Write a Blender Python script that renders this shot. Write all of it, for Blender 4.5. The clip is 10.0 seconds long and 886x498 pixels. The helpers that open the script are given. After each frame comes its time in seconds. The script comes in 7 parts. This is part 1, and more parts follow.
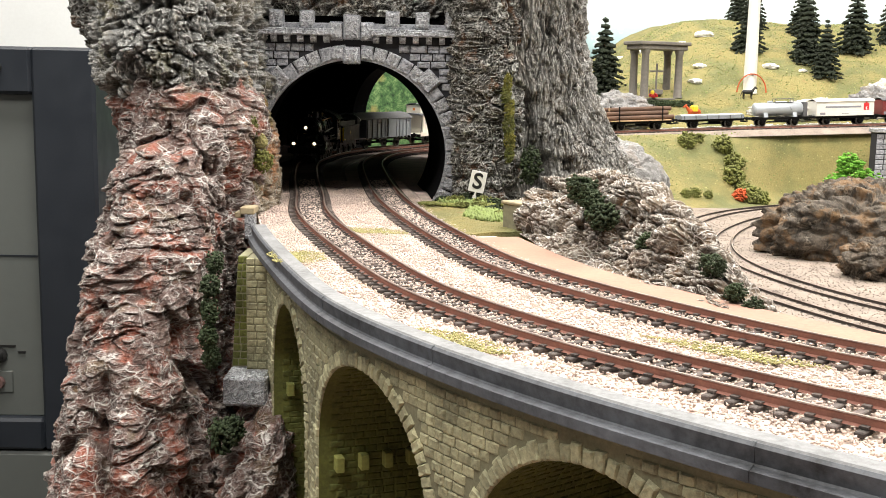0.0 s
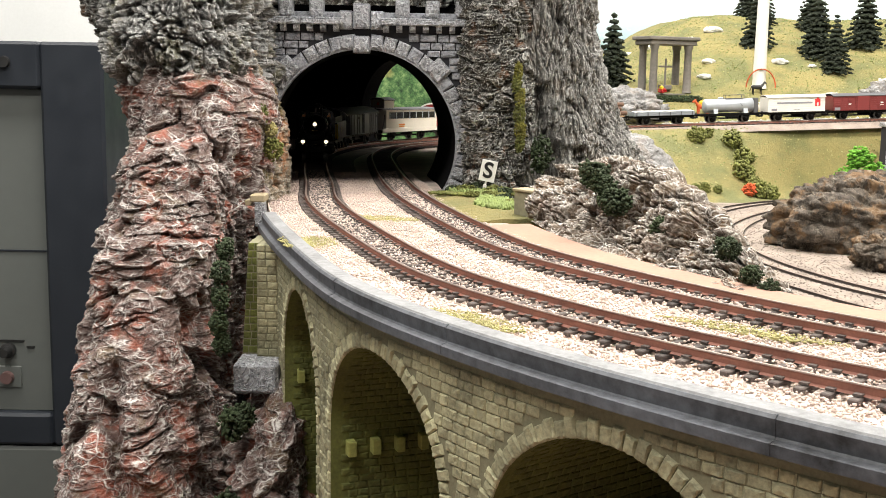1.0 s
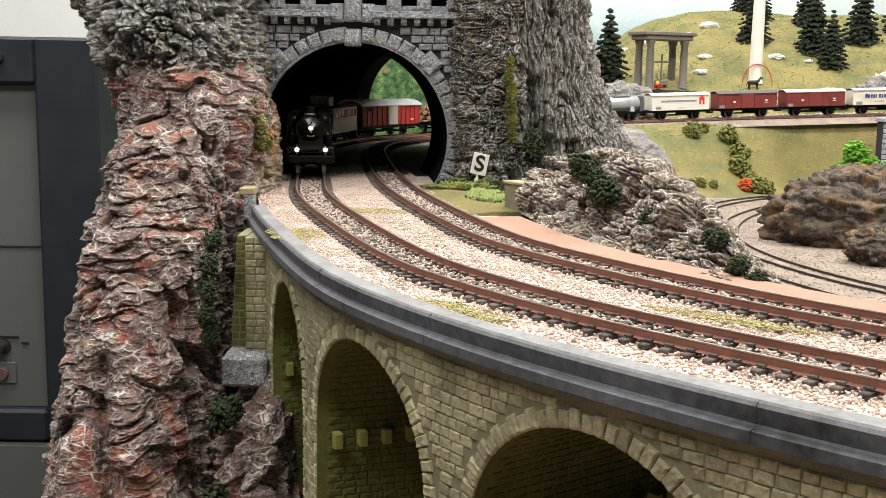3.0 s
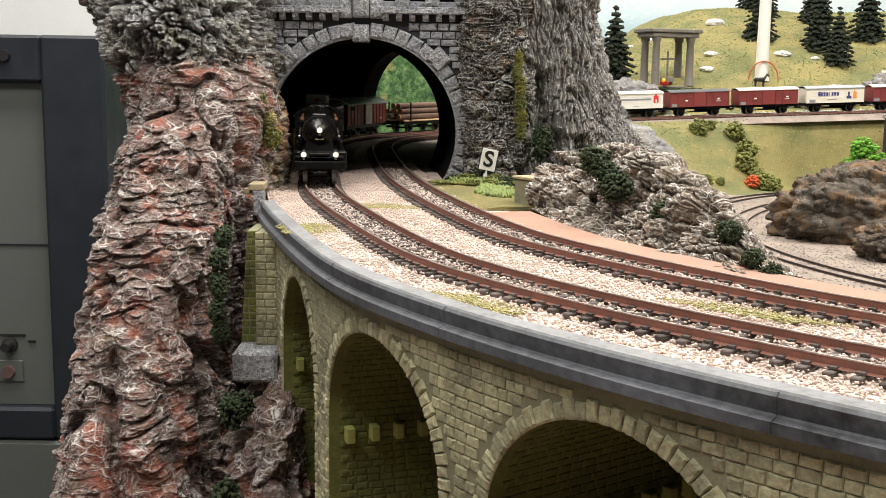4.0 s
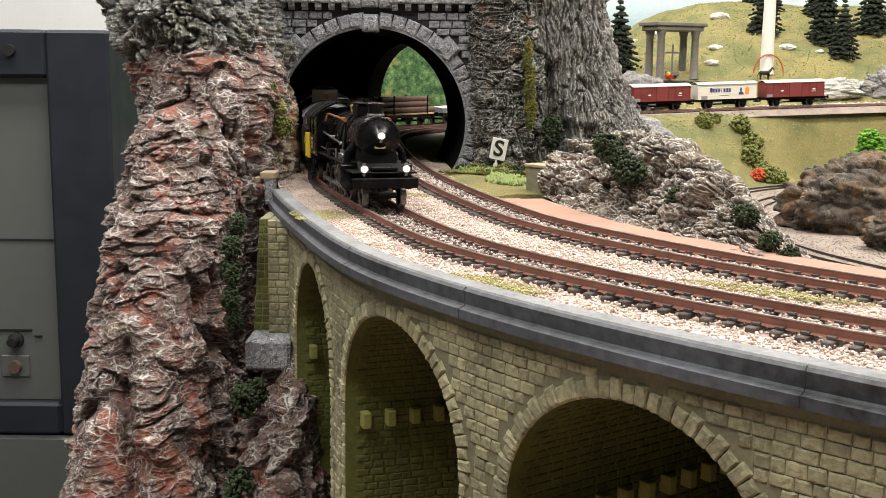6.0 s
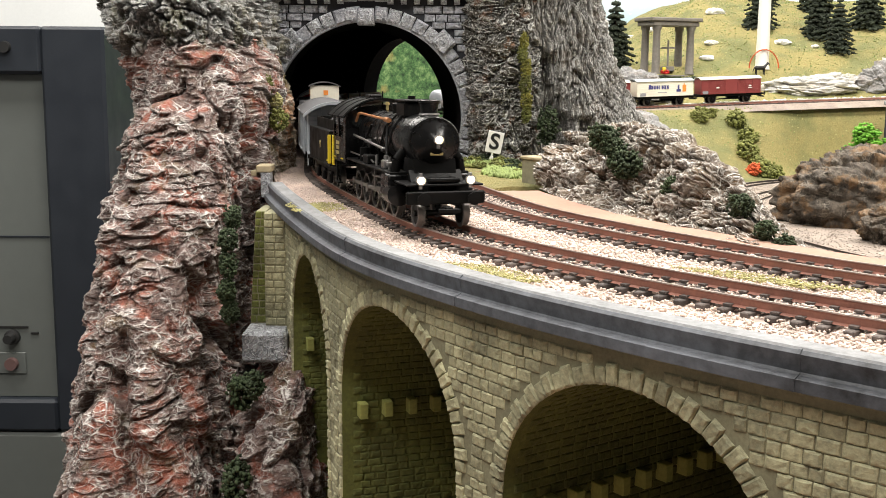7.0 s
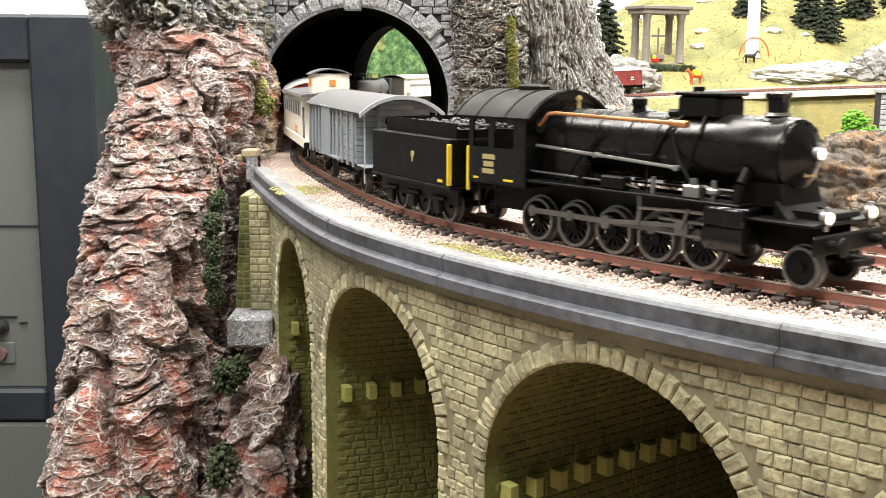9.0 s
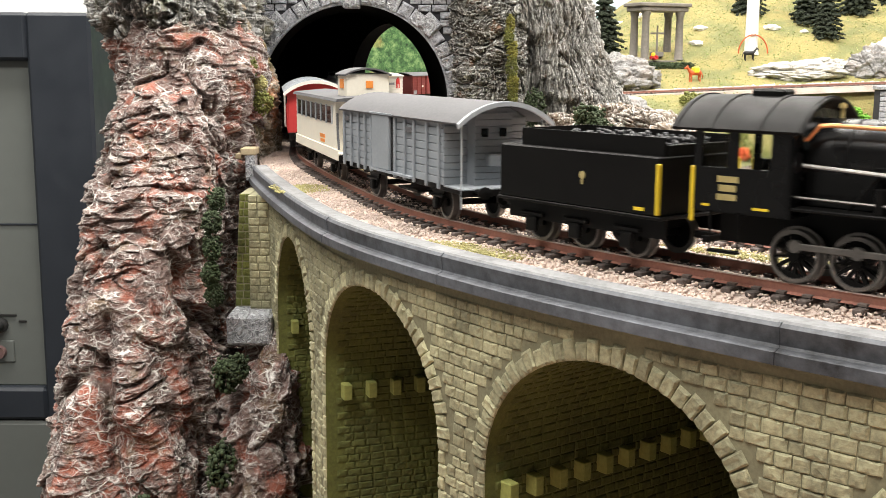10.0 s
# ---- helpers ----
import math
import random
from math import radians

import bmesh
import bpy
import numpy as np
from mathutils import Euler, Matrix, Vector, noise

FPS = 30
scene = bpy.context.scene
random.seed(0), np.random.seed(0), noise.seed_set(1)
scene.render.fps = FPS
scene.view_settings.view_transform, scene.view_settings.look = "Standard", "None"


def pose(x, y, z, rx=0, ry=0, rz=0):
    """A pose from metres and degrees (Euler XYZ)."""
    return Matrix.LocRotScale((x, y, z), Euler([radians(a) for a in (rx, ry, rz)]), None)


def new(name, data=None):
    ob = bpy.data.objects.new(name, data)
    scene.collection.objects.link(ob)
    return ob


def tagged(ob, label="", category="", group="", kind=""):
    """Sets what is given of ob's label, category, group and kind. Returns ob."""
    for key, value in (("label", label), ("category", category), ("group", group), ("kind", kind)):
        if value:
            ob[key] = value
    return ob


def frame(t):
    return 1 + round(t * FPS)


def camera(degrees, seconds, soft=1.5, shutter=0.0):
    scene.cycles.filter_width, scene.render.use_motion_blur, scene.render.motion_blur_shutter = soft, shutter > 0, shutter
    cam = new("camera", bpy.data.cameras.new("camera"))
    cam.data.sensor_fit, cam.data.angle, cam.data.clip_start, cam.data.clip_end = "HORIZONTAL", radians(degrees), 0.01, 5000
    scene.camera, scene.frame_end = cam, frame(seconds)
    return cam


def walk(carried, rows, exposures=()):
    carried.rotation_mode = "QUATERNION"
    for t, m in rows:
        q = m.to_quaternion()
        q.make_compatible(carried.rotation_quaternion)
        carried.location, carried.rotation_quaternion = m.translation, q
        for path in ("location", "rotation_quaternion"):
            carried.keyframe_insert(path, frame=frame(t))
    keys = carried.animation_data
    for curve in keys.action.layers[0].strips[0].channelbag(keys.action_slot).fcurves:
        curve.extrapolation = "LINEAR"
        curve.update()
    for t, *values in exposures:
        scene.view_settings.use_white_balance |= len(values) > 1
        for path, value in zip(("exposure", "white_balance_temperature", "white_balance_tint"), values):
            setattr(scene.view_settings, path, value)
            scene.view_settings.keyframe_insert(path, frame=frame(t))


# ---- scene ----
# A model railway in H0 (1:87) at its true size: z = 0 is the rail top on the viaduct.
cam = camera(44.0, 10.0, soft=0.85, shutter=0.4)
PATH = [
    (0.0, (0.00203, -0.00200, 0.07505), (-0.364, -8.708, 1.076)),
    (0.5, (0.00102, 0.00059, 0.07234), (-0.171, -8.715, 1.039)),
    (1.0, (0.00004, 0.00004, 0.06808), (0.005, -8.722, 0.997)),
    (1.5, (-0.00065, 0.00192, 0.06498), (0.108, -8.844, 0.948)),
    (2.0, (0.00183, 0.00257, 0.06636), (0.037, -8.818, 0.937)),
    (2.5, (0.00549, 0.00175, 0.06598), (-0.098, -8.832, 0.980)),
    (4.0, (0.00167, 0.00283, 0.06321), (0.157, -8.912, 0.823)),
    (4.5, (0.00067, 0.00322, 0.06190), (0.281, -8.937, 0.780)),
    (5.0, (-0.00128, 0.00265, 0.06201), (0.396, -9.004, 0.688)),
    (6.5, (-0.00375, 0.00311, 0.05625), (0.150, -9.075, 0.553)),
    (7.0, (-0.00344, 0.00196, 0.05547), (0.064, -9.163, 0.468)),
    (7.5, (-0.00303, 0.00151, 0.05281), (-0.079, -9.260, 0.487)),
    (8.0, (-0.00249, 0.00218, 0.05309), (-0.193, -9.351, 0.459)),
    (8.5, (-0.00126, 0.00322, 0.05211), (-0.267, -9.491, 0.430)),
    (9.0, (-0.00021, 0.00321, 0.05183), (-0.343, -9.629, 0.392)),
    (9.5, (0.00000, 0.00339, 0.05170), (-0.403, -9.718, 0.383)),
    (10.0, (-0.00040, 0.00341, 0.05202), (-0.392, -9.757, 0.322)),
]


def eye_pose(eye, turn):
    yaw, pitch, roll = turn
    return pose(*eye, 90 + pitch, 0, yaw) @ pose(0, 0, 0, 0, 0, roll)


walk(cam, [(t, eye_pose(eye, turn)) for t, eye, turn in PATH],
     [(0, -.10), (1, -.08), (1.7, -.22), (2.5, -.40), (4.5, -.42), (6.5, -.42), (7, -.12), (7.5, .25), (8, .47), (9, .60), (9.5, .60), (10, .27)])

# ---- light ----
world = bpy.data.worlds.new("room_air")
world.use_nodes = True
world.node_tree.nodes["Background"].inputs[0].default_value = (0.9, 0.95, 1.0, 1)
world.node_tree.nodes["Background"].inputs[1].default_value = 0.015
scene.world = world


def unseen_ceiling_lamp(x, y, w, d, watt):
    lamp = bpy.data.lights.new("unseen_ceiling_light", "AREA")
    lamp.shape, lamp.size, lamp.size_y, lamp.energy, lamp.color = "RECTANGLE", w, d, watt, (1.0, 0.955, 0.89)
    ob = new("unseen_ceiling_light", lamp)
    ob.matrix_world = pose(x, y, 1.395)
    return ob


# unseen overhead lights; the x -0.9 one is added to brighten the white wall
for lx, ly in ((-0.5, -0.3), (0.9, 0.15), (-0.5, 1.0), (0.9, 1.0), (0.6, 2.1), (-0.9, 2.2)):
    unseen_ceiling_lamp(lx, ly, 1.2, 0.3, 25 if lx < -0.8 else 28 if ly > 2 else 36)


# ---- numbers ----
def hash3(i, j, k):
    n = (i * 374761393 + j * 668265263 + k * 2147483647 + 1013904223) & 0xFFFFFFFF
    n = ((n ^ (n >> 13)) * 1274126177) & 0xFFFFFFFF
    n = ((n ^ (n >> 16)) * 2246822519) & 0xFFFFFFFF
    return ((n ^ (n >> 15)) & 0xFFFFFF) / float(0xFFFFFF)


def vnoise(p):
    """Smooth value noise in -1..1 at points p (n, 3)."""
    p = np.asarray(p, float)
    b = np.floor(p).astype(np.int64)
    w = p - b
    w = w * w * (3 - 2 * w)
    out = 0
    for dx in (0, 1):
        for dy in (0, 1):
            for dz in (0, 1):
                k = (w[:, 0] if dx else 1 - w[:, 0]) * (w[:, 1] if dy else 1 - w[:, 1]) * (w[:, 2] if dz else 1 - w[:, 2])
                out = out + k * hash3(b[:, 0] + dx, b[:, 1] + dy, b[:, 2] + dz)
    return out * 2 - 1


def fbm(p, octaves=4, gain=0.5):
    p = np.asarray(p, float)
    out, amp, total = 0, 1.0, 0.0
    for o in range(octaves):
        out, total = out + amp * vnoise(p * 2.03**o + 17.3 * o), total + amp
        amp *= gain
    return out / total


def ridge(p, octaves=4, gain=0.55):
    p = np.asarray(p, float)
    out, amp, total = 0, 1.0, 0.0
    for o in range(octaves):
        out, total = out + amp * (1 - 2 * np.abs(vnoise(p * 2.1**o + 7.7 * o))), total + amp
        amp *= gain
    return out / total


def smoothstep(a, b, x):
    t = np.clip((np.asarray(x, float) - a) / (b - a), 0, 1)
    return t * t * (3 - 2 * t)


def spline(pts, step=0.004, smooth=4):
    """A smoothed curve through pts, in even steps."""
    p = np.array(pts, float)
    p = np.vstack([2 * p[0] - p[1], p, 2 * p[-1] - p[-2]])
    out = []
    for i in range(1, len(p) - 2):
        a, b, c, d = p[i - 1:i + 3]
        n = max(2, int(np.linalg.norm(c - b) / step * 2))
        for t in np.arange(n) / n:
            out.append(0.5 * (2 * b + (c - a) * t + (2 * a - 5 * b + 4 * c - d) * t * t + (3 * b - a - 3 * c + d) * t**3))
    out.append(p[-2])

    def resample(o):
        s = np.r_[0, np.cumsum(np.linalg.norm(np.diff(o, axis=0), axis=1))]
        u = np.linspace(0, s[-1], int(round(s[-1] / step)) + 1)
        return np.stack([np.interp(u, s, o[:, k]) for k in range(3)], 1)

    out = resample(np.array(out))
    for _ in range(smooth * 20):
        out[1:-1] = out[1:-1] * 0.5 + (out[:-2] + out[2:]) * 0.25
    return resample(out)


class Line:
    """A curve with arc length s, tangents, and normals to its right."""

    def __init__(self, pts, step=0.004, smooth=4):
        self.c = spline(pts, step, smooth)
        self.s = np.r_[0, np.cumsum(np.linalg.norm(np.diff(self.c, axis=0), axis=1))]
        t = np.gradient(self.c, axis=0)
        t[:, 2] = 0
        self.t = t / np.linalg.norm(t, axis=1)[:, None]
        self.n = np.stack([self.t[:, 1], -self.t[:, 0], 0 * self.t[:, 0]], 1)

    def at(self, s, o=0.0, z=0.0):
        s = np.atleast_1d(np.asarray(s, float))
        c = np.stack([np.interp(s, self.s, self.c[:, k]) for k in range(3)], 1)
        n = np.stack([np.interp(s, self.s, self.n[:, k]) for k in range(3)], 1)
        n /= np.linalg.norm(n, axis=1)[:, None]
        out = c + n * np.reshape(np.asarray(o, float), (-1, 1))
        out[:, 2] += z
        return out

    def yaw(self, s):
        t = [np.interp(s, self.s, self.t[:, k]) for k in range(2)]
        return math.atan2(t[1], t[0])


# ---- materials ----
def nodes_of(name):
    m = bpy.data.materials.new(name)
    m.use_nodes = True
    nt = m.node_tree
    return m, nt, nt.nodes["Principled BSDF"]


def ramp(nt, fac, stops, interp="LINEAR"):
    r = nt.nodes.new("ShaderNodeValToRGB")
    r.color_ramp.interpolation = interp
    while len(r.color_ramp.elements) < len(stops):
        r.color_ramp.elements.new(0.5)
    for e, (pos, col) in zip(r.color_ramp.elements, stops):
        e.position, e.color = pos, (*col, 1)
    nt.links.new(fac, r.inputs[0])
    return r.outputs[0]


def noise_tex(nt, scale, detail=4, rough=0.6, stretch=None, kind="ShaderNodeTexNoise", vec=None):
    n = nt.nodes.new(kind)
    n.inputs["Scale"].default_value = scale
    if kind == "ShaderNodeTexNoise":
        n.inputs["Detail"].default_value, n.inputs["Roughness"].default_value = detail, rough
    if vec is None:
        co = nt.nodes.new("ShaderNodeTexCoord")
        vec = co.outputs["Object"]
    if stretch:
        mp = nt.nodes.new("ShaderNodeMapping")
        mp.inputs["Scale"].default_value = stretch
        nt.links.new(vec, mp.inputs[0])
        vec = mp.outputs[0]
    nt.links.new(vec, n.inputs["Vector"])
    return n.outputs[0]


def mix(nt, fac, a, b, mode="MIX"):
    m = nt.nodes.new("ShaderNodeMix")
    m.data_type, m.blend_type = "RGBA", mode
    for sock, val in ((m.inputs[0], fac), (m.inputs[6], a), (m.inputs[7], b)):
        if isinstance(val, (int, float)):
            sock.default_value = val
        elif isinstance(val, tuple):
            sock.default_value = (*val, 1)
        else:
            nt.links.new(val, sock)
    return m.outputs[2]


def bump(nt, bsdf, height, strength, dist):
    b = nt.nodes.new("ShaderNodeBump")
    b.inputs["Strength"].default_value, b.inputs["Distance"].default_value = strength, dist
    nt.links.new(height, b.inputs["Height"])
    nt.links.new(b.outputs[0], bsdf.inputs["Normal"])


def math_node(nt, op, a, b=0.5):
    m = nt.nodes.new("ShaderNodeMath")
    m.operation = op
    for sock, val in zip(m.inputs, (a, b)):
        if isinstance(val, (int, float)):
            sock.default_value = val
        else:
            nt.links.new(val, sock)
    return m.outputs[0]


def plain(name, col, rough=0.5, metal=0.0, grain=900, vary=0.25, bump_d=0.00008, spec=0.5, pieces=0.0, fixed=False):
    """Painted or moulded stuff: base colour with fine and broad variation."""
    m, nt, b = nodes_of(name)
    dark, light = tuple(c * (1 - vary) for c in col), tuple(min(1, c * (1 + vary)) for c in col)
    vec = nt.nodes.new("ShaderNodeNewGeometry").outputs["Position"] if fixed else None
    fine, broad = noise_tex(nt, grain, 5, 0.65, vec=vec), noise_tex(nt, grain / 11, 3, 0.5, vec=vec)
    c = mix(nt, 0.5, ramp(nt, fine, ((0.3, dark), (0.7, light))), ramp(nt, broad, ((0.3, dark), (0.7, light))))
    if pieces:
        info = nt.nodes.new("ShaderNodeObjectInfo")
        k = ramp(nt, info.outputs["Random"], ((0.0, (1 - pieces,) * 3), (1.0, (1 + pieces * 0.6,) * 3)))
        c = mix(nt, 1.0, c, k, "MULTIPLY")
    nt.links.new(c, b.inputs["Base Color"])
    nt.links.new(ramp(nt, broad, ((0.2, (max(0, rough - 0.12),) * 3), (0.8, (min(1, rough + 0.12),) * 3))), b.inputs["Roughness"])
    b.inputs["Metallic"].default_value = metal
    b.inputs["Specular IOR Level"].default_value = spec
    if bump_d:
        bump(nt, b, fine, 0.6, bump_d)
    return m


def glow(name, col, power):
    m, nt, b = nodes_of(name)
    b.inputs["Base Color"].default_value = (*col, 1)
    b.inputs["Emission Color"].default_value = (*col, 1)
    b.inputs["Emission Strength"].default_value = power
    return m


def rock_mat(name, dark, mid, light, frost, tint, stretch, frost_amt=0.55, tint_amt=0.45, moss=0.0, scale=230):
    """Plaster rock: layered grain, coloured washes, pale dry-brushed crests."""
    m, nt, b = nodes_of(name)
    big = noise_tex(nt, 42, 5, 0.6)
    fine = noise_tex(nt, scale, 8, 0.68, stretch)
    crests = math_node(nt, "SUBTRACT", 1.0, math_node(nt, "ABSOLUTE", math_node(nt, "MULTIPLY", math_node(nt, "SUBTRACT", fine, 0.5), 4.0), 0))
    base = ramp(nt, noise_tex(nt, scale * 0.45, 8, 0.75, stretch), ((0.36, dark), (0.49, mid), (0.64, light)))
    base = mix(nt, ramp(nt, big, ((0.48, (0, 0, 0)), (0.58, (tint_amt,) * 3))), base, tint)
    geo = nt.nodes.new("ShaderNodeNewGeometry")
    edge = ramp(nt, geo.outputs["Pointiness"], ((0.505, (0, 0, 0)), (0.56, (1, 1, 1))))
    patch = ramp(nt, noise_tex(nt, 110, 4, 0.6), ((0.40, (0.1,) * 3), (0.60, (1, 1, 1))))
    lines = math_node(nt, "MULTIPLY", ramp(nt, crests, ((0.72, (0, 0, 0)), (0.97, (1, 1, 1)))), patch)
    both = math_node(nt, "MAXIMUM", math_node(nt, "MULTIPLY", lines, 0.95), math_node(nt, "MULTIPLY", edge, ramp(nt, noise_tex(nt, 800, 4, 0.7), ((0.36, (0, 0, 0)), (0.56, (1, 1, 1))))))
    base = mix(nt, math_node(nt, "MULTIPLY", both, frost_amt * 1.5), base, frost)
    if moss:
        mo = ramp(nt, noise_tex(nt, 34, 5, 0.65, (1, 1, 0.6)), ((0.57, (0, 0, 0)), (0.63, (moss,) * 3)))
        base = mix(nt, mo, base, ramp(nt, noise_tex(nt, 900, 4, 0.7), ((0.3, (0.07, 0.075, 0.012)), (0.7, (0.24, 0.21, 0.03)))))
    nt.links.new(base, b.inputs["Base Color"])
    b.inputs["Roughness"].default_value = 0.85
    b.inputs["Specular IOR Level"].default_value = 0.25
    bump(nt, b, math_node(nt, "ADD", crests, fine), 1.0, 0.0011)
    return m


def crackle_mat(name, tones, frost, tint, cell, vein=0.10, vein_amt=0.9, warp=0.007, tint_amt=0.7, crest=0.7, blotch=(0.46, 0.60), moss=0.0, relief=0.0012, second=(0, 0, 0)):
    """Cast plaster or cork rock: mottled washes, a net of fine raised pale veins, dry-brushed crests."""
    m, nt, b = nodes_of(name)
    co = nt.nodes.new("ShaderNodeNewGeometry").outputs["Position"]

    def shifted(scale, amount):
        n = nt.nodes.new("ShaderNodeTexNoise")
        n.inputs["Scale"].default_value, n.inputs["Detail"].default_value, n.inputs["Roughness"].default_value = scale, 2, 0.5
        nt.links.new(co, n.inputs["Vector"])
        off = nt.nodes.new("ShaderNodeVectorMath")
        off.operation, off.inputs[1].default_value = "SUBTRACT", (0.5, 0.5, 0.5)
        nt.links.new(n.outputs["Color"], off.inputs[0])
        big = nt.nodes.new("ShaderNodeVectorMath")
        big.operation, big.inputs["Scale"].default_value = "SCALE", amount
        nt.links.new(off.outputs[0], big.inputs[0])
        out = nt.nodes.new("ShaderNodeVectorMath")
        nt.links.new(co, out.inputs[0])
        nt.links.new(big.outputs[0], out.inputs[1])
        return out.outputs[0]

    bent = shifted(75, warp * 2.2)

    def net(scale, wide):
        mp = nt.nodes.new("ShaderNodeMapping")
        mp.inputs["Scale"].default_value = scale
        nt.links.new(bent, mp.inputs[0])
        v = nt.nodes.new("ShaderNodeTexVoronoi")
        v.feature = "DISTANCE_TO_EDGE"
        v.inputs["Scale"].default_value = 1.0
        nt.links.new(mp.outputs[0], v.inputs["Vector"])
        return ramp(nt, v.outputs["Distance"], ((0.0, (1, 1, 1)), (wide * 0.7, (0.85,) * 3), (wide * 1.8, (0, 0, 0))))

    lines = math_node(nt, "MAXIMUM", net(cell, vein), math_node(nt, "MULTIPLY", net(tuple(c * 2.3 for c in cell), vein * 1.3), 0.42))
    here = ramp(nt, noise_tex(nt, 85, 5, 0.65, vec=co), ((blotch[0], (0.12,) * 3), (blotch[1], (1, 1, 1))))
    broken = ramp(nt, noise_tex(nt, 620, 4, 0.7, vec=co), ((0.36, (0.3,) * 3), (0.52, (1, 1, 1))))
    fine = noise_tex(nt, 420, 8, 0.72, tuple(c / cell[0] for c in cell), vec=co)
    wash = noise_tex(nt, 120, 7, 0.72, tuple((c / cell[0]) ** 0.7 for c in cell), vec=co)
    base = ramp(nt, wash, ((0.34, tones[0]), (0.48, tones[1]), (0.64, tones[2])))
    base = mix(nt, math_node(nt, "MULTIPLY", ramp(nt, fine, ((0.40, (0, 0, 0)), (0.62, (1, 1, 1)))), 0.45), base, tones[2])
    base = mix(nt, ramp(nt, noise_tex(nt, 46, 6, 0.68, vec=co), ((0.50, (0, 0, 0)), (0.60, (tint_amt,) * 3))), base, tint)
    if any(second):
        base = mix(nt, ramp(nt, noise_tex(nt, 58, 5, 0.66, (1.3, 0.8, 1.1), vec=co), ((0.55, (0, 0, 0)), (0.64, (0.6,) * 3))), base, second)
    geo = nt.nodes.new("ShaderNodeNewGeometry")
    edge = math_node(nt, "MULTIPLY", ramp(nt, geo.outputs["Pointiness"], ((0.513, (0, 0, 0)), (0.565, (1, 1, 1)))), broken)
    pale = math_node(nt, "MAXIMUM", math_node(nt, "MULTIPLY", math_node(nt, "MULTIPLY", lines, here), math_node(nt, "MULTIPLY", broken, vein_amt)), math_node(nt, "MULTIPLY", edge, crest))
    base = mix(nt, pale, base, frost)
    if moss:
        mo = ramp(nt, noise_tex(nt, 34, 5, 0.65, (1, 1, 0.6), vec=co), ((0.57, (0, 0, 0)), (0.63, (moss,) * 3)))
        base = mix(nt, mo, base, ramp(nt, noise_tex(nt, 900, 4, 0.7, vec=co), ((0.3, (0.07, 0.075, 0.012)), (0.7, (0.24, 0.21, 0.03)))))
    nt.links.new(base, b.inputs["Base Color"])
    b.inputs["Roughness"].default_value = 0.82
    b.inputs["Specular IOR Level"].default_value = 0.3
    bump(nt, b, math_node(nt, "ADD", math_node(nt, "MULTIPLY", lines, here), math_node(nt, "MULTIPLY", fine, 1.6)), 1.0, relief)
    return m


M = {}
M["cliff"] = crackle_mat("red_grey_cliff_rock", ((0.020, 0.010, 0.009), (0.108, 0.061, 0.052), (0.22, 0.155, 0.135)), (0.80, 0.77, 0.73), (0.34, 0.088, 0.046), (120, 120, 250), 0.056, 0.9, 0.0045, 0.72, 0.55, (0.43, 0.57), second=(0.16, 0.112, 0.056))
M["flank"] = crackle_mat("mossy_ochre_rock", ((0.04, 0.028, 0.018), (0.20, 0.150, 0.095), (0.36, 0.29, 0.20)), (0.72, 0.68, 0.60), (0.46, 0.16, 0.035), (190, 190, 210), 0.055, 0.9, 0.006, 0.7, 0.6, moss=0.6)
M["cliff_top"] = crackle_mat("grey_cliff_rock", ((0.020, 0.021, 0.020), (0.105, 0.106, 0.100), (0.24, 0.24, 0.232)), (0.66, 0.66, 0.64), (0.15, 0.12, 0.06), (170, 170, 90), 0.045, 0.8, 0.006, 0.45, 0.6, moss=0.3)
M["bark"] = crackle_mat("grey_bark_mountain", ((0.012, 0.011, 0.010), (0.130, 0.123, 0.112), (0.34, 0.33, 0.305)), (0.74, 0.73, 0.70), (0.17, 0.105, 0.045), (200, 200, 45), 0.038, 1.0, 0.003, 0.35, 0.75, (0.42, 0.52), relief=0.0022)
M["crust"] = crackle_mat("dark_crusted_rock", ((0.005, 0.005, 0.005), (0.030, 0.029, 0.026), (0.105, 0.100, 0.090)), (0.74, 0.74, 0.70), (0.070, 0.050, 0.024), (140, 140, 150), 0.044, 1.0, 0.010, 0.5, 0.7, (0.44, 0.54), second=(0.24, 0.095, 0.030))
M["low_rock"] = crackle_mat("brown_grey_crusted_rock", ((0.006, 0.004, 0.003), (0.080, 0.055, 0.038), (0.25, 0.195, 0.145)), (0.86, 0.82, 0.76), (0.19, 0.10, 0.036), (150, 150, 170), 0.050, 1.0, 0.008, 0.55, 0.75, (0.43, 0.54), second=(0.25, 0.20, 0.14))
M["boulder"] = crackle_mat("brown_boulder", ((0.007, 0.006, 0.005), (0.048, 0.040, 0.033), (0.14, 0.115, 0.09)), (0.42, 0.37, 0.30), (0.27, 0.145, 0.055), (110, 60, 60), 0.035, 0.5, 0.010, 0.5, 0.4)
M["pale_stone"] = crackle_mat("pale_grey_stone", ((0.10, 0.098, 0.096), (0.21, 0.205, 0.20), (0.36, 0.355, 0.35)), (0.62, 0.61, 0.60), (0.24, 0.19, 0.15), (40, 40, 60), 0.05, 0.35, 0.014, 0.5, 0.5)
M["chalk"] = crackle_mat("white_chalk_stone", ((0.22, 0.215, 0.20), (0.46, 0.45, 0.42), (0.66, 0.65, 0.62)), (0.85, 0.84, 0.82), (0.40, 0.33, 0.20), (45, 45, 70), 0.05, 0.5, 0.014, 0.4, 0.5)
M["rail_side"] = plain("rusty_rail_side", (0.21, 0.088, 0.062), 0.75, 0.0, 1200, 0.3)
M["rail_dark"] = plain("dark_rail", (0.06, 0.05, 0.045), 0.6, 0.3, 1200, 0.3)
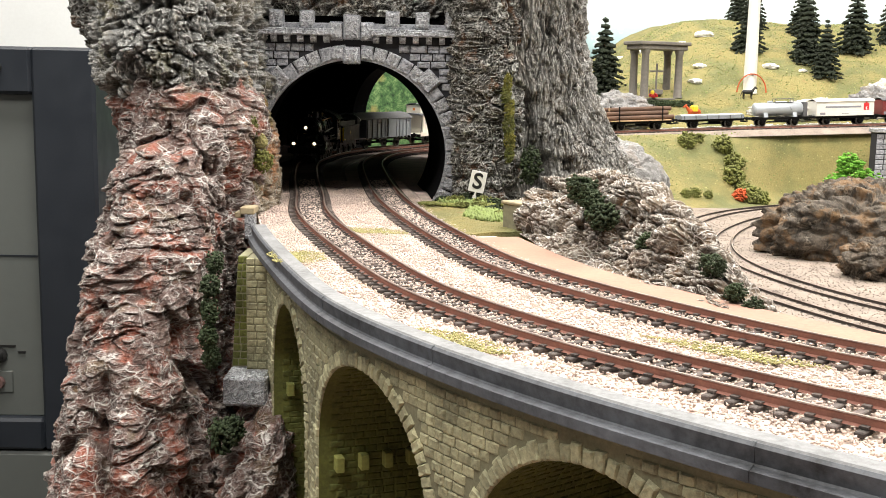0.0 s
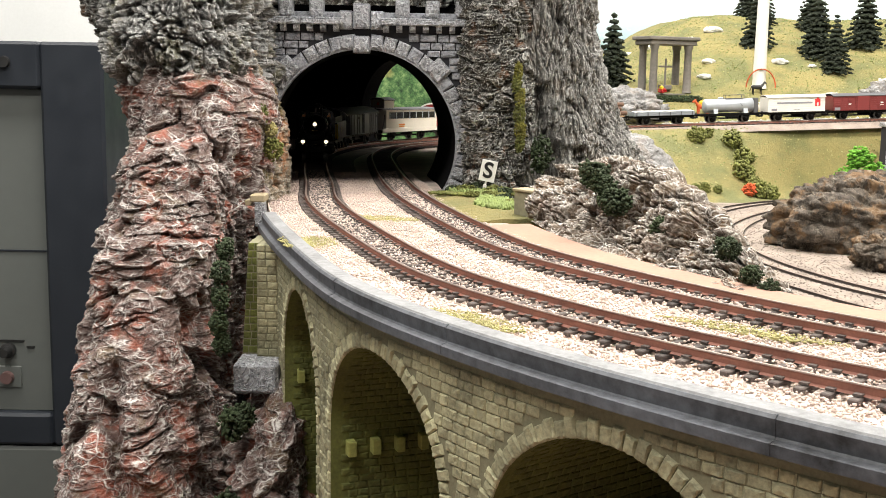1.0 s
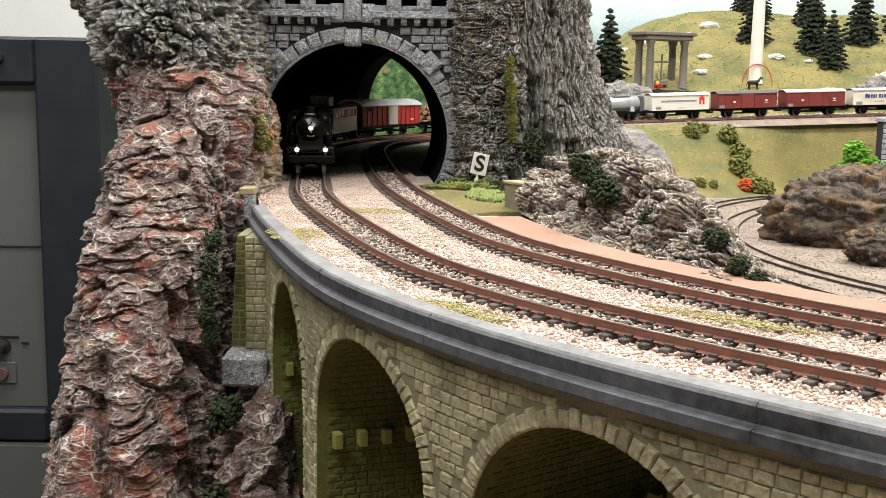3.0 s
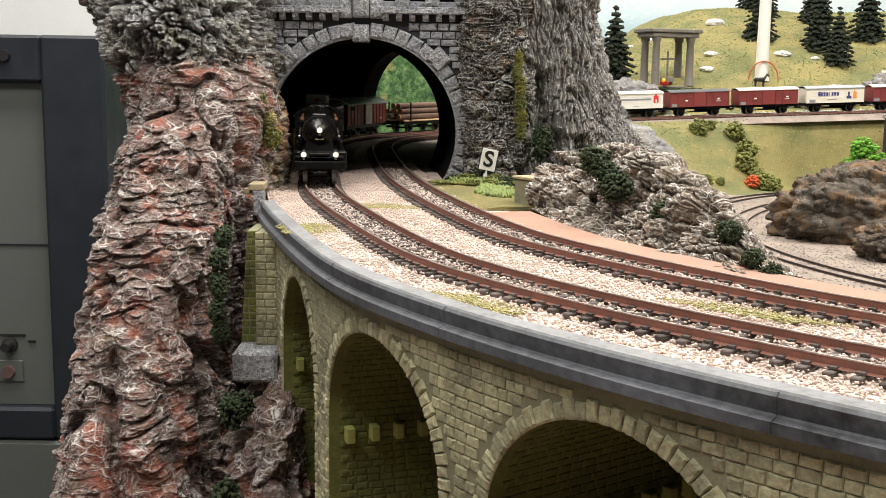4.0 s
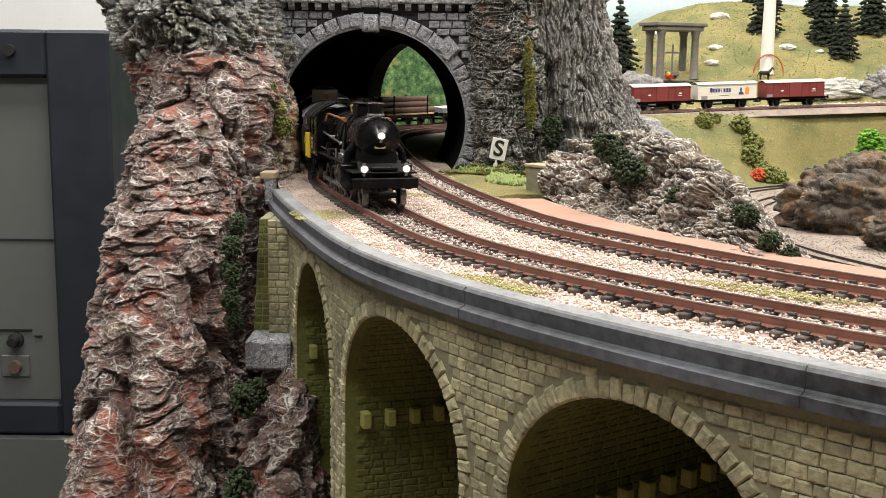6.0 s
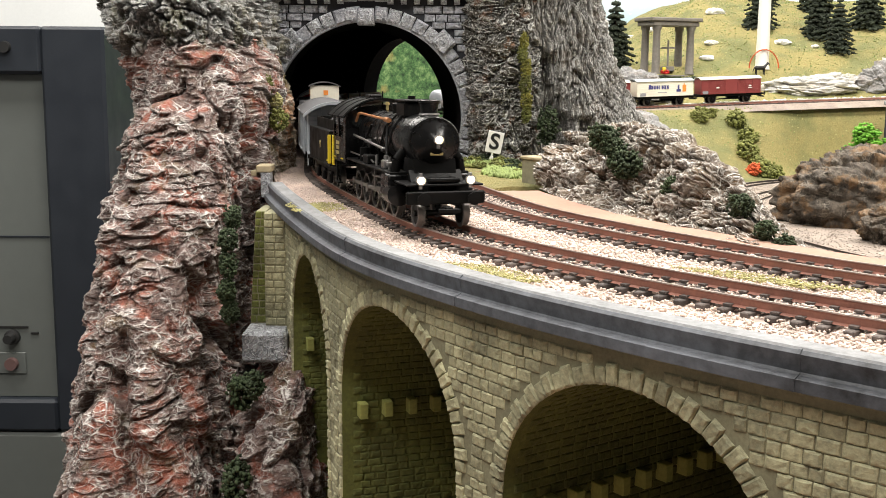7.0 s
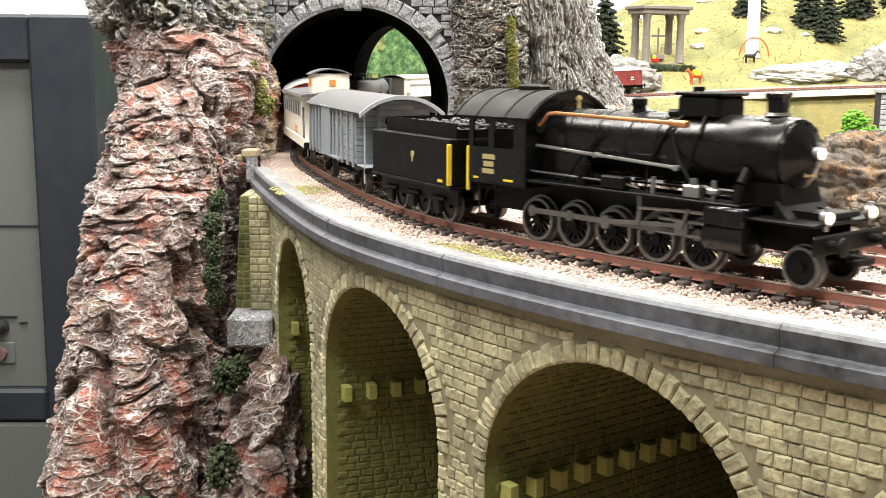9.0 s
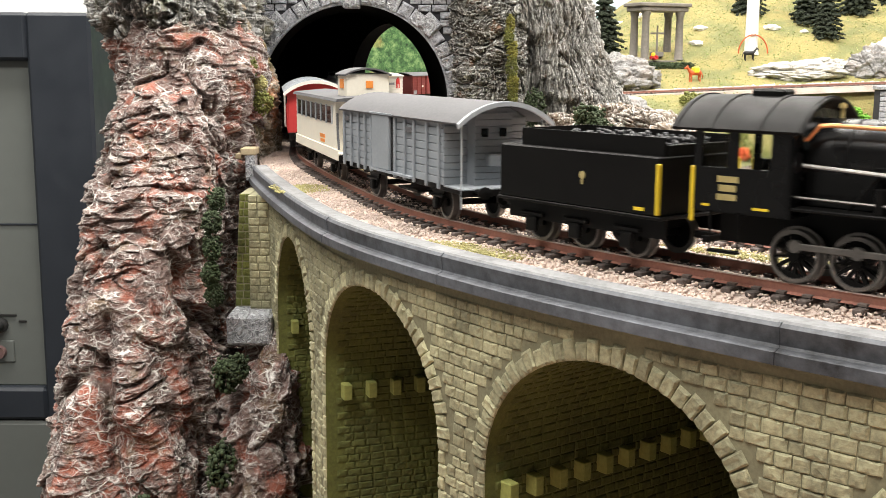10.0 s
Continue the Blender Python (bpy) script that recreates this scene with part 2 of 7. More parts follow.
M["rail_top"] = plain("worn_rail_head", (0.42, 0.33, 0.29), 0.38, 0.8, 1500, 0.25, 0.00002)
M["sleeper"] = plain("brown_sleeper", (0.105, 0.085, 0.076), 0.85, 0, 1500, 0.4, pieces=0.5)
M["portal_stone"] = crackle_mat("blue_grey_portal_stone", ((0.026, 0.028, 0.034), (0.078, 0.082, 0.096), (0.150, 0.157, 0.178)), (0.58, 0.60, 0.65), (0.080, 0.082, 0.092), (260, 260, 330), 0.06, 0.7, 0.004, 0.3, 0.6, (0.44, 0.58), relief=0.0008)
M["portal_joint"] = plain("dark_portal_joint", (0.022, 0.023, 0.028), 0.9, 0, 900, 0.4)
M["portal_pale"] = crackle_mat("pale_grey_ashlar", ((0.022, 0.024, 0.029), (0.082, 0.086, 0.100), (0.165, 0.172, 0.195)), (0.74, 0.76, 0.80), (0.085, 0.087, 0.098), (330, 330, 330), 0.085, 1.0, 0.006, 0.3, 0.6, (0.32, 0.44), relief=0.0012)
M["corbel"] = plain("yellow_olive_corbel", (0.25, 0.26, 0.07), 0.8, 0, 700, 0.3, 0.0003)
M["via_stone"] = plain("ochre_grey_viaduct_stone", (0.345, 0.33, 0.205), 0.8, 0, 620, 0.62, 0.0006, pieces=0.26, fixed=True)
M["via_joint"] = plain("dark_viaduct_joint", (0.20, 0.19, 0.118), 0.9, 0, 800, 0.35)
# olive of the vaults, darkened in the colour for the shade under the arches
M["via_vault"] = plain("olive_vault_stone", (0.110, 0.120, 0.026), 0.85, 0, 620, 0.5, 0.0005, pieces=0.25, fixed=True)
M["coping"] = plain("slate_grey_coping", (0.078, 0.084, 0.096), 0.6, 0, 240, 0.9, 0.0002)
M["coping_cap"] = plain("pale_coping_top", (0.20, 0.203, 0.208), 0.7, 0, 420, 0.5, 0.0002)
M["valley_gravel"] = plain("dull_valley_gravel", (0.25, 0.205, 0.17), 0.9, 0, 500, 0.45, 0.0004)
M["faded_red"] = plain("faded_red_button", (0.13, 0.075, 0.07), 0.5, 0, 900, 0.1, 0)
M["ballast"] = plain("pinkish_ballast", (0.60, 0.495, 0.435), 0.9, 0, 700, 0.32, 0.0003)
M["earth"] = plain("brown_baseboard_edge", (0.34, 0.20, 0.145), 0.85, 0, 500, 0.2)
M["black"] = plain("black_loco_paint", (0.0035, 0.0034, 0.0036), 0.27, 0, 1500, 0.2, 0, spec=0.32)
M["black_matt"] = plain("matt_black_parts", (0.0045, 0.0043, 0.0042), 0.5, 0, 1500, 0.3, 0.00003, spec=0.13)
M["steel"] = plain("steel", (0.35, 0.34, 0.33), 0.35, 0.9, 1500, 0.2, 0)
M["grey_steel"] = plain("dark_steel_rods", (0.16, 0.15, 0.14), 0.4, 0.7, 1500, 0.3, 0)
M["copper"] = plain("copper_pipe", (0.62, 0.28, 0.12), 0.35, 0.8, 1500, 0.15, 0)
M["yellow"] = plain("yellow_stripe", (0.75, 0.55, 0.03), 0.5, 0, 1500, 0.1, 0)
M["white"] = plain("white_paint", (0.78, 0.76, 0.70), 0.5, 0, 900, 0.06, 0.00002)
M["cream"] = plain("cream_wagon_paint", (0.74, 0.70, 0.60), 0.5, 0, 900, 0.08, 0.00002)
M["grey_van"] = plain("grey_van_boards", (0.25, 0.275, 0.30), 0.55, 0, 900, 0.12, 0.00003)
M["roof_grey"] = plain("grey_roof", (0.105, 0.105, 0.11), 0.7, 0, 900, 0.25, 0.00003, spec=0.2)
M["red_van"] = plain("oxide_red_boards", (0.19, 0.03, 0.028), 0.55, 0, 900, 0.15, 0.00003)
M["red_bright"] = plain("bright_red_boards", (0.42, 0.03, 0.03), 0.5, 0, 900, 0.1, 0.00003)
M["red"] = plain("red_print", (0.65, 0.03, 0.03), 0.5, 0, 900, 0.05, 0)
M["blue_print"] = plain("dark_blue_print", (0.05, 0.05, 0.18), 0.5, 0, 900, 0.05, 0)
M["grey_print"] = plain("grey_print", (0.25, 0.25, 0.27), 0.5, 0, 900, 0.05, 0)
M["orange_print"] = plain("orange_print", (0.75, 0.25, 0.04), 0.5, 0, 900, 0.05, 0)
M["silver"] = plain("silver_tank_paint", (0.42, 0.45, 0.48), 0.35, 0.3, 900, 0.12, 0)
M["wood"] = plain("brown_logs", (0.125, 0.072, 0.048), 0.85, 0, 500, 0.4, 0.0002)
M["wood_end"] = plain("cut_log_end", (0.5, 0.33, 0.19), 0.8, 0, 700, 0.2, 0.0001)
M["sand"] = plain("pale_flat_load", (0.66, 0.65, 0.62), 0.8, 0, 700, 0.1)
M["coal"] = plain("coal", (0.018, 0.018, 0.02), 0.55, 0, 900, 0.5, 0.0004)
M["dark_glass"] = plain("dark_window_glass", (0.01, 0.012, 0.012), 0.08, 0, 900, 0.1, 0)
M["clear_glass"] = plain("clear_cab_glass", (0.9, 0.92, 0.9), 0.1, 0, 900, 0.03, 0)
M["clear_glass"].node_tree.nodes["Principled BSDF"].inputs["Transmission Weight"].default_value = 1.0
M["clear_glass"].node_tree.nodes["Principled BSDF"].inputs["IOR"].default_value = 1.08
M["gold"] = plain("brass_lettering", (0.55, 0.45, 0.2), 0.4, 0.5, 900, 0.1, 0)
M["head"] = glow("lit_headlamp", (1.0, 0.80, 0.50), 2.6)
M["lamp_body"] = plain("grey_lamp_rim", (0.3, 0.3, 0.3), 0.4, 0.6, 900, 0.1, 0)
M["frame_grey"] = plain("charcoal_cabinet_paint", (0.017, 0.021, 0.028), 0.5, 0, 300, 0.12, 0.00003, spec=0.35)
M["panel_grey"] = plain("grey_green_panel", (0.108, 0.118, 0.111), 0.4, 0, 60, 0.06, 0)
M["wall_white"] = plain("white_wall_paint", (0.74, 0.76, 0.76), 0.85, 0, 120, 0.05, 0.0002)
# dull tone of the unseen walls and ceiling cuts the bounced light
M["wall_dull"] = plain("dull_low_bounce_wall", (0.25, 0.25, 0.245), 0.9, 0, 120, 0.08, 0.0002)
M["floor_grey"] = plain("grey_floor", (0.12, 0.12, 0.12), 0.7, 0, 40, 0.15, 0.0002)
M["leaf_dark"] = plain("dark_green_foliage", (0.030, 0.046, 0.017), 0.9, 0, 900, 0.55, 0.0003)
M["leaf_fir"] = plain("fir_green", (0.017, 0.024, 0.012), 0.9, 0, 700, 0.5, 0.0003)
M["leaf_light"] = plain("bright_green_foliage", (0.13, 0.33, 0.03), 0.85, 0, 700, 0.4, 0.0003)
M["leaf_olive"] = plain("olive_foliage", (0.15, 0.16, 0.04), 0.9, 0, 700, 0.5, 0.0003)
M["leaf_orange"] = plain("orange_foliage", (0.75, 0.33, 0.03), 0.85, 0, 700, 0.4, 0.0003)
M["leaf_red"] = plain("red_foliage", (0.55, 0.10, 0.03), 0.85, 0, 700, 0.4, 0.0003)
M["moss_yellow"] = plain("yellow_moss_flock", (0.40, 0.37, 0.16), 0.95, 0, 1500, 0.35, 0.0003)
M["moss_strip"] = plain("olive_yellow_moss", (0.20, 0.19, 0.035), 0.95, 0, 1500, 0.45, 0.0003)
M["grass_tuft"] = plain("fresh_grass_fibre", (0.19, 0.24, 0.075), 0.9, 0, 1500, 0.4, 0.0003)
M["fence_wood"] = plain("straw_wooden_cap", (0.36, 0.30, 0.19), 0.8, 0, 600, 0.25)
M["box_stone"] = plain("mossy_concrete", (0.25, 0.235, 0.16), 0.85, 0, 400, 0.35)
M["temple"] = plain("dark_old_stone", (0.17, 0.155, 0.135), 0.9, 0, 250, 0.35, 0.0004)
M["tower"] = plain("white_tower_paint", (0.8, 0.78, 0.72), 0.5, 0, 60, 0.05, 0)
M["sign_white"] = plain("white_sign_plate", (0.85, 0.84, 0.80), 0.5, 0, 900, 0.03, 0)
M["sign_black"] = plain("black_sign_paint", (0.012, 0.012, 0.012), 0.5, 0, 900, 0.1, 0)
# near-black colour keeps the tunnel inside and the wall's arch dark
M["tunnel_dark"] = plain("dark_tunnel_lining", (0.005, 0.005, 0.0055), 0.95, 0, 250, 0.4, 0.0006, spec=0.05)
M["trunk"] = plain("brown_trunk", (0.06, 0.04, 0.025), 0.9, 0, 800, 0.3)


def grass_mat():
    m, nt, b = nodes_of("static_grass_hillside")
    a = ramp(nt, noise_tex(nt, 700, 5, 0.7), ((0.3, (0.115, 0.122, 0.040)), (0.5, (0.175, 0.18, 0.070)), (0.75, (0.25, 0.25, 0.115))))
    straw = ramp(nt, noise_tex(nt, 16, 4, 0.6), ((0.40, (0, 0, 0)), (0.58, (0.85,) * 3)))
    c = mix(nt, straw, a, ramp(nt, noise_tex(nt, 500, 4, 0.7), ((0.3, (0.23, 0.185, 0.060)), (0.7, (0.39, 0.335, 0.135)))))
    red = ramp(nt, noise_tex(nt, 24, 4, 0.7), ((0.66, (0, 0, 0)), (0.74, (0.6,) * 3)))
    c = mix(nt, red, c, (0.30, 0.13, 0.06))
    nt.links.new(c, b.inputs["Base Color"])
    b.inputs["Roughness"].default_value = 0.95
    bump(nt, b, noise_tex(nt, 900, 5, 0.75), 1.0, 0.002)
    return m


def sky_mat():
    m, nt, b = nodes_of("painted_sky_board")
    co = nt.nodes.new("ShaderNodeTexCoord")
    sep = nt.nodes.new("ShaderNodeSeparateXYZ")
    nt.links.new(co.outputs["Object"], sep.inputs[0])
    k = math_node(nt, "ADD", sep.outputs[2], math_node(nt, "MULTIPLY", noise_tex(nt, 9, 5, 0.6), 0.08))
    c = ramp(nt, k, ((0.14, (0.16, 0.27, 0.26)), (0.20, (0.42, 0.58, 0.62)), (0.26, (0.62, 0.76, 0.82)), (0.34, (0.8, 0.85, 0.88))))
    c = mix(nt, ramp(nt, noise_tex(nt, 60, 5, 0.7), ((0.52, (0, 0, 0)), (0.62, (0.7,) * 3))), c, (0.8, 0.84, 0.86))
    nt.links.new(c, b.inputs["Base Color"])
    b.inputs["Roughness"].default_value = 0.8
    return m


def hedge_mat():
    m, nt, b = nodes_of("printed_forest_board")
    a = ramp(nt, noise_tex(nt, 75, 6, 0.75), ((0.36, (0.008, 0.026, 0.010)), (0.5, (0.06, 0.14, 0.045)), (0.66, (0.22, 0.34, 0.13))))
    c = mix(nt, ramp(nt, noise_tex(nt, 22, 4, 0.6), ((0.58, (0, 0, 0)), (0.7, (0.6,) * 3))), a, (0.5, 0.36, 0.12))
    nt.links.new(c, b.inputs["Base Color"])
    b.inputs["Roughness"].default_value = 0.9
    return m


M["grass"], M["sky"], M["hedge"] = grass_mat(), sky_mat(), hedge_mat()


# ---- mesh helpers ----
class Geo:
    """Collects vertices and faces, each face with a material slot."""

    def __init__(self):
        self.v, self.f, self.m = [], [], []

    def add(self, verts, faces, slot=0, m=None):
        base = len(self.v)
        if m is not None:
            verts = [tuple(m @ Vector(p)) for p in verts]
        self.v += [tuple(map(float, p)) for p in verts]
        self.f += [tuple(int(i) + base for i in face) for face in faces]
        self.m += [slot] * len(faces)
        return self

    def box(self, x0, x1, y0, y1, z0, z1, bevel=0.0, slot=0, m=None):
        """A box with chamfered edges."""
        e = bevel
        if e <= 0:
            v = [(x, y, z) for x in (x0, x1) for y in (y0, y1) for z in (z0, z1)]
            return self.add(v, [(0, 1, 3, 2), (4, 6, 7, 5), (0, 4, 5, 1), (2, 3, 7, 6), (0, 2, 6, 4), (1, 5, 7, 3)], slot, m)
        bm = bmesh.new()
        bmesh.ops.create_cube(bm, size=1)
        for p in bm.verts:
            p.co = ((x0 + x1) / 2 + p.co.x * (x1 - x0), (y0 + y1) / 2 + p.co.y * (y1 - y0), (z0 + z1) / 2 + p.co.z * (z1 - z0))
        bmesh.ops.bevel(bm, geom=bm.edges[:], offset=min(e, (x1 - x0) * 0.45, (y1 - y0) * 0.45, (z1 - z0) * 0.45), segments=1, affect="EDGES")
        bm.verts.index_update()
        v, f = [tuple(p.co) for p in bm.verts], [[p.index for p in q.verts] for q in bm.faces]
        bm.free()
        return self.add(v, f, slot, m)

    def lathe(self, p0, p1, profile, n=16, slot=0, caps=True, m=None):
        """Rings of (distance 0..1 along p0-p1, radius)."""
        p0, p1 = Vector(p0), Vector(p1)
        q = (p1 - p0).to_track_quat("Z", "Y")
        v, f = [], []
        for k, r in profile:
            for i in range(n):
                a = 2 * math.pi * i / n
                v.append(tuple(p0 + (p1 - p0) * k + q @ Vector((r * math.cos(a), r * math.sin(a), 0))))
        for j in range(len(profile) - 1):
            for i in range(n):
                f.append((j * n + i, j * n + (i + 1) % n, (j + 1) * n + (i + 1) % n, (j + 1) * n + i))
        if caps:
            f.append(tuple(range(n))[::-1])
            f.append(tuple((len(profile) - 1) * n + i for i in range(n)))
        return self.add(v, f, slot, m)

    def rod(self, p0, p1, r, n=8, slot=0, m=None):
        return self.lathe(p0, p1, ((0, r), (1, r)), n, slot, True, m)

    def pipe(self, pts, r, n=6, slot=0):
        for a, b in zip(pts, pts[1:]):
            self.rod(a, b, r, n, slot)
        return self

    def prism(self, poly, axis, a, b, slot=0, m=None):
        """A polygon of 2D points pushed along an axis from a to b."""
        k = len(poly)

        def put(p, h):
            return {"x": (h, p[0], p[1]), "y": (p[0], h, p[1]), "z": (p[0], p[1], h)}[axis]

        v = [put(p, a) for p in poly] + [put(p, b) for p in poly]
        f = [tuple(range(k))[::-1], tuple(range(k, 2 * k))] + [(i, (i + 1) % k, k + (i + 1) % k, k + i) for i in range(k)]
        return self.add(v, f, slot, m)

    def sweep(self, line, s, profile, slot=0, closed=True, cap=True):
        """A profile of (offset, height) swept along a Line at the lengths s."""
        k = len(profile)
        rings = [line.at(s, o, z) for o, z in profile]
        v = np.stack(rings, 1).reshape(-1, 3)
        f = []
        for j in range(len(s) - 1):
            for i in range(k if closed else k - 1):
                f.append((j * k + i, j * k + (i + 1) % k, (j + 1) * k + (i + 1) % k, (j + 1) * k + i))
        if cap and closed:
            f += [tuple(range(k))[::-1], tuple((len(s) - 1) * k + i for i in range(k))]
        return self.add(v, f, slot)

    def mesh(self, name, mats, smooth=False):
        me = bpy.data.meshes.new(name)
        me.from_pydata(self.v, [], self.f)
        for m in (mats if isinstance(mats, (list, tuple)) else [mats]):
            me.materials.append(M[m] if isinstance(m, str) else m)
        if len(me.materials) > 1:
            me.polygons.foreach_set("material_index", self.m)
        bm = bmesh.new()
        bm.from_mesh(me)
        bmesh.ops.recalc_face_normals(bm, faces=bm.faces)
        bm.to_mesh(me)
        bm.free()
        if smooth:
            me.polygons.foreach_set("use_smooth", [True] * len(me.polygons))
            me.set_sharp_from_angle(angle=radians(40))
        me.update()
        return me


def grid_mesh(name, verts, nu, nv, mat, wrap=False, smooth=True):
    """A mesh over a grid of nu x nv points (u outer)."""
    me = bpy.data.meshes.new(name)
    i, j = np.meshgrid(np.arange(nu if wrap else nu - 1), np.arange(nv - 1), indexing="ij")
    i, j = i.ravel(), j.ravel()
    a, b = i * nv + j, ((i + 1) % nu) * nv + j
    faces = np.stack([a, b, b + 1, a + 1], 1)
    me.vertices.add(len(verts))
    me.vertices.foreach_set("co", np.asarray(verts, np.float32).ravel())
    me.loops.add(faces.size)
    me.loops.foreach_set("vertex_index", faces.astype(np.int32).ravel())
    me.polygons.add(len(faces))
    me.polygons.foreach_set("loop_start", (np.arange(len(faces)) * 4).astype(np.int32))
    me.materials.append(M[mat] if isinstance(mat, str) else mat)
    me.update(calc_edges=True)
    me.validate()
    if smooth:
        me.polygons.foreach_set("use_smooth", [True] * len(me.polygons))
    return me


def scatter_mesh(name, places, sizes, mat, seed, flat=0.7, detail=0):
    """Many small irregular pebbles or leaf clumps in one mesh."""
    rng = np.random.RandomState(seed)
    base = np.array([(1, 0, 0), (-1, 0, 0), (0, 1, 0), (0, -1, 0), (0, 0, 1), (0, 0, -1)], float)
    tri = np.array([(0, 2, 4), (2, 1, 4), (1, 3, 4), (3, 0, 4), (2, 0, 5), (1, 2, 5), (3, 1, 5), (0, 3, 5)])
    n = len(places)
    q = rng.normal(size=(n, 3, 3))
    q, _ = np.linalg.qr(q)
    v = base[None] * rng.uniform(0.65, 1.25, (n, 6, 1)) * np.asarray(sizes).reshape(-1, 1, 1)
    v = np.einsum("nij,nkj->nki", q, v)
    v[:, :, 2] *= flat
    v += np.asarray(places)[:, None]
    f = tri[None] + (np.arange(n) * 6)[:, None, None]
    me = bpy.data.meshes.new(name)
    me.vertices.add(n * 6)
    me.vertices.foreach_set("co", v.astype(np.float32).ravel())
    me.loops.add(n * 24)
    me.loops.foreach_set("vertex_index", f.astype(np.int32).ravel())
    me.polygons.add(n * 8)
    me.polygons.foreach_set("loop_start", (np.arange(n * 8) * 3).astype(np.int32))
    me.materials.append(M[mat] if isinstance(mat, str) else mat)
    me.update(calc_edges=True)
    return me


def thing(name, label, category, m=None, group="", kind=""):
    ob = new(name)
    if m is not None:
        ob.matrix_basis = m
    return tagged(ob, label, category, group, kind)


def part(name, geo, mats, parent, label="", smooth=False, m=None):
    me = geo if isinstance(geo, bpy.types.Mesh) else geo.mesh(name, mats, smooth)
    ob = new(name, me)
    if parent is not None:
        ob.parent = parent
    if m is not None:
        ob.matrix_basis = m
    if label:
        ob["label"] = label
    return ob


def solid(name, geo, mats, label, category, kind="", smooth=False, group=""):
    me = geo if isinstance(geo, bpy.types.Mesh) else geo.mesh(name, mats, smooth)
    return tagged(new(name, me), label, category, group, kind)

# ---- plan: the two tracks over the viaduct and round to the hill ----
NEAR = Line([(.95, 1.64, .036), (.72, 1.645, .027), (.58, 1.64, .0215), (.45, 1.625, .0166), (.33, 1.61, .0115), (.22, 1.575, .0075), (.118, 1.515, .003),
             (.024, 1.41, .001), (-.027, 1.302, 0), (-.071, 1.235, 0), (-.099, 1.165, 0), (-.113, 1.08, 0), (-.1155, .995, 0), (-.0975, .832, 0), (-.084, .738, 0),
             (-.065, .603, 0), (-.010, .414, 0), (.0196, .356, 0), (.043, .321, 0), (.069, .290, 0), (.106, .252, 0), (.16, .206, 0), (.225, .17, 0),
             (.30, .148, 0), (.40, .14, 0), (.60, .15, 0)])
FAR = Line([(.13, 1.40, .002), (.075, 1.345, .001), (.02, 1.275, 0), (-.025, 1.208, 0), (-.05, 1.14, 0), (-.058, 1.06, 0), (-.055, .965, 0), (-.0245, .69, 0), (.0238, .477, 0), (.053, .413, 0),
            (.078, .372, 0), (.098, .343, 0), (.128, .307, 0), (.193, .252, 0), (.245, .221, 0), (.31, .205, 0), (.40, .198, 0), (.60, .208, 0)])
LOW_OUT = Line([(.95, 1.56, -.078), (.64, 1.53, -.078), (.47, 1.44, -.078), (.36, 1.345, -.078), (.28, 1.21, -.078), (.238, 1.08, -.078), (.224, .96, -.078), (.24, .84, -.078), (.29, .70, -.078), (.36, .60, -.078), (.46, .52, -.078)])
LOW_IN = Line([(.95, 1.50, -.078), (.66, 1.47, -.078), (.50, 1.39, -.078), (.40, 1.30, -.078), (.325, 1.18, -.078), (.285, 1.07, -.078), (.272, .97, -.078), (.285, .87, -.078), (.325, .765, -.078), (.40, .66, -.078), (.50, .58, -.078)])


def s_near(x, y, line):
    return float(line.s[np.argmin(np.hypot(line.c[:, 0] - x, line.c[:, 1] - y))])


S_MOUTH = s_near(-.027, 1.302, NEAR)
S_PORTAL = s_near(-.084, .738, NEAR)
S_PILLAR = s_near(-.05, .535, NEAR)
S_ARCH = s_near(.007, .378, NEAR)
S_END = float(NEAR.s[-1])


# ---- ground ----
def hill_height(x, y):
    """Valley floor, the bank up to the back track, and the meadow hill behind it."""
    cy = np.interp(x, NEAR.c[NEAR.s < S_MOUTH][::-1, 0], NEAR.c[NEAR.s < S_MOUTH][::-1, 1])
    cz = np.interp(x, NEAR.c[NEAR.s < S_MOUTH][::-1, 0], NEAR.c[NEAR.s < S_MOUTH][::-1, 2]) - 0.005
    foot = np.minimum(1.40 + (x - .33) * 0.9, cy - 0.075)
    top = cy - 0.028
    low = -0.083 + 0.002 * fbm(np.stack([x * 20, y * 20, 0 * x], 1))
    bank = smoothstep(0, 1, (y - foot) / (top - foot)) * 0.75 + 0.25 * np.clip((y - foot) / (top - foot), 0, 1)
    z = low + (cz - low) * bank
    behind = np.clip(y - cy - 0.035, 0, 2)
    tall = 0.125 * smoothstep(0.24, 0.50, x) * (1 - 0.12 * smoothstep(0.5, 0.9, x)) + 0.015
    up = tall * smoothstep(0.03, 0.62, behind) + 0.085 * smoothstep(0.0, 0.25, behind) * smoothstep(0.1, 0.3, x) * 0.6
    up = up + smoothstep(0.02, 0.2, behind) * 0.008 * fbm(np.stack([x * 14, y * 14, 0 * x + 3], 1), 3)
    return z + up


def build_ground():
    nu, nv = 230, 260
    gx, gy = np.meshgrid(np.linspace(0.13, 1.9, nu) ** 1.0, np.linspace(0.45, 2.62, nv), indexing="ij")
    x, y = gx.ravel(), gy.ravel()
    z = hill_height(x, y) + 0.0012 * fbm(np.stack([x * 120, y * 120, 0 * x], 1), 3)
    solid("ground_meadow", grid_mesh("ground_meadow", np.stack([x, y, z], 1), nu, nv, "grass"), None, "straw and green static-grass meadow hill and bank", "meadow", "structure")
    g = Geo().box(-0.21, 1.9, -0.5, 2.7, -0.34, -0.30, 0.004)
    solid("baseboard", g, "earth", "brown wooden baseboard under the layout", "baseboard", "structure")


build_ground()


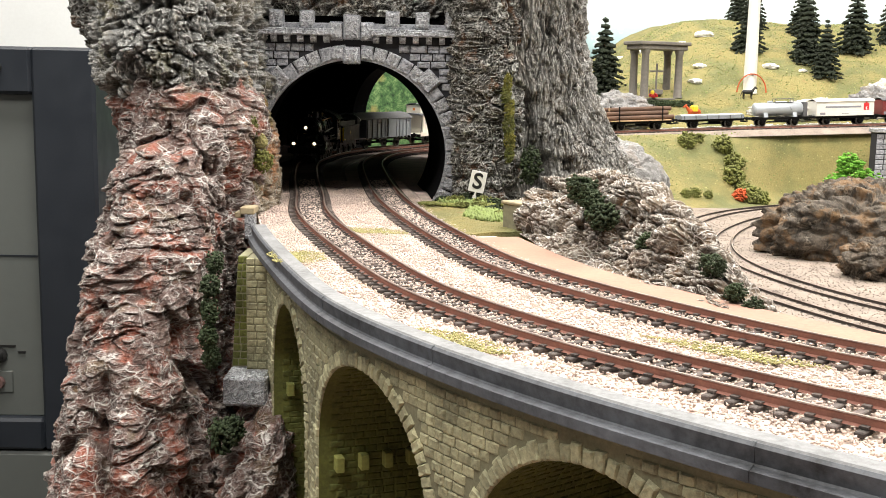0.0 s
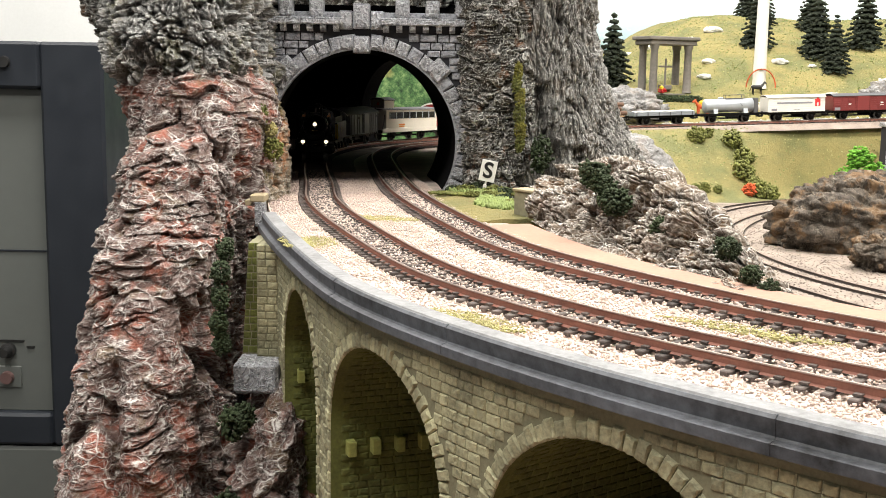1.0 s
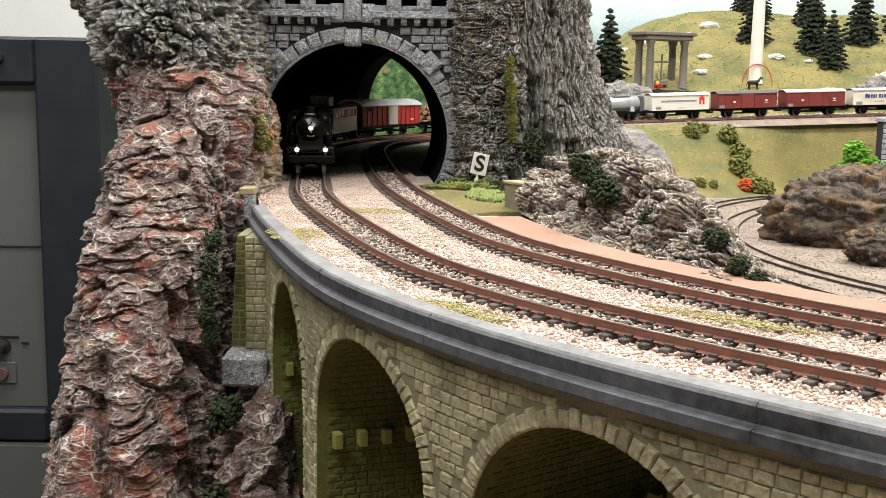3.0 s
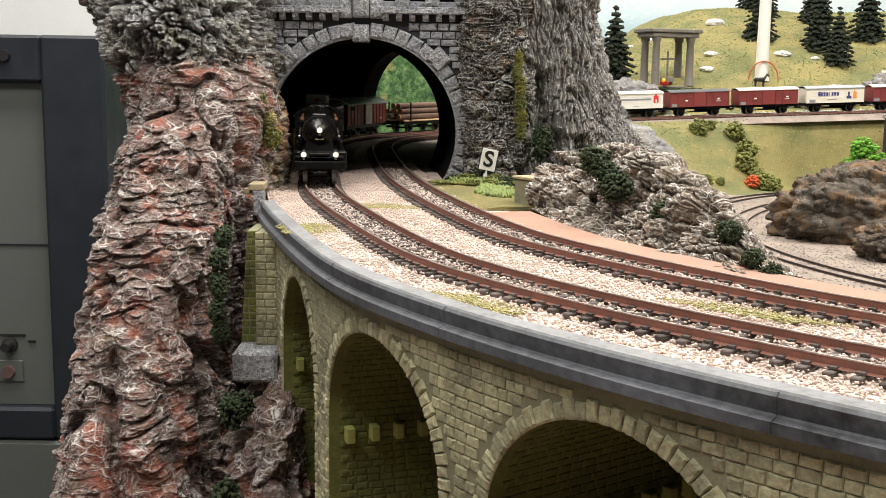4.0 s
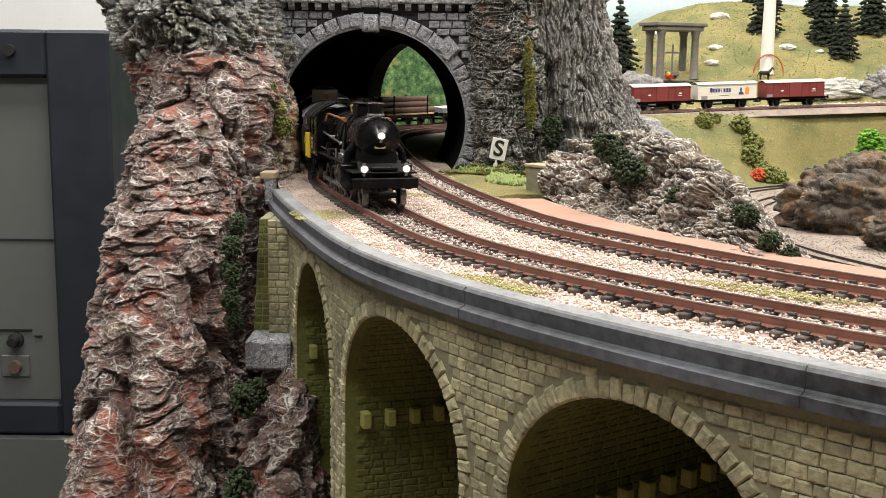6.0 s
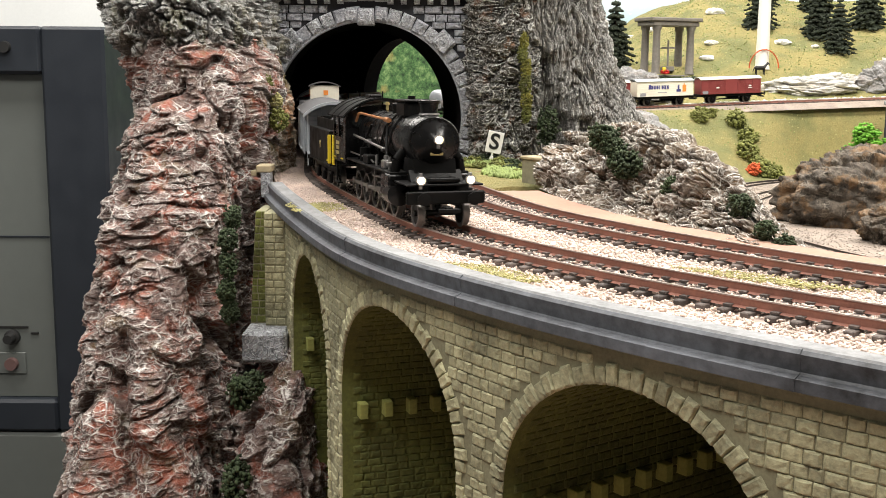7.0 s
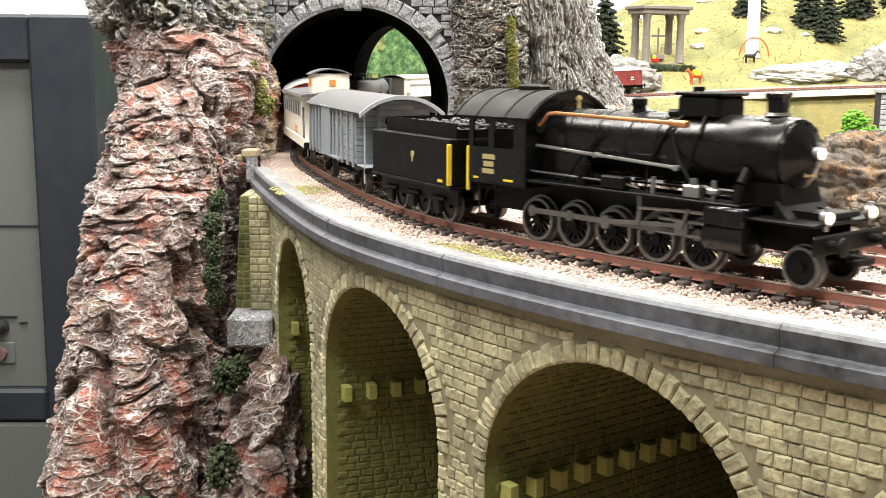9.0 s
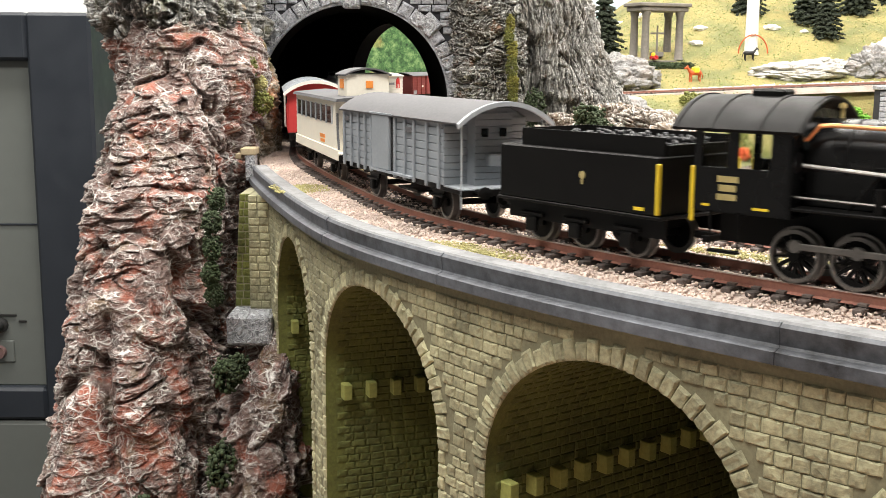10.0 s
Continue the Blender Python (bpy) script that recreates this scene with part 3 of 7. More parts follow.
# ---- rock forms ----
def worley(p):
    """Distance to the nearest and second nearest of scattered points, and the nearest one's own number."""
    p = np.asarray(p, float)
    b = np.floor(p).astype(np.int64)
    f1, f2, tag = np.full(len(p), 9.0), np.full(len(p), 9.0), np.zeros(len(p))
    for dx in (-1, 0, 1):
        for dy in (-1, 0, 1):
            for dz in (-1, 0, 1):
                c = b + np.array((dx, dy, dz))
                h = [hash3(c[:, 0] + 91 * k, c[:, 1], c[:, 2]) for k in range(3)]
                d = np.linalg.norm(c + np.stack(h, 1) - p, axis=1)
                near = d < f1
                f2 = np.where(near, f1, np.minimum(f2, d))
                tag = np.where(near, hash3(c[:, 0], c[:, 1] + 5, c[:, 2]), tag)
                f1 = np.where(near, d, f1)
    return f1, f2, tag


def column_rock(name, rows, mat, label, seed, lobes=.008, chunk=.004, layers=.0015, groove=0.0, fine=.0009, nu=260, nv=320, power=2.4, squash=1.4, gullies=(), plates=0.0, strand=0.0):
    """A rock column from rows (z, centre x, half width, front y, back y), broken by lobes, blocks, layers or furrows."""
    r = np.array(rows, float)
    th = np.linspace(0, 2 * math.pi, nu, endpoint=False)
    th = th - 0.42 * np.sin(th + math.pi / 2)  # more points on the side that is seen
    z = np.linspace(r[0, 0], r[-1, 0], nv)
    T, Z = np.meshgrid(th, z, indexing="ij")
    cx, w, yf, yb = [np.broadcast_to(np.interp(z, r[:, 0], r[:, k]), T.shape) for k in range(1, 5)]
    c, s = np.cos(T), np.sin(T)
    x = cx + w * np.sign(c) * np.abs(c) ** (2 / power)
    y = (yf + yb) / 2 + (yb - yf) / 2 * np.sign(s) * np.abs(s) ** (2 / power)
    p = np.stack([x, y, Z], -1).reshape(-1, 3)
    nrm = np.stack([c, s, 0 * c], -1).reshape(-1, 3)
    wob = np.stack([fbm(p * 48 + seed + k * 13, 3) for k in range(3)], 1)
    q = p + wob * .009
    d = lobes * (1.25 * fbm(q * np.array((30, 30, 11)) + seed, 3) + .55 * fbm(q * np.array((80, 80, 42)) + seed, 3))
    gap = ridge(q * np.array((34, 34, 15)) + seed + 40, 2)
    d -= lobes * 1.1 * smoothstep(.62, .92, gap)
    rough = smoothstep(-.2, .3, fbm(q * 22 + seed + 77, 2))
    f1, f2, tag = worley(q * np.array((62, 62, 62 * squash)) + seed)
    d += chunk * rough * (1.7 * (tag - .5) + .9 * smoothstep(0, .16, f2 - f1) - .5)
    d += chunk * .8 * (1.1 - .5 * rough) * ridge(p * np.array((70, 70, 200 if layers else 150)) + .5 * wob + seed, 5, .68)
    if layers:
        lay = (p[:, 2] + .005 * fbm(p * np.array((30, 30, 12)) + seed, 3) + .0014 * wob[:, 1]) * 270
        sharp = 1 - np.abs(2 * (lay - np.floor(lay)) - 1)
        d += layers * (.4 + sharp**2) * smoothstep(-.15, .2, fbm(p * np.array((60, 60, 110)) + seed + 5, 3))
        lay = lay * 1.83 + 2 * fbm(q * 70 + seed, 2)
        d += layers * .6 * (1 - np.abs(2 * (lay - np.floor(lay)) - 1)) * smoothstep(-.1, .3, fbm(q * 52 + seed + 15, 3))
    if groove:
        a = np.arctan2(nrm[:, 1], nrm[:, 0])
        u = np.stack([a * 12 + 1.3 * fbm(p * 26 + seed, 3), p[:, 2] * 16, 0 * a], 1)
        d += groove * ridge(u, 4, .62) * 1.3
    if plates:  # beds that hang over: proud at the lower lip, cut back under it
        for period, amp, key in ((.0190, 1.0, 3), (.0066, .55, 60), (.0030, .32, 90)):
            h = (p[:, 2] + period * 1.3 * fbm(p * np.array((38, 38, 16)) + seed + key, 3) + .0012 * wob[:, 1]) / period
            cut = h - np.floor(h)
            on = smoothstep(-.25, .15, fbm(p * np.array((42, 42, 30)) * (.0155 / period) ** .5 + seed + key + 8, 3))
            d += plates * amp * on * (smoothstep(0, .10, cut) * (1 - cut) - .3)
        f1, f2, tag = worley(q * np.array((36, 36, 85)) + seed + 21)
        d += plates * 1.3 * smoothstep(.62, .7, tag) * smoothstep(.02, .12, f2 - f1)
        f1, f2, tag = worley(q * np.array((110, 110, 190)) + seed + 33)
        d += plates * .45 * smoothstep(.7, .8, tag) * smoothstep(.0, .2, f2 - f1) - plates * .5 * smoothstep(.93, .97, tag) * smoothstep(.1, .3, f2 - f1)
    if strand:  # long upright plates parted by narrow furrows
        for k, (a, b) in enumerate(((150, 22), (290, 40))):
            f1, f2, tag = worley((p + wob * .004) * np.array((a, a, b)) + seed + 50 * k)
            d += strand / (1 + k) * (1.1 * (tag - .5) - .9 * (1 - smoothstep(0, .22, f2 - f1)))
    for path, wide, deep in gullies:  # (z, x) lines that sink into the front, or stand proud of it
        g = np.array(path)
        off = (p[:, 0] + .006 * wob[:, 2] - np.interp(p[:, 2], g[:, 0], g[:, 1])) / wide
        ends = smoothstep(0, .02, p[:, 2] - g[0, 0]) * smoothstep(0, .02, g[-1, 0] - p[:, 2])
        d -= deep * np.exp(-off**2) * ends * (nrm[:, 1] < 0.3)
    d += fine * ridge(q * 420 + seed, 3)
    p = p + nrm * d[:, None]
    p[:, 2] += .25 * d * wob[:, 0]
    return tagged(new(name, grid_mesh(name, p, nu, nv, mat, wrap=True)), label, "rock")


column_rock("rock_cliff", [(-.30, -.145, .070, .43, .80), (-.20, -.143, .062, .445, .80), (-.15, -.145, .054, .455, .78), (-.10, -.150, .044, .475, .76), (-.06, -.150, .037, .495, .74),
                           (-.02, -.147, .037, .53, .72), (.02, -.141, .036, .56, .71), (.045, -.141, .037, .585, .71), (.062, -.145, .036, .598, .71), (.072, -.150, .032, .612, .72), (.080, -.153, .024, .634, .73), (.090, -.156, .014, .66, .74)], "cliff",
            "tall reddish-grey bark-textured rock cliff with pale crests", 3, .0085, .0014, .0004, 0, .0007, 560, 800, plates=.0025,
            gullies=[([(-.09, -.158), (-.06, -.171), (-.03, -.173), (.02, -.166)], .0040, .014), ([(-.30, -.140), (-.16, -.139), (-.10, -.145), (-.055, -.152)], .005, .012),
                     ([(-.30, -.176), (-.18, -.180), (-.12, -.186), (-.075, -.180)], .005, .011), ([(-.30, -.158), (-.14, -.160), (-.07, -.161), (-.05, -.162)], .008, -.008)])
column_rock("rock_buttress", [(-.30, -.086, .034, .45, .57), (-.16, -.086, .026, .465, .57), (-.12, -.082, .020, .48, .57), (-.095, -.077, .016, .495, .57), (-.072, -.074, .008, .515, .56)], "cliff",
            "grey-red rock foot under the viaduct's end pillar", 7, .006, .0025, .0004, 0, .0008, 240, 300, plates=.002, gullies=[([(-.30, -.094), (-.15, -.090), (-.10, -.082)], .003, .008)])
column_rock("rock_flank", [(-.03, -.124, .024, .63, .73), (.0, -.122, .023, .635, .73), (.03, -.122, .021, .645, .73), (.06, -.131, .022, .65, .73), (.085, -.142, .020, .66, .73)], "flank",
            "mossy ochre rock flank beside the portal", 41, .006, .0035, .0004, 0, .0011, 260, 260)
column_rock("rock_crag", [(.052, -.150, .024, .640, .80), (.064, -.152, .036, .612, .80), (.076, -.154, .040, .606, .80), (.088, -.158, .042, .612, .80), (.10, -.161, .044, .622, .80), (.13, -.165, .050, .64, .80), (.19, -.165, .05, .66, .80)], "cliff_top",
            "jagged grey crag on top of the red cliff", 11, .009, .0065, 0, .0045, .0012, 380, 320, 2.4, .45, strand=.0035)
column_rock("rock_spur", [(.07, -.185, .014, .70, .78), (.085, -.192, .022, .69, .80), (.10, -.198, .028, .685, .80), (.14, -.200, .034, .68, .80)], "crust",
            "dark overhanging rock spur behind the crag", 17, .006, .005, 0, 0, .0012, 200, 160)
column_rock("rock_mountain", [(-.10, .100, .085, .71, .95), (-.01, .0895, .0725, .713, .95), (.01, .080, .063, .717, .95), (.03, .0745, .0565, .720, .95), (.06, .068, .050, .725, .95), (.10, .062, .045, .729, .95), (.20, .055, .043, .734, .95)], "bark",
            "grey bark mountain with deep vertical furrows and moss", 23, .005, .0010, 0, .0030, .0006, 640, 560, 2.4, .35, strand=.0030,
            gullies=[([(-.02, .071), (.02, .068), (.05, .060), (.075, .056)], .006, .013), ([(-.02, .084), (.03, .078), (.06, .070)], .006, -.005)])
column_rock("rock_crust", [(-.02, .038, .024, .701, .76), (.0, .036, .022, .704, .76), (.03, .035, .019, .708, .76), (.06, .033, .018, .711, .76), (.09, .031, .017, .714, .76), (.12, .030, .020, .714, .77), (.16, .028, .024, .712, .78)], "crust",
            "dark crusted rock with pale veins beside the portal", 52, .006, .0048, 0, 0, .0014, 320, 460, 2.2, 1.0)
column_rock("rock_ledge", [(.116, -.06, .085, .737, .9), (.125, -.06, .095, .735, .9), (.16, -.06, .10, .732, .9), (.20, -.06, .10, .73, .9)], "crust",
            "dark ragged rock ledge above the tunnel portal", 31, .006, .0055, 0, .003, .0012, 460, 160, 2.4, .6)


def foot_rock():
    """The low pale rock that lies beside the inner track and falls to the valley."""
    nu, nv = 520, 320
    foot = np.array([(.040, .615), (.046, .585), (.051, .555), (.057, .505), (.068, .47), (.082, .430), (.094, .405), (.107, .388), (.121, .376)])
    k = np.r_[0, np.cumsum(np.linalg.norm(np.diff(foot, axis=0), axis=1))]
    k /= k[-1]
    u, v = np.meshgrid(np.linspace(0, 1, nu), np.linspace(0, 1, nv), indexing="ij")
    u, v = u.ravel(), v.ravel()
    base = np.stack([np.interp(u, k, foot[:, 0]), np.interp(u, k, foot[:, 1])], 1)
    out = np.stack([np.interp(u, (0, .4, 1), (.97, .9, .78)), np.interp(u, (0, .4, 1), (.2, .43, .62))], 1)
    width = np.interp(u, (0, .15, .5, .8, 1), (.055, .085, .084, .065, .044))
    xy = base + out * (width * v)[:, None]
    crest = np.interp(u, (0, .05, .15, .3, .45, .6, .74, .84, .92, 1), (.000, .012, .026, .031, .030, .024, .015, .004, -.008, -.022))
    z = -.007 + (crest + .007) * smoothstep(-.05, .5, v) ** .8 - (crest + .095) * smoothstep(.6, 1.0, v)
    p = np.stack([xy[:, 0], xy[:, 1], z], 1)
    edge = smoothstep(0, .1, v) * smoothstep(0, .04, u) * smoothstep(0, .03, 1 - u)
    wob = np.stack([fbm(p * 60 + j * 9, 3) for j in range(3)], 1)
    q = p + wob * .006
    f1, f2, tag = worley(q * 85)
    d = .016 * fbm(q * 26, 3) - .008 * smoothstep(.6, .92, ridge(q * 34 + 9, 2)) + .0026 * (1.6 * (tag - .5) + smoothstep(0, .2, f2 - f1))
    f1, f2, tag = worley(q * 230)
    d += .0009 * (1.3 * (tag - .5) + smoothstep(0, .25, f2 - f1)) + .0005 * ridge(q * 300, 3, .6)
    f1, f2, tag = worley(q * np.array((130, 130, 90)) + 7)
    d -= .0040 * (1 - smoothstep(0, .16, f2 - f1)) * smoothstep(-.3, .1, fbm(q * 40 + 3, 2))
    for at, lean, wide, deep in ((.30, .10, .022, .010), (.50, .12, .028, .011), (.70, .10, .02, .008), (.85, .06, .016, .006)):
        d -= deep * np.exp(-((u + .03 * wob[:, 0] - at - lean * v) / wide) ** 2)
    d += .0016 * ridge(np.stack([u * 3, v * 26 + 2 * wob[:, 1], 0 * u], 1), 3) * smoothstep(.25, .5, v) * (1 - smoothstep(.3, .6, u))
    h = (p[:, 2] + .5 * v * .03 + .006 * fbm(q * 30 + 60, 3)) / .0058
    cut = h - np.floor(h)
    d += .0016 * smoothstep(0, .12, cut) * (1 - cut) * smoothstep(-.15, .15, fbm(q * 45 + 12, 3)) * smoothstep(.12, .3, u + .3 * (1 - v))
    d -= .0022 * (1 - smoothstep(0, .10, np.abs(vnoise(q * 75 + 31)))) * smoothstep(-.1, .2, fbm(q * 30 + 5, 2))
    d *= .2 + .8 * edge
    p[:, 2] += .6 * d
    p[:, :2] -= out * (1.1 * d * (1 - smoothstep(.35, .6, v)) - .8 * d * smoothstep(.6, .85, v))[:, None]
    tagged(new("rock_outcrop", grid_mesh("rock_outcrop", p, nu, nv, "low_rock")), "low pale speckled rock outcrop beside the inner track", "rock")


foot_rock()


def boulder(name, x, y, z, rx, ry, rz, seed, label, mat="boulder", amp=0.3, hollow=0.0):
    nu, nv = 150, 110
    T, P = np.meshgrid(np.linspace(0, 2 * math.pi, nu, endpoint=False), np.linspace(0.02, math.pi - 0.02, nv), indexing="ij")
    n = np.stack([np.cos(T) * np.sin(P), np.sin(T) * np.sin(P), np.cos(P)], -1).reshape(-1, 3)
    d = 1 + amp * (fbm(n * 1.6 + seed, 4) + 0.55 * ridge(n * 3.1 + seed, 4) + 0.14 * ridge(n * np.array((14, 9, 7)) + seed, 3))
    f1, f2, tag = worley(n * np.array((2.3, 2.3, 2.3)) + seed + .2 * fbm(n * 4 + seed, 2)[:, None])
    d += amp * (.7 * (tag - .5) + .35 * smoothstep(0, .2, f2 - f1))
    if mat == "boulder":
        bed = n[:, 2] * 2.2 + n[:, 0] * 4.0 + n[:, 1] * 1.5 + 1.2 * fbm(n * 2.5 + seed, 3)
        d += .07 * (1 - (bed - np.floor(bed))) - .10 * (1 - smoothstep(0, .13, np.abs(vnoise(n * 3.2 + seed + 4)))) + .02 * ridge(n * 16 + seed, 3)
    if hollow:
        d -= hollow * np.exp(-((n[:, 0] - .10) ** 2 + .5 * (n[:, 1] + .95) ** 2 + 2.5 * (n[:, 2] + .26) ** 2) / 0.05)
    p = n * d[:, None] * np.array((rx, ry, rz)) + np.array((x, y, z))
    return tagged(new(name, grid_mesh(name, p, nu, nv, mat, wrap=True)), label, "rock")


boulder("boulder", .405, 1.02, -.066, .080, .055, .046, 5, "brown hollowed boulder on pale ballast", amp=.24, hollow=0.85)
boulder("boulder", .370, .90, -.070, .024, .022, .018, 8, "small rounded brown boulder beside the big one")
boulder("boulder", .168, 1.10, -.028, .062, .06, .048, 14, "smooth grey rock behind the bark mountain", "pale_stone", 0.11)
boulder("boulder", .575, 1.757, .034, .060, .026, .016, 17, "white chalk rock slab lying in the meadow", "chalk", 0.35)
boulder("boulder", .620, 1.775, .042, .034, .020, .014, 18, "white chalk rock slab lying in the meadow", "chalk", 0.35)
boulder("boulder", .700, 1.762, .040, .040, .026, .030, 19, "pale grey rock outcrop in the meadow", "pale_stone", 0.4)
boulder("boulder", .755, 1.790, .055, .045, .03, .034, 23, "white chalk rock outcrop in the meadow", "chalk", 0.4)
boulder("boulder", .285, 1.72, .02, .05, .05, .035, 29, "pale grey rock beside the back track", "pale_stone", 0.3)


# ---- deck, ballast, tracks ----
def build_deck():
    s = np.arange(S_PORTAL - 0.72, S_END - 0.01, 0.008)
    g = Geo().sweep(NEAR, s[s > S_PORTAL - 0.05], [(-.086, -.0048), (.031, -.0048), (.031, -.0128), (-.086, -.0128)])
    solid("deck", g, "ballast", "pale gravel-covered viaduct deck", "deck", "structure")
    g = Geo().sweep(NEAR, np.arange(0.02, S_PORTAL - 0.04, 0.008), [(-.03, -.0042), (.03, -.0042), (.045, -.012), (-.045, -.012)])
    solid("trackbed", g, "valley_gravel", "pale gravel bed of the back track", "track bed", "structure")
    g = Geo().box(-.185, .05, .745, 1.33, -.012, -.0056)
    solid("tunnel_floor", g, "ballast", "gravel floor inside the tunnel", "floor", "structure")
    g = Geo()
    for line in (LOW_OUT, LOW_IN):
        g.sweep(line, np.arange(0.01, line.s[-1] - 0.01, 0.01), [(-.030, -.0042), (.030, -.0042), (.034, -.012), (-.034, -.012)])
    solid("valley_trackbed", g, "valley_gravel", "pale gravel bed of the valley tracks", "track bed", "structure")
    g = Geo().box(.16, .66, .56, 1.40, -.090, -.0803)
    solid("valley_floor", g, "valley_gravel", "pale gravel floor of the valley", "gravel floor", "structure")
    # brown edge strip beside the inner track
    g = Geo().sweep(FAR, np.arange(s_near(.005, .55, FAR), FAR.s[-1] - .01, 0.008), [(-.0150, -.0036), (-.040, -.0036), (-.044, -.014), (-.0150, -.014)])
    g2 = Geo().sweep(FAR, np.arange(s_near(-.04, .71, FAR), s_near(.005, .56, FAR), 0.006), [(-.0165, -.0038), (-.030, -.0026), (-.052, -.0030), (-.054, -.014), (-.0165, -.014)])
    solid("grass_verge", g2, "grass", "strip of green flock beside the inner track", "verge", "structure")
    solid("deck_edge", g, "earth", "bare brown board edge beside the inner track", "board edge", "structure")


build_deck()


def build_ballast():
    rng = np.random.RandomState(4)
    n = 52000
    s = rng.uniform(S_PORTAL - 0.12, S_ARCH + 0.36, n)
    o = rng.uniform(-.0745, .030, n)
    keep = np.ones(n, bool)
    p = NEAR.at(s, o, -.0046)
    k = [np.interp(p[:, 1], FAR.c[::-1, 1], FAR.c[::-1, 0])]
    on = np.abs(o) < 0.0082
    far_o = np.abs(o + .057) < 0.0082
    p[:, 2] += np.where(on | far_o, rng.uniform(.0006, .0019, n), rng.uniform(0, .0009, n))
    solid("ballast_gravel", scatter_mesh("ballast_gravel", p[keep], rng.uniform(.00035, .00085, n)[keep], "ballast", 5), None, "loose pinkish-white ballast grains between the tracks", "gravel", "stuff")
    n = 9000
    q = []
    for line in (LOW_OUT, LOW_IN):
        q.append(line.at(rng.uniform(.3, line.s[-1] - .05, n), rng.uniform(-.030, .030, n), -.0045))
    q.append(NEAR.at(rng.uniform(.05, S_MOUTH, n), rng.uniform(-.022, .022, n), -.0045))
    flat = np.stack([rng.uniform(.17, .62, 2 * n), rng.uniform(.57, 1.38, 2 * n), np.full(2 * n, -.0802)], 1)
    q.append(flat)
    q = np.vstack(q)
    solid("ballast_gravel", scatter_mesh("ballast_gravel", q, rng.uniform(.0006, .0011, len(q)), "valley_gravel", 6), None, "pale ballast grains on the lower and back tracks", "gravel", "stuff")


build_ballast()


def track_rubble():
    rng = np.random.RandomState(91)
    n = 900
    p = NEAR.at(rng.uniform(.10, .62, n), rng.uniform(.026, .044, n) ** 1.0, -.004)
    p[:, 2] += rng.uniform(0, .003, n)
    solid("rubble_stones", scatter_mesh("rubble_stones", p, rng.uniform(.0012, .0042, n), "chalk", 92, .7), None, "white rubble stones along the back track", "rubble", "stuff")


track_rubble()


def build_track(line, s0, s1, name, label, sides="rail_side"):
    t = thing(name, label, "railway track")
    s = np.arange(s0, s1, 0.006)
    for side in (-1, 1):
        g = Geo()
        o = side * 0.0087
        g.sweep(line, s, [(o - .0013, -.0027), (o - .0004, -.0022), (o - .0004, -.0008), (o - .00055, -.0003), (o + .00055, -.0003), (o + .0004, -.0008), (o + .0004, -.0022), (o + .0013, -.0027)], 0)
        g.sweep(line, s, [(o - .00055, -.0003), (o - .00045, 0), (o + .00045, 0), (o + .00055, -.0003)], 1)
        part("rail", g, [sides, "rail_top"], t, "rust-brown rail with a worn shiny head")
    sl = Geo().box(-.00125, .00125, -.0134, .0134, -.0044, -.0029, .0003)
    for o in (-.0087, .0087):
        sl.box(-.0011, .0011, o - .0022, o + .0022, -.0027, -.0021)
    me = sl.mesh("sleeper", "sleeper")
    for k in np.arange(s0 + .003, s1, 0.0066)[:290]:
        c = line.at(k)[0]
        part("sleeper", me, None, t, m=Matrix.Translation(Vector(c)) @ Matrix.Rotation(line.yaw(k), 4, "Z"))
    return t


build_track(NEAR, S_MOUTH - .1, S_END - .3, "outer_track", "curved track with rust-brown rails on dark sleepers in ballast")
build_track(NEAR, .03, S_MOUTH - .1, "back_track", "far track with brown rails along the meadow bank")
build_track(FAR, .03, FAR.s[-1] - .3, "inner_track", "curved inner track with rust-brown rails on dark sleepers")
build_track(LOW_OUT, .2, LOW_OUT.s[-1] - .03, "valley_track", "dark-railed curved valley track in pale ballast", "rail_dark")
build_track(LOW_IN, .2, LOW_IN.s[-1] - .03, "valley_track", "inner curved valley track round the boulder", "rail_dark")


# ---- viaduct ----
PITCH, ARCH_R, SPRING = .105, .042, -.0646
CENTRES = [S_ARCH + PITCH * k for k in (-1, 0, 1, 2, 3)]
FACE, BACK = .034, -.096


def arch_z(s):
    """Height of the arch opening's edge at s, or the pier foot."""
    for c in CENTRES:
        if abs(s - c) < ARCH_R:
            return SPRING + math.sqrt(max(0, ARCH_R**2 - (s - c) ** 2))
    return -.30


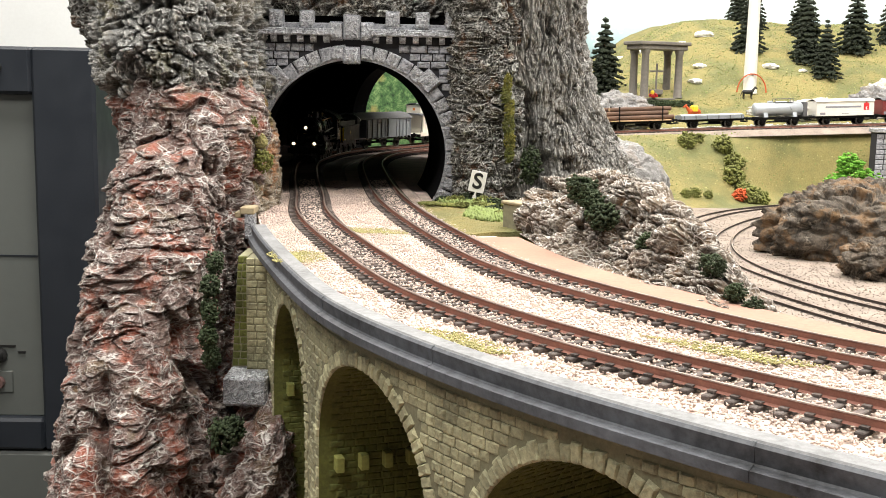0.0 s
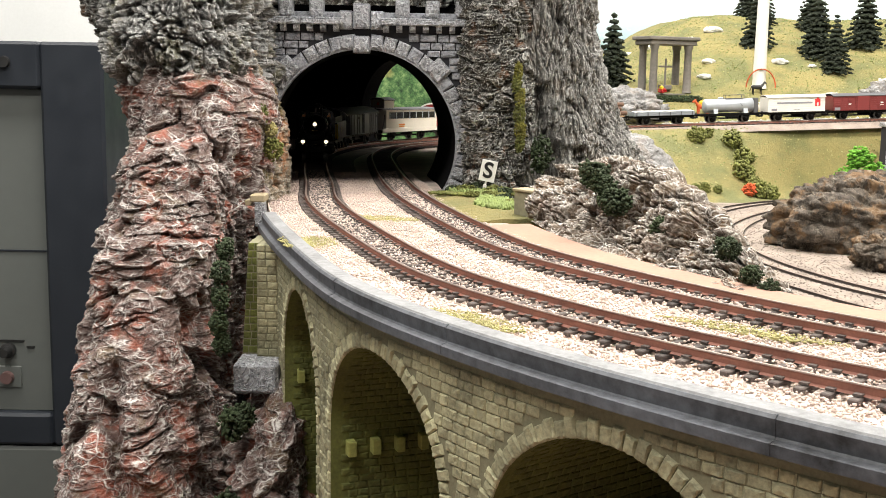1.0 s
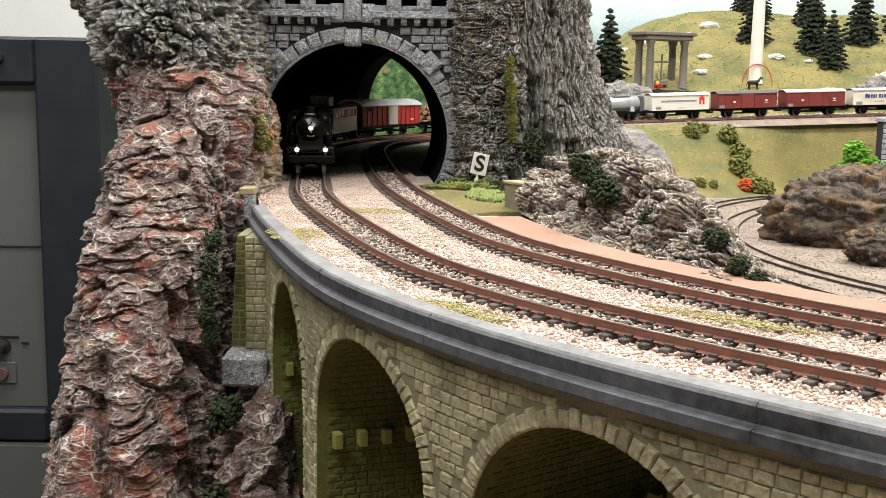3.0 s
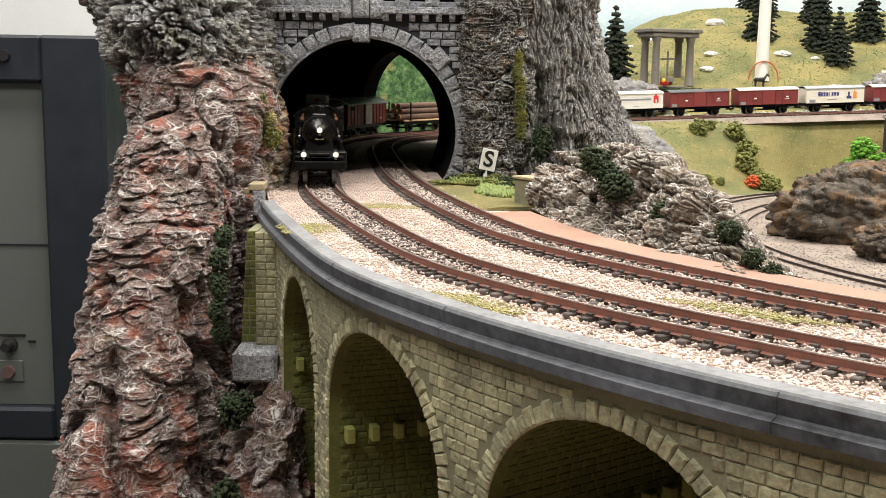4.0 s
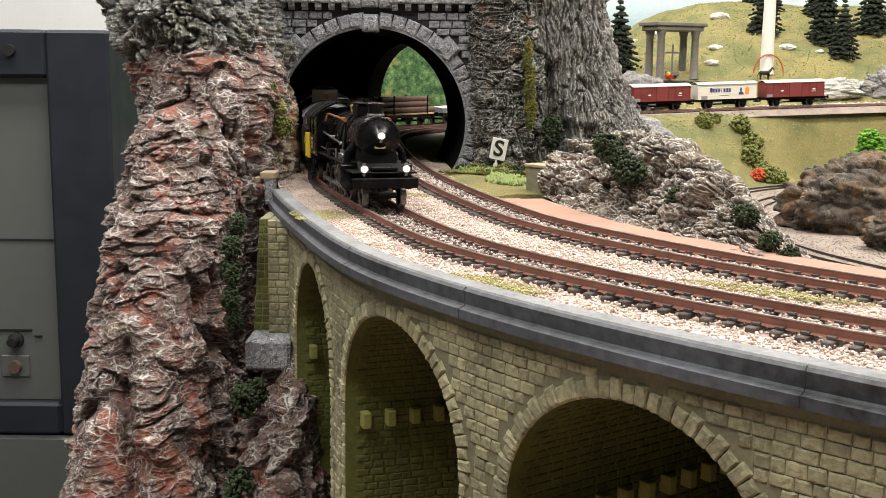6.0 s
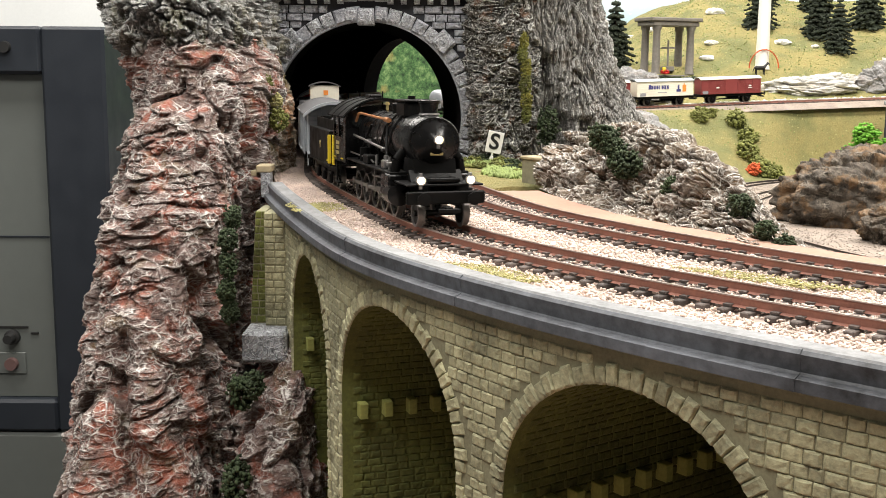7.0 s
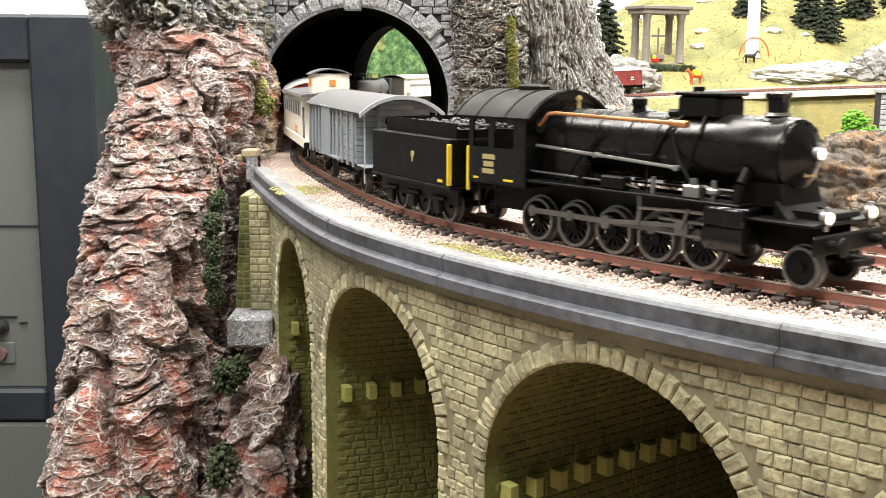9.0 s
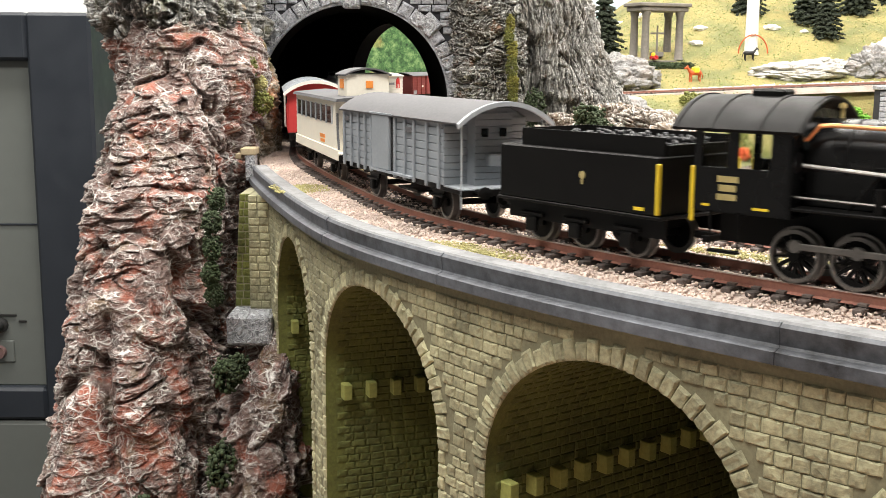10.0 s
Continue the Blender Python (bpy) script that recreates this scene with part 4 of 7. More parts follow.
def build_viaduct():
    v = thing("viaduct", "curved ochre stone-block viaduct with round arches", "viaduct")
    s = []
    for c in CENTRES:
        s += list(c + ARCH_R * np.cos(np.linspace(math.pi, 0, 41)))
    lo, hi = S_PILLAR - .02, CENTRES[-1] + .06
    s = np.array(sorted([lo] + [c + d for c in CENTRES for d in (-ARCH_R - 1e-4, ARCH_R + 1e-4)] + s + [hi]))
    for o, nm in ((FACE, "outer_wall"), (BACK, "inner_wall")):
        zs = np.array([arch_z(k) for k in s])
        g = Geo()
        a, b = NEAR.at(s, o), NEAR.at(s, o)
        a[:, 2], b[:, 2] = -.0122, zs
        n = len(s)
        g.add(np.vstack([a, b]), [(i, i + 1, n + i + 1, n + i) for i in range(n - 1)])
        part(nm, g, "via_joint", v)
    for c in CENTRES:
        k = np.r_[c - ARCH_R, c + ARCH_R * np.cos(np.linspace(math.pi, 0, 41)), c + ARCH_R]
        z = np.r_[-.30, SPRING + ARCH_R * np.sin(np.linspace(math.pi, 0, 41)), -.30]
        a, b = NEAR.at(k, FACE), NEAR.at(k, BACK)
        a[:, 2], b[:, 2] = z, z
        n = len(k)
        part("vault", Geo().add(np.vstack([a, b]), [(i, i + 1, n + i + 1, n + i) for i in range(n - 1)]), "via_vault", v, "olive-stained inner vault, its colour darkened for shade")
    g = Geo().sweep(NEAR, np.arange(S_PILLAR - .056, S_END - .1, .006), [(.029, -.0122), (.029, -.0034), (.0360, -.0034), (.0368, -.0042), (.0362, -.0082), (.0366, -.0088), (.0386, -.0094), (.0386, -.0122)])
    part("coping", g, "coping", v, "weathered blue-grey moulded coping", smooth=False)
    # top strip, paler than the coping faces below it
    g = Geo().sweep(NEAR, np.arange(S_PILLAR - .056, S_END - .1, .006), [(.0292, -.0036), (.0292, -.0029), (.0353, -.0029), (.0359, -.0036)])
    part("coping_cap", g, "coping_cap", v, "pale top strip of the coping", smooth=False)
    for k in (S_ARCH + .0455, S_ARCH + .150, S_ARCH - .03):
        part("coping_joint", Geo().sweep(NEAR, np.array([k, k + .0007]), [(.0290, -.0036), (.0290, -.0032), (.0362, -.0032), (.0370, -.0041), (.0364, -.0082), (.0368, -.0087), (.0388, -.0093), (.0388, -.0122)]), "coping", v, "narrow joint in the coping")
    return v


viaduct = build_viaduct()


def build_back_slope():
    """The dark rock slope that closes the valley behind the arches."""
    s = np.arange(S_PORTAL + .02, S_END - .05, .006)
    o = np.linspace(0, 1, 40)
    S, O = np.meshgrid(s, o, indexing="ij")
    p = NEAR.at(S.ravel(), (-.097 - .02 * O ** 1.5).ravel())
    p[:, 2] = (-.013 - .29 * O).ravel()
    d = .006 * fbm(p * 45 + 4, 4) + .003 * ridge(p * 120, 3)
    p[:, 0] -= np.abs(d) * .7
    p[:, 1] += d * .2
    solid("ground_slope", grid_mesh("ground_slope", p, len(s), 40, "bark"), None, "dark rock slope behind the viaduct arches", "rock slope", "structure")


build_back_slope()


# ---- tunnel portal ----
PX, PY, PZ, PR = -.0545, .728, .026, .062


def horseshoe(n=48, r=PR, floor=-.012):
    a0 = math.asin((floor - PZ) / r)
    return [(PX + r * math.cos(a), PZ + r * math.sin(a)) for a in np.linspace(a0, math.pi - a0, n)]


def rock_face(seed, rough=.5):
    """A hewn block of unit size: back in the plane y = 0, rounded uneven face towards -y."""
    rng = np.random.RandomState(seed)
    v = [(-.5, 0, -.5), (.5, 0, -.5), (.5, 0, .5), (-.5, 0, .5)]
    xs = (-.47, -.36, 0, .36, .47)
    for i, x in enumerate(xs):
        for j, z in enumerate(xs):
            rim, corner = i in (0, 4) or j in (0, 4), i in (0, 4) and j in (0, 4)
            pull = .9 if corner else 1.0
            v.append((x * pull + rng.uniform(-.025, .025), -(.50 if rim else .95) + rng.uniform(-rough, rough) * (.2 if rim else .45), z * pull + rng.uniform(-.03, .03)))
    f = [(4 + i * 5 + j, 4 + (i + 1) * 5 + j, 5 + (i + 1) * 5 + j, 5 + i * 5 + j) for i in range(4) for j in range(4)]
    f += [(0, 4, 9, 14, 19, 24, 1), (1, 24, 25, 26, 27, 28, 2), (2, 28, 23, 18, 13, 8, 3), (3, 8, 7, 6, 5, 4, 0)]
    return v, f


BLOCKS = {}


def block(mat, k):
    """One of six shared rough blocks in a material."""
    key = (mat, k % 6)
    if key not in BLOCKS:
        BLOCKS[key] = Geo().add(*rock_face(40 + k % 6)).mesh("stone", mat)
    return BLOCKS[key]


def set_block(name, mat, k, parent, x, y, z, w, d, h, turn=0.0, yaw=0.0, label=""):
    """A stone of width w, depth d, height h on an upright face that looks along -y before yaw."""
    m = Matrix.Translation((x, y, z)) @ Matrix.Rotation(yaw, 4, "Z") @ Matrix.Rotation(turn, 4, "Y") @ Matrix.Diagonal((w, d, h, 1))
    return part(name, block(mat, k), None, parent, label, m=m)


def build_portal():
    t = thing("tunnel_portal", "blue-grey stone tunnel portal with battlements and keystone", "tunnel portal")
    hs = horseshoe()
    n = len(hs)
    outer = []
    for x, z in hs:
        a = math.atan2(z - PZ, x - PX)
        k = 1 / max(abs(math.cos(a)) / .092, abs(math.sin(a)) / (.0825 if z > PZ else .05))
        outer.append((PX + k * math.cos(a), PZ + k * math.sin(a)))
    v = [(x, y, z) for y in (PY, PY + .012) for x, z in hs] + [(x, y, z) for y in (PY, PY + .012) for x, z in outer]
    f = []
    for i in range(n - 1):
        f += [(i, i + 1, 2 * n + i + 1, 2 * n + i), (n + i, n + i + 1, 3 * n + i + 1, 3 * n + i), (i, i + 1, n + i + 1, n + i), (2 * n + i, 2 * n + i + 1, 3 * n + i + 1, 3 * n + i)]
    part("facade", Geo().add(v, f), "portal_joint", t)
    rng = np.random.RandomState(12)
    k = 0
    z, row = -.010, 0
    while z < .097:
        h = rng.uniform(.0040, .0054)
        x = -.146 + rng.uniform(0, .006)
        while x < .036:
            w = rng.uniform(.0056, .0120)
            cx, cz = x + w / 2, z + h / 2
            far = min(math.hypot(max(abs(cx - PX) - w / 2, 0), max(abs(cz - PZ) - h / 2, 0)), 1)
            if far > PR + .0085 or (cz < PZ and abs(cx - PX) - w / 2 > PR + .002):
                set_block("stone", "portal_stone", k, t, cx, PY + .0002, cz, w * .95, .0016 * rng.uniform(.7, 1.4), h * .93, rng.uniform(-.03, .03))
                k += 1
            x += w
        z += h
    # ring of voussoirs, with two square blocks set on their points
    a0 = math.asin((-.010 - PZ) / PR)
    m = 33
    for i in range(m):
        a = a0 + (math.pi - 2 * a0) * (i + .5) / m
        deg = math.degrees(a)
        if abs(deg - 90) < 6:
            continue
        step = (math.pi - 2 * a0) / m * (PR + .005)
        r = PR + .0048
        if abs(deg - 45) < 3.9 or abs(deg - 135) < 3.9:
            set_block("square_stone", "portal_pale", i, t, PX + (PR + .0072) * math.cos(a), PY - .0004, PZ + (PR + .0072) * math.sin(a), .0128, .0040, .0128, -a + math.pi / 2, label="pale rough square block")
        else:
            set_block("voussoir", "portal_pale" if i % 3 else "portal_stone", i, t, PX + r * math.cos(a), PY - .0002, PZ + r * math.sin(a), step * .95, .0026, .0094, -a + math.pi / 2)
    part("arch_rim", Geo().add([(PX + q * math.cos(a), y, PZ + q * math.sin(a)) for q, y in ((PR - .0006, PY - .0016), (PR + .0012, PY - .0016), (PR + .0012, PY + .006), (PR - .0006, PY + .006)) for a in np.linspace(a0, math.pi - a0, 60)],
                               [(r * 60 + i, r * 60 + i + 1, ((r + 1) % 4) * 60 + i + 1, ((r + 1) % 4) * 60 + i) for r in range(4) for i in range(59)]), "portal_stone", t, smooth=True)
    # cornice, dentils and battlements, parted by the middle pier
    for x0, x1 in ((-.136, -.0675), (-.0435, .024)):
        part("cornice", Geo().box(x0, x1, PY - .0062, PY + .010, .1030, .1062, .0005).box(x0, x1, PY - .0048, PY + .010, .1062, .1076, .0004), "portal_pale", t, "pale grey stone cornice")
        part("parapet", Geo().box(x0, x1, PY - .0010, PY + .008, .1070, .1112, .0004), "portal_stone", t)
        for x in np.arange(x0 + .004, x1 - .002, .0086):
            part("dentil", Geo().prism([(PY - .0052, .1031), (PY + .001, .1031), (PY + .001, .0985), (PY - .0016, .0985), (PY - .0046, .1003)], "x", x - .0019, x + .0019), "portal_pale", t)
    for i, x in enumerate((-.1245, -.1050, -.0850, -.0290, -.0095, .0100)):
        part("merlon", Geo().box(x - .0046, x + .0046, PY - .0018, PY + .008, .1066, .1192, .0005), "portal_stone", t)
        set_block("merlon_face", "portal_pale", i, t, x, PY - .0016, .1132, .0088, .0022, .0108)
    for x, w, z0, z1, y in ((-.0555, .0106, .0850, .0960, -.0042), (-.0555, .0106, .1005, .1165, -.0046), (-.0655, .0086, .1000, .1120, -.0030), (-.0455, .0086, .1000, .1120, -.0030), (-.0655, .0082, .0872, .0955, -.0020), (-.0455, .0082, .0872, .0955, -.0020)):
        part("pier_block", Geo().box(x - w / 2, x + w / 2, PY + y, PY + .010, z0, z1, .0005), "portal_stone", t)
        set_block("pier_face", "portal_pale", int(x * -9999), t, x, PY + y + .0003, (z0 + z1) / 2, w * .9, .0018, (z1 - z0) * .9)
    part("pier_back", Geo().box(-.0700, -.0410, PY + .001, PY + .010, .094, .112), "portal_joint", t)
    return t


portal = build_portal()


def build_tunnel():
    hs = horseshoe(40, PR - .0005)
    n = len(hs)
    v = []
    for y, dx in ((PY + .011, 0), (PY + .06, -.004), (PY + .13, -.012)):
        v += [(x + dx, y, z) for x, z in hs] + [(PX + dx + (x - PX) * 1.06, y, PZ + (z - PZ) * 1.06) for x, z in hs]
    f = []
    for k in range(2):
        for i in range(n - 1):
            a = 2 * n * k
            f += [(a + i, a + i + 1, a + 2 * n + i + 1, a + 2 * n + i), (a + n + i, a + n + i + 1, a + 3 * n + i + 1, a + 3 * n + i)]
    solid("tunnel_lining", Geo().add(v, f), "tunnel_dark", "near-black tunnel lining", "tunnel lining", "structure", True)
    # walls and roof added to block light from the hollow behind the lining
    g = Geo()
    g.box(-.195, -.185, .74, 1.40, -.02, .13)
    g.prism([(-.195, .745), (.035, .745), (.035, 1.157), (-.195, 1.377)], "z", .112, .118)
    g.box(.02, .032, .86, 1.14, -.02, .112)
    g.box(-.195, -.118, .742, .76, -.02, .112)
    solid("tunnel_light_block", g, "tunnel_dark", "added dark walls and roof that keep light out of the tunnel", "tunnel wall", "structure")
    # the far mouth, turned towards the hill
    p0, d = np.array([-.098, 1.28]), np.array([.72, -.69])
    u0, r = .066, .066
    hs = [(u0 + r * math.cos(a), .026 + r * math.sin(a)) for a in np.linspace(-.6, math.pi + .6, 40)]
    k = len(hs)
    out = []
    for u, z in hs:
        a = math.atan2(z - .026, u - u0)
        q = 1 / max(abs(math.cos(a)) / .2, abs(math.sin(a)) / (.095 if z > .026 else .046))
        out.append((u0 + q * math.cos(a), .026 + q * math.sin(a)))
    nrm = np.array([-d[1], d[0]])
    v = []
    for off in (0, .02):
        for ring in (hs, out):
            v += [(*(p0 + d * u + nrm * off), z) for u, z in ring]
    f = []
    for i in range(k - 1):
        f += [(i, i + 1, k + i + 1, k + i), (2 * k + i, 2 * k + i + 1, 3 * k + i + 1, 3 * k + i), (i, i + 1, 2 * k + i + 1, 2 * k + i)]
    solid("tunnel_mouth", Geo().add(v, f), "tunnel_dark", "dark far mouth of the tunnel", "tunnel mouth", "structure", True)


build_tunnel()


# ---- room, cabinet, boards ----
def build_room():
    g = Geo().box(-2.2, 3.0, -2.0, 3.2, -1.12, -1.10)
    solid("floor", g, "floor_grey", "grey room floor", "floor", "structure")
    g = Geo().box(-2.2, 3.0, -2.0, 3.2, 1.4, 1.42)
    solid("ceiling", g, "wall_dull", "unseen room ceiling, dull grey to cut bounced light", "ceiling", "structure")
    for nm, b in (("wall_north", (-2.2, 3.0, 2.9, 3.0)), ("wall_south", (-2.2, 3.0, -2.0, -1.9)), ("wall_west", (-2.3, -2.2, -2.0, 3.0)), ("wall_east", (3.0, 3.1, -2.0, 3.0))):
        solid(nm, Geo().box(*b, -1.1, 1.4), "wall_white" if nm == "wall_north" else "wall_dull", "white painted room wall" if nm == "wall_north" else "unseen room wall, dull grey to cut bounced light", "wall", "structure")
    solid("backdrop_sky", Geo().box(-.10, 2.4, 2.66, 2.68, -.3, .75), "sky", "pale blue painted sky and mountain board", "backdrop", "structure")
    solid("backdrop_forest", Geo().box(-.40, .20, 1.80, 1.81, -.05, .34), "hedge", "green forest backdrop behind the tunnel", "backdrop", "structure")
    t = thing("cabinet", "charcoal machine cabinet with a grey panel behind the layout", "cabinet")
    g = Geo()
    g.box(-1.1, -.51, 1.42, 1.70, -.60, .108, .006)
    part("body", g, "frame_grey", t)
    g = Geo().box(-.510, -.43, 1.39, 1.70, -.417, .108, .004).box(-1.1, -.510, 1.39, 1.43, .049, .108, .004).box(-1.1, -.510, 1.39, 1.43, -.417, -.374, .004)
    part("front_frame", g, "frame_grey", t)
    part("base", Geo().box(-1.1, -.45, 1.392, 1.70, -1.1, -.42, .004), "panel_grey", t, "dull grey lower body")
    part("panel", Geo().box(-1.1, -.511, 1.405, 1.425, -.375, .05, .002), "panel_grey", t, "pale grey-green front panel")
    part("panel_seam", Geo().box(-1.1, -.511, 1.4035, 1.4055, -.1600, -.1580), "frame_grey", t)
    part("knob", Geo().lathe((-.569, 1.405, -.292), (-.569, 1.385, -.292), ((0, .010), (.3, .010), (.35, .007), (1, .006)), 16), "sign_black", t, "black turning knob", smooth=True)
    part("push_button", Geo().lathe((-.571, 1.405, -.328), (-.571, 1.395, -.328), ((0, .009), (1, .008)), 16), "faded_red", t, "red push button", smooth=True)
    part("button_plate", Geo().box(-.590, -.553, 1.402, 1.406, -.342, -.313, .001), "panel_grey", t)
    part("bolt", Geo().lathe((-.553, 1.392, .082), (-.553, 1.384, .082), ((0, .008), (1, .007)), 14), "sign_black", t, smooth=True)
    part("caption", Geo().box(-.600, -.548, 1.403, 1.4055, -.280, -.278).box(-.545, -.535, 1.403, 1.4055, -.288, -.286), "sign_black", t)


build_room()

# ---- train ----
SPIN = []  # (part, radius, place in its vehicle)
SWING = []  # (rod, radius of the crank, place)
WHEELS = {}


def arc_roof(width, rise, z, n=12, thick=0.0007, over=0.0):
    """Cross-section of an arched roof, as (y, z)."""
    r = ((width / 2) ** 2 + rise**2) / (2 * rise)
    a = math.asin(width / 2 / r)
    top = [(r * math.sin(t), z + rise - r + r * math.cos(t)) for t in np.linspace(-a, a, n)]
    return top + [(y * 0.985, h - thick) for y, h in top[::-1]]


def wheel_pair(radius, spokes, tread="grey_steel", body="black_matt"):
    key = (radius, spokes)
    if key in WHEELS:
        return WHEELS[key]
    g = Geo()
    for side in (-1, 1):
        y0, y1 = side * 0.0072, side * 0.0098
        n = 26
        rings = ((y0, radius * 1.1), (y0 + side * .0005, radius * 1.1), (y0 + side * .0006, radius), (y1, radius * .985), (y1, radius * .84), (y0, radius * .84))
        v, f = [], []
        for y, r in rings:
            v += [(r * math.cos(2 * math.pi * i / n), y, r * math.sin(2 * math.pi * i / n)) for i in range(n)]
        for j in range(6):
            for i in range(n):
                a, b = j * n, (j + 1) % 6 * n
                f.append((a + i, a + (i + 1) % n, b + (i + 1) % n, b + i))
        g.add(v, f, 0)
        g.rod((0, side * .0072, 0), (0, side * .0101, 0), radius * .24, 10, 1)
        if spokes:
            for k in range(spokes):
                a = 2 * math.pi * k / spokes
                g.box(radius * .18, radius * .88, min(y0, y1) + .0007, max(y0, y1) - .0007, -.00042, .00042, 0, 1, Matrix.Rotation(a, 4, "Y"))
            a0, a1 = math.radians(-42), math.radians(42)
            pts = [(radius * .84 * math.cos(t), radius * .84 * math.sin(t)) for t in np.linspace(a0, a1, 8)]
            g.prism(pts, "y", min(y0, y1) + .0006, max(y0, y1) - .0006, 1, Matrix.Rotation(math.pi, 4, "Y"))
            g.rod((radius * .43, side * .0095, 0), (radius * .43, side * .0116, 0), radius * .1, 8, 0)
        else:
            g.lathe((0, y0 + side * .0008, 0), (0, y1 - side * .0006, 0), ((0, radius * .86), (1, radius * .86)), 20, 1)
    g.rod((0, -.0075, 0), (0, .0075, 0), .0011, 8, 1)
    WHEELS[key] = g.mesh("wheelset", [tread, body], True)
    return WHEELS[key]


def wheelset(parent, x, radius, spokes=0, name="wheelset"):
    w = part(name, wheel_pair(radius, spokes), None, parent, m=pose(x, 0, radius))
    SPIN.append((w, radius, x))
    return w


def buffers(t, x, side, z=.0122):
    for y in (-.0098, .0098):
        g = Geo().lathe((x, y, z), (x + side * .0068, y, z), ((0, .0014), (.45, .0014), (.45, .0009), (.86, .0009), (.86, .0026), (.96, .0026), (1, .0018)), 12)
        part("buffer", g, "black_matt", t, smooth=True)


def coupler(t, x, side):
    g = Geo().box(min(x, x + side * .007), max(x, x + side * .007), -.0016, .0016, .0072, .0092, .0003).box(min(x + side * .0055, x + side * .008), max(x + side * .0055, x + side * .008), -.0042, .0042, .0068, .0086, .0003)
    part("coupling", g, "black_matt", t)


def lamp(t, x, y, z, r=.0017):
    g = Geo().lathe((x - .003, y, z), (x, y, z), ((0, r * .7), (.15, r * 1.05), (.85, r * 1.05), (.86, r * 1.22), (1, r * 1.22)), 16)
    g.rod((x - .0015, y, z + r), (x - .0015, y, z + r + .0012), r * .45, 8)
    g.box(x - .002, x - .001, y - .0006, y + .0006, z - r - .0018, z - r * .8)
    p = part("headlamp", g, "lamp_body", t, "round grey headlamp, lit", smooth=True)
    part("lens", Geo().lathe((x - .0002, y, z), (x + .0005, y, z), ((0, r), (.6, r * .9), (1, r * .4)), 16), "head", p, "glowing warm lamp lens", smooth=True)


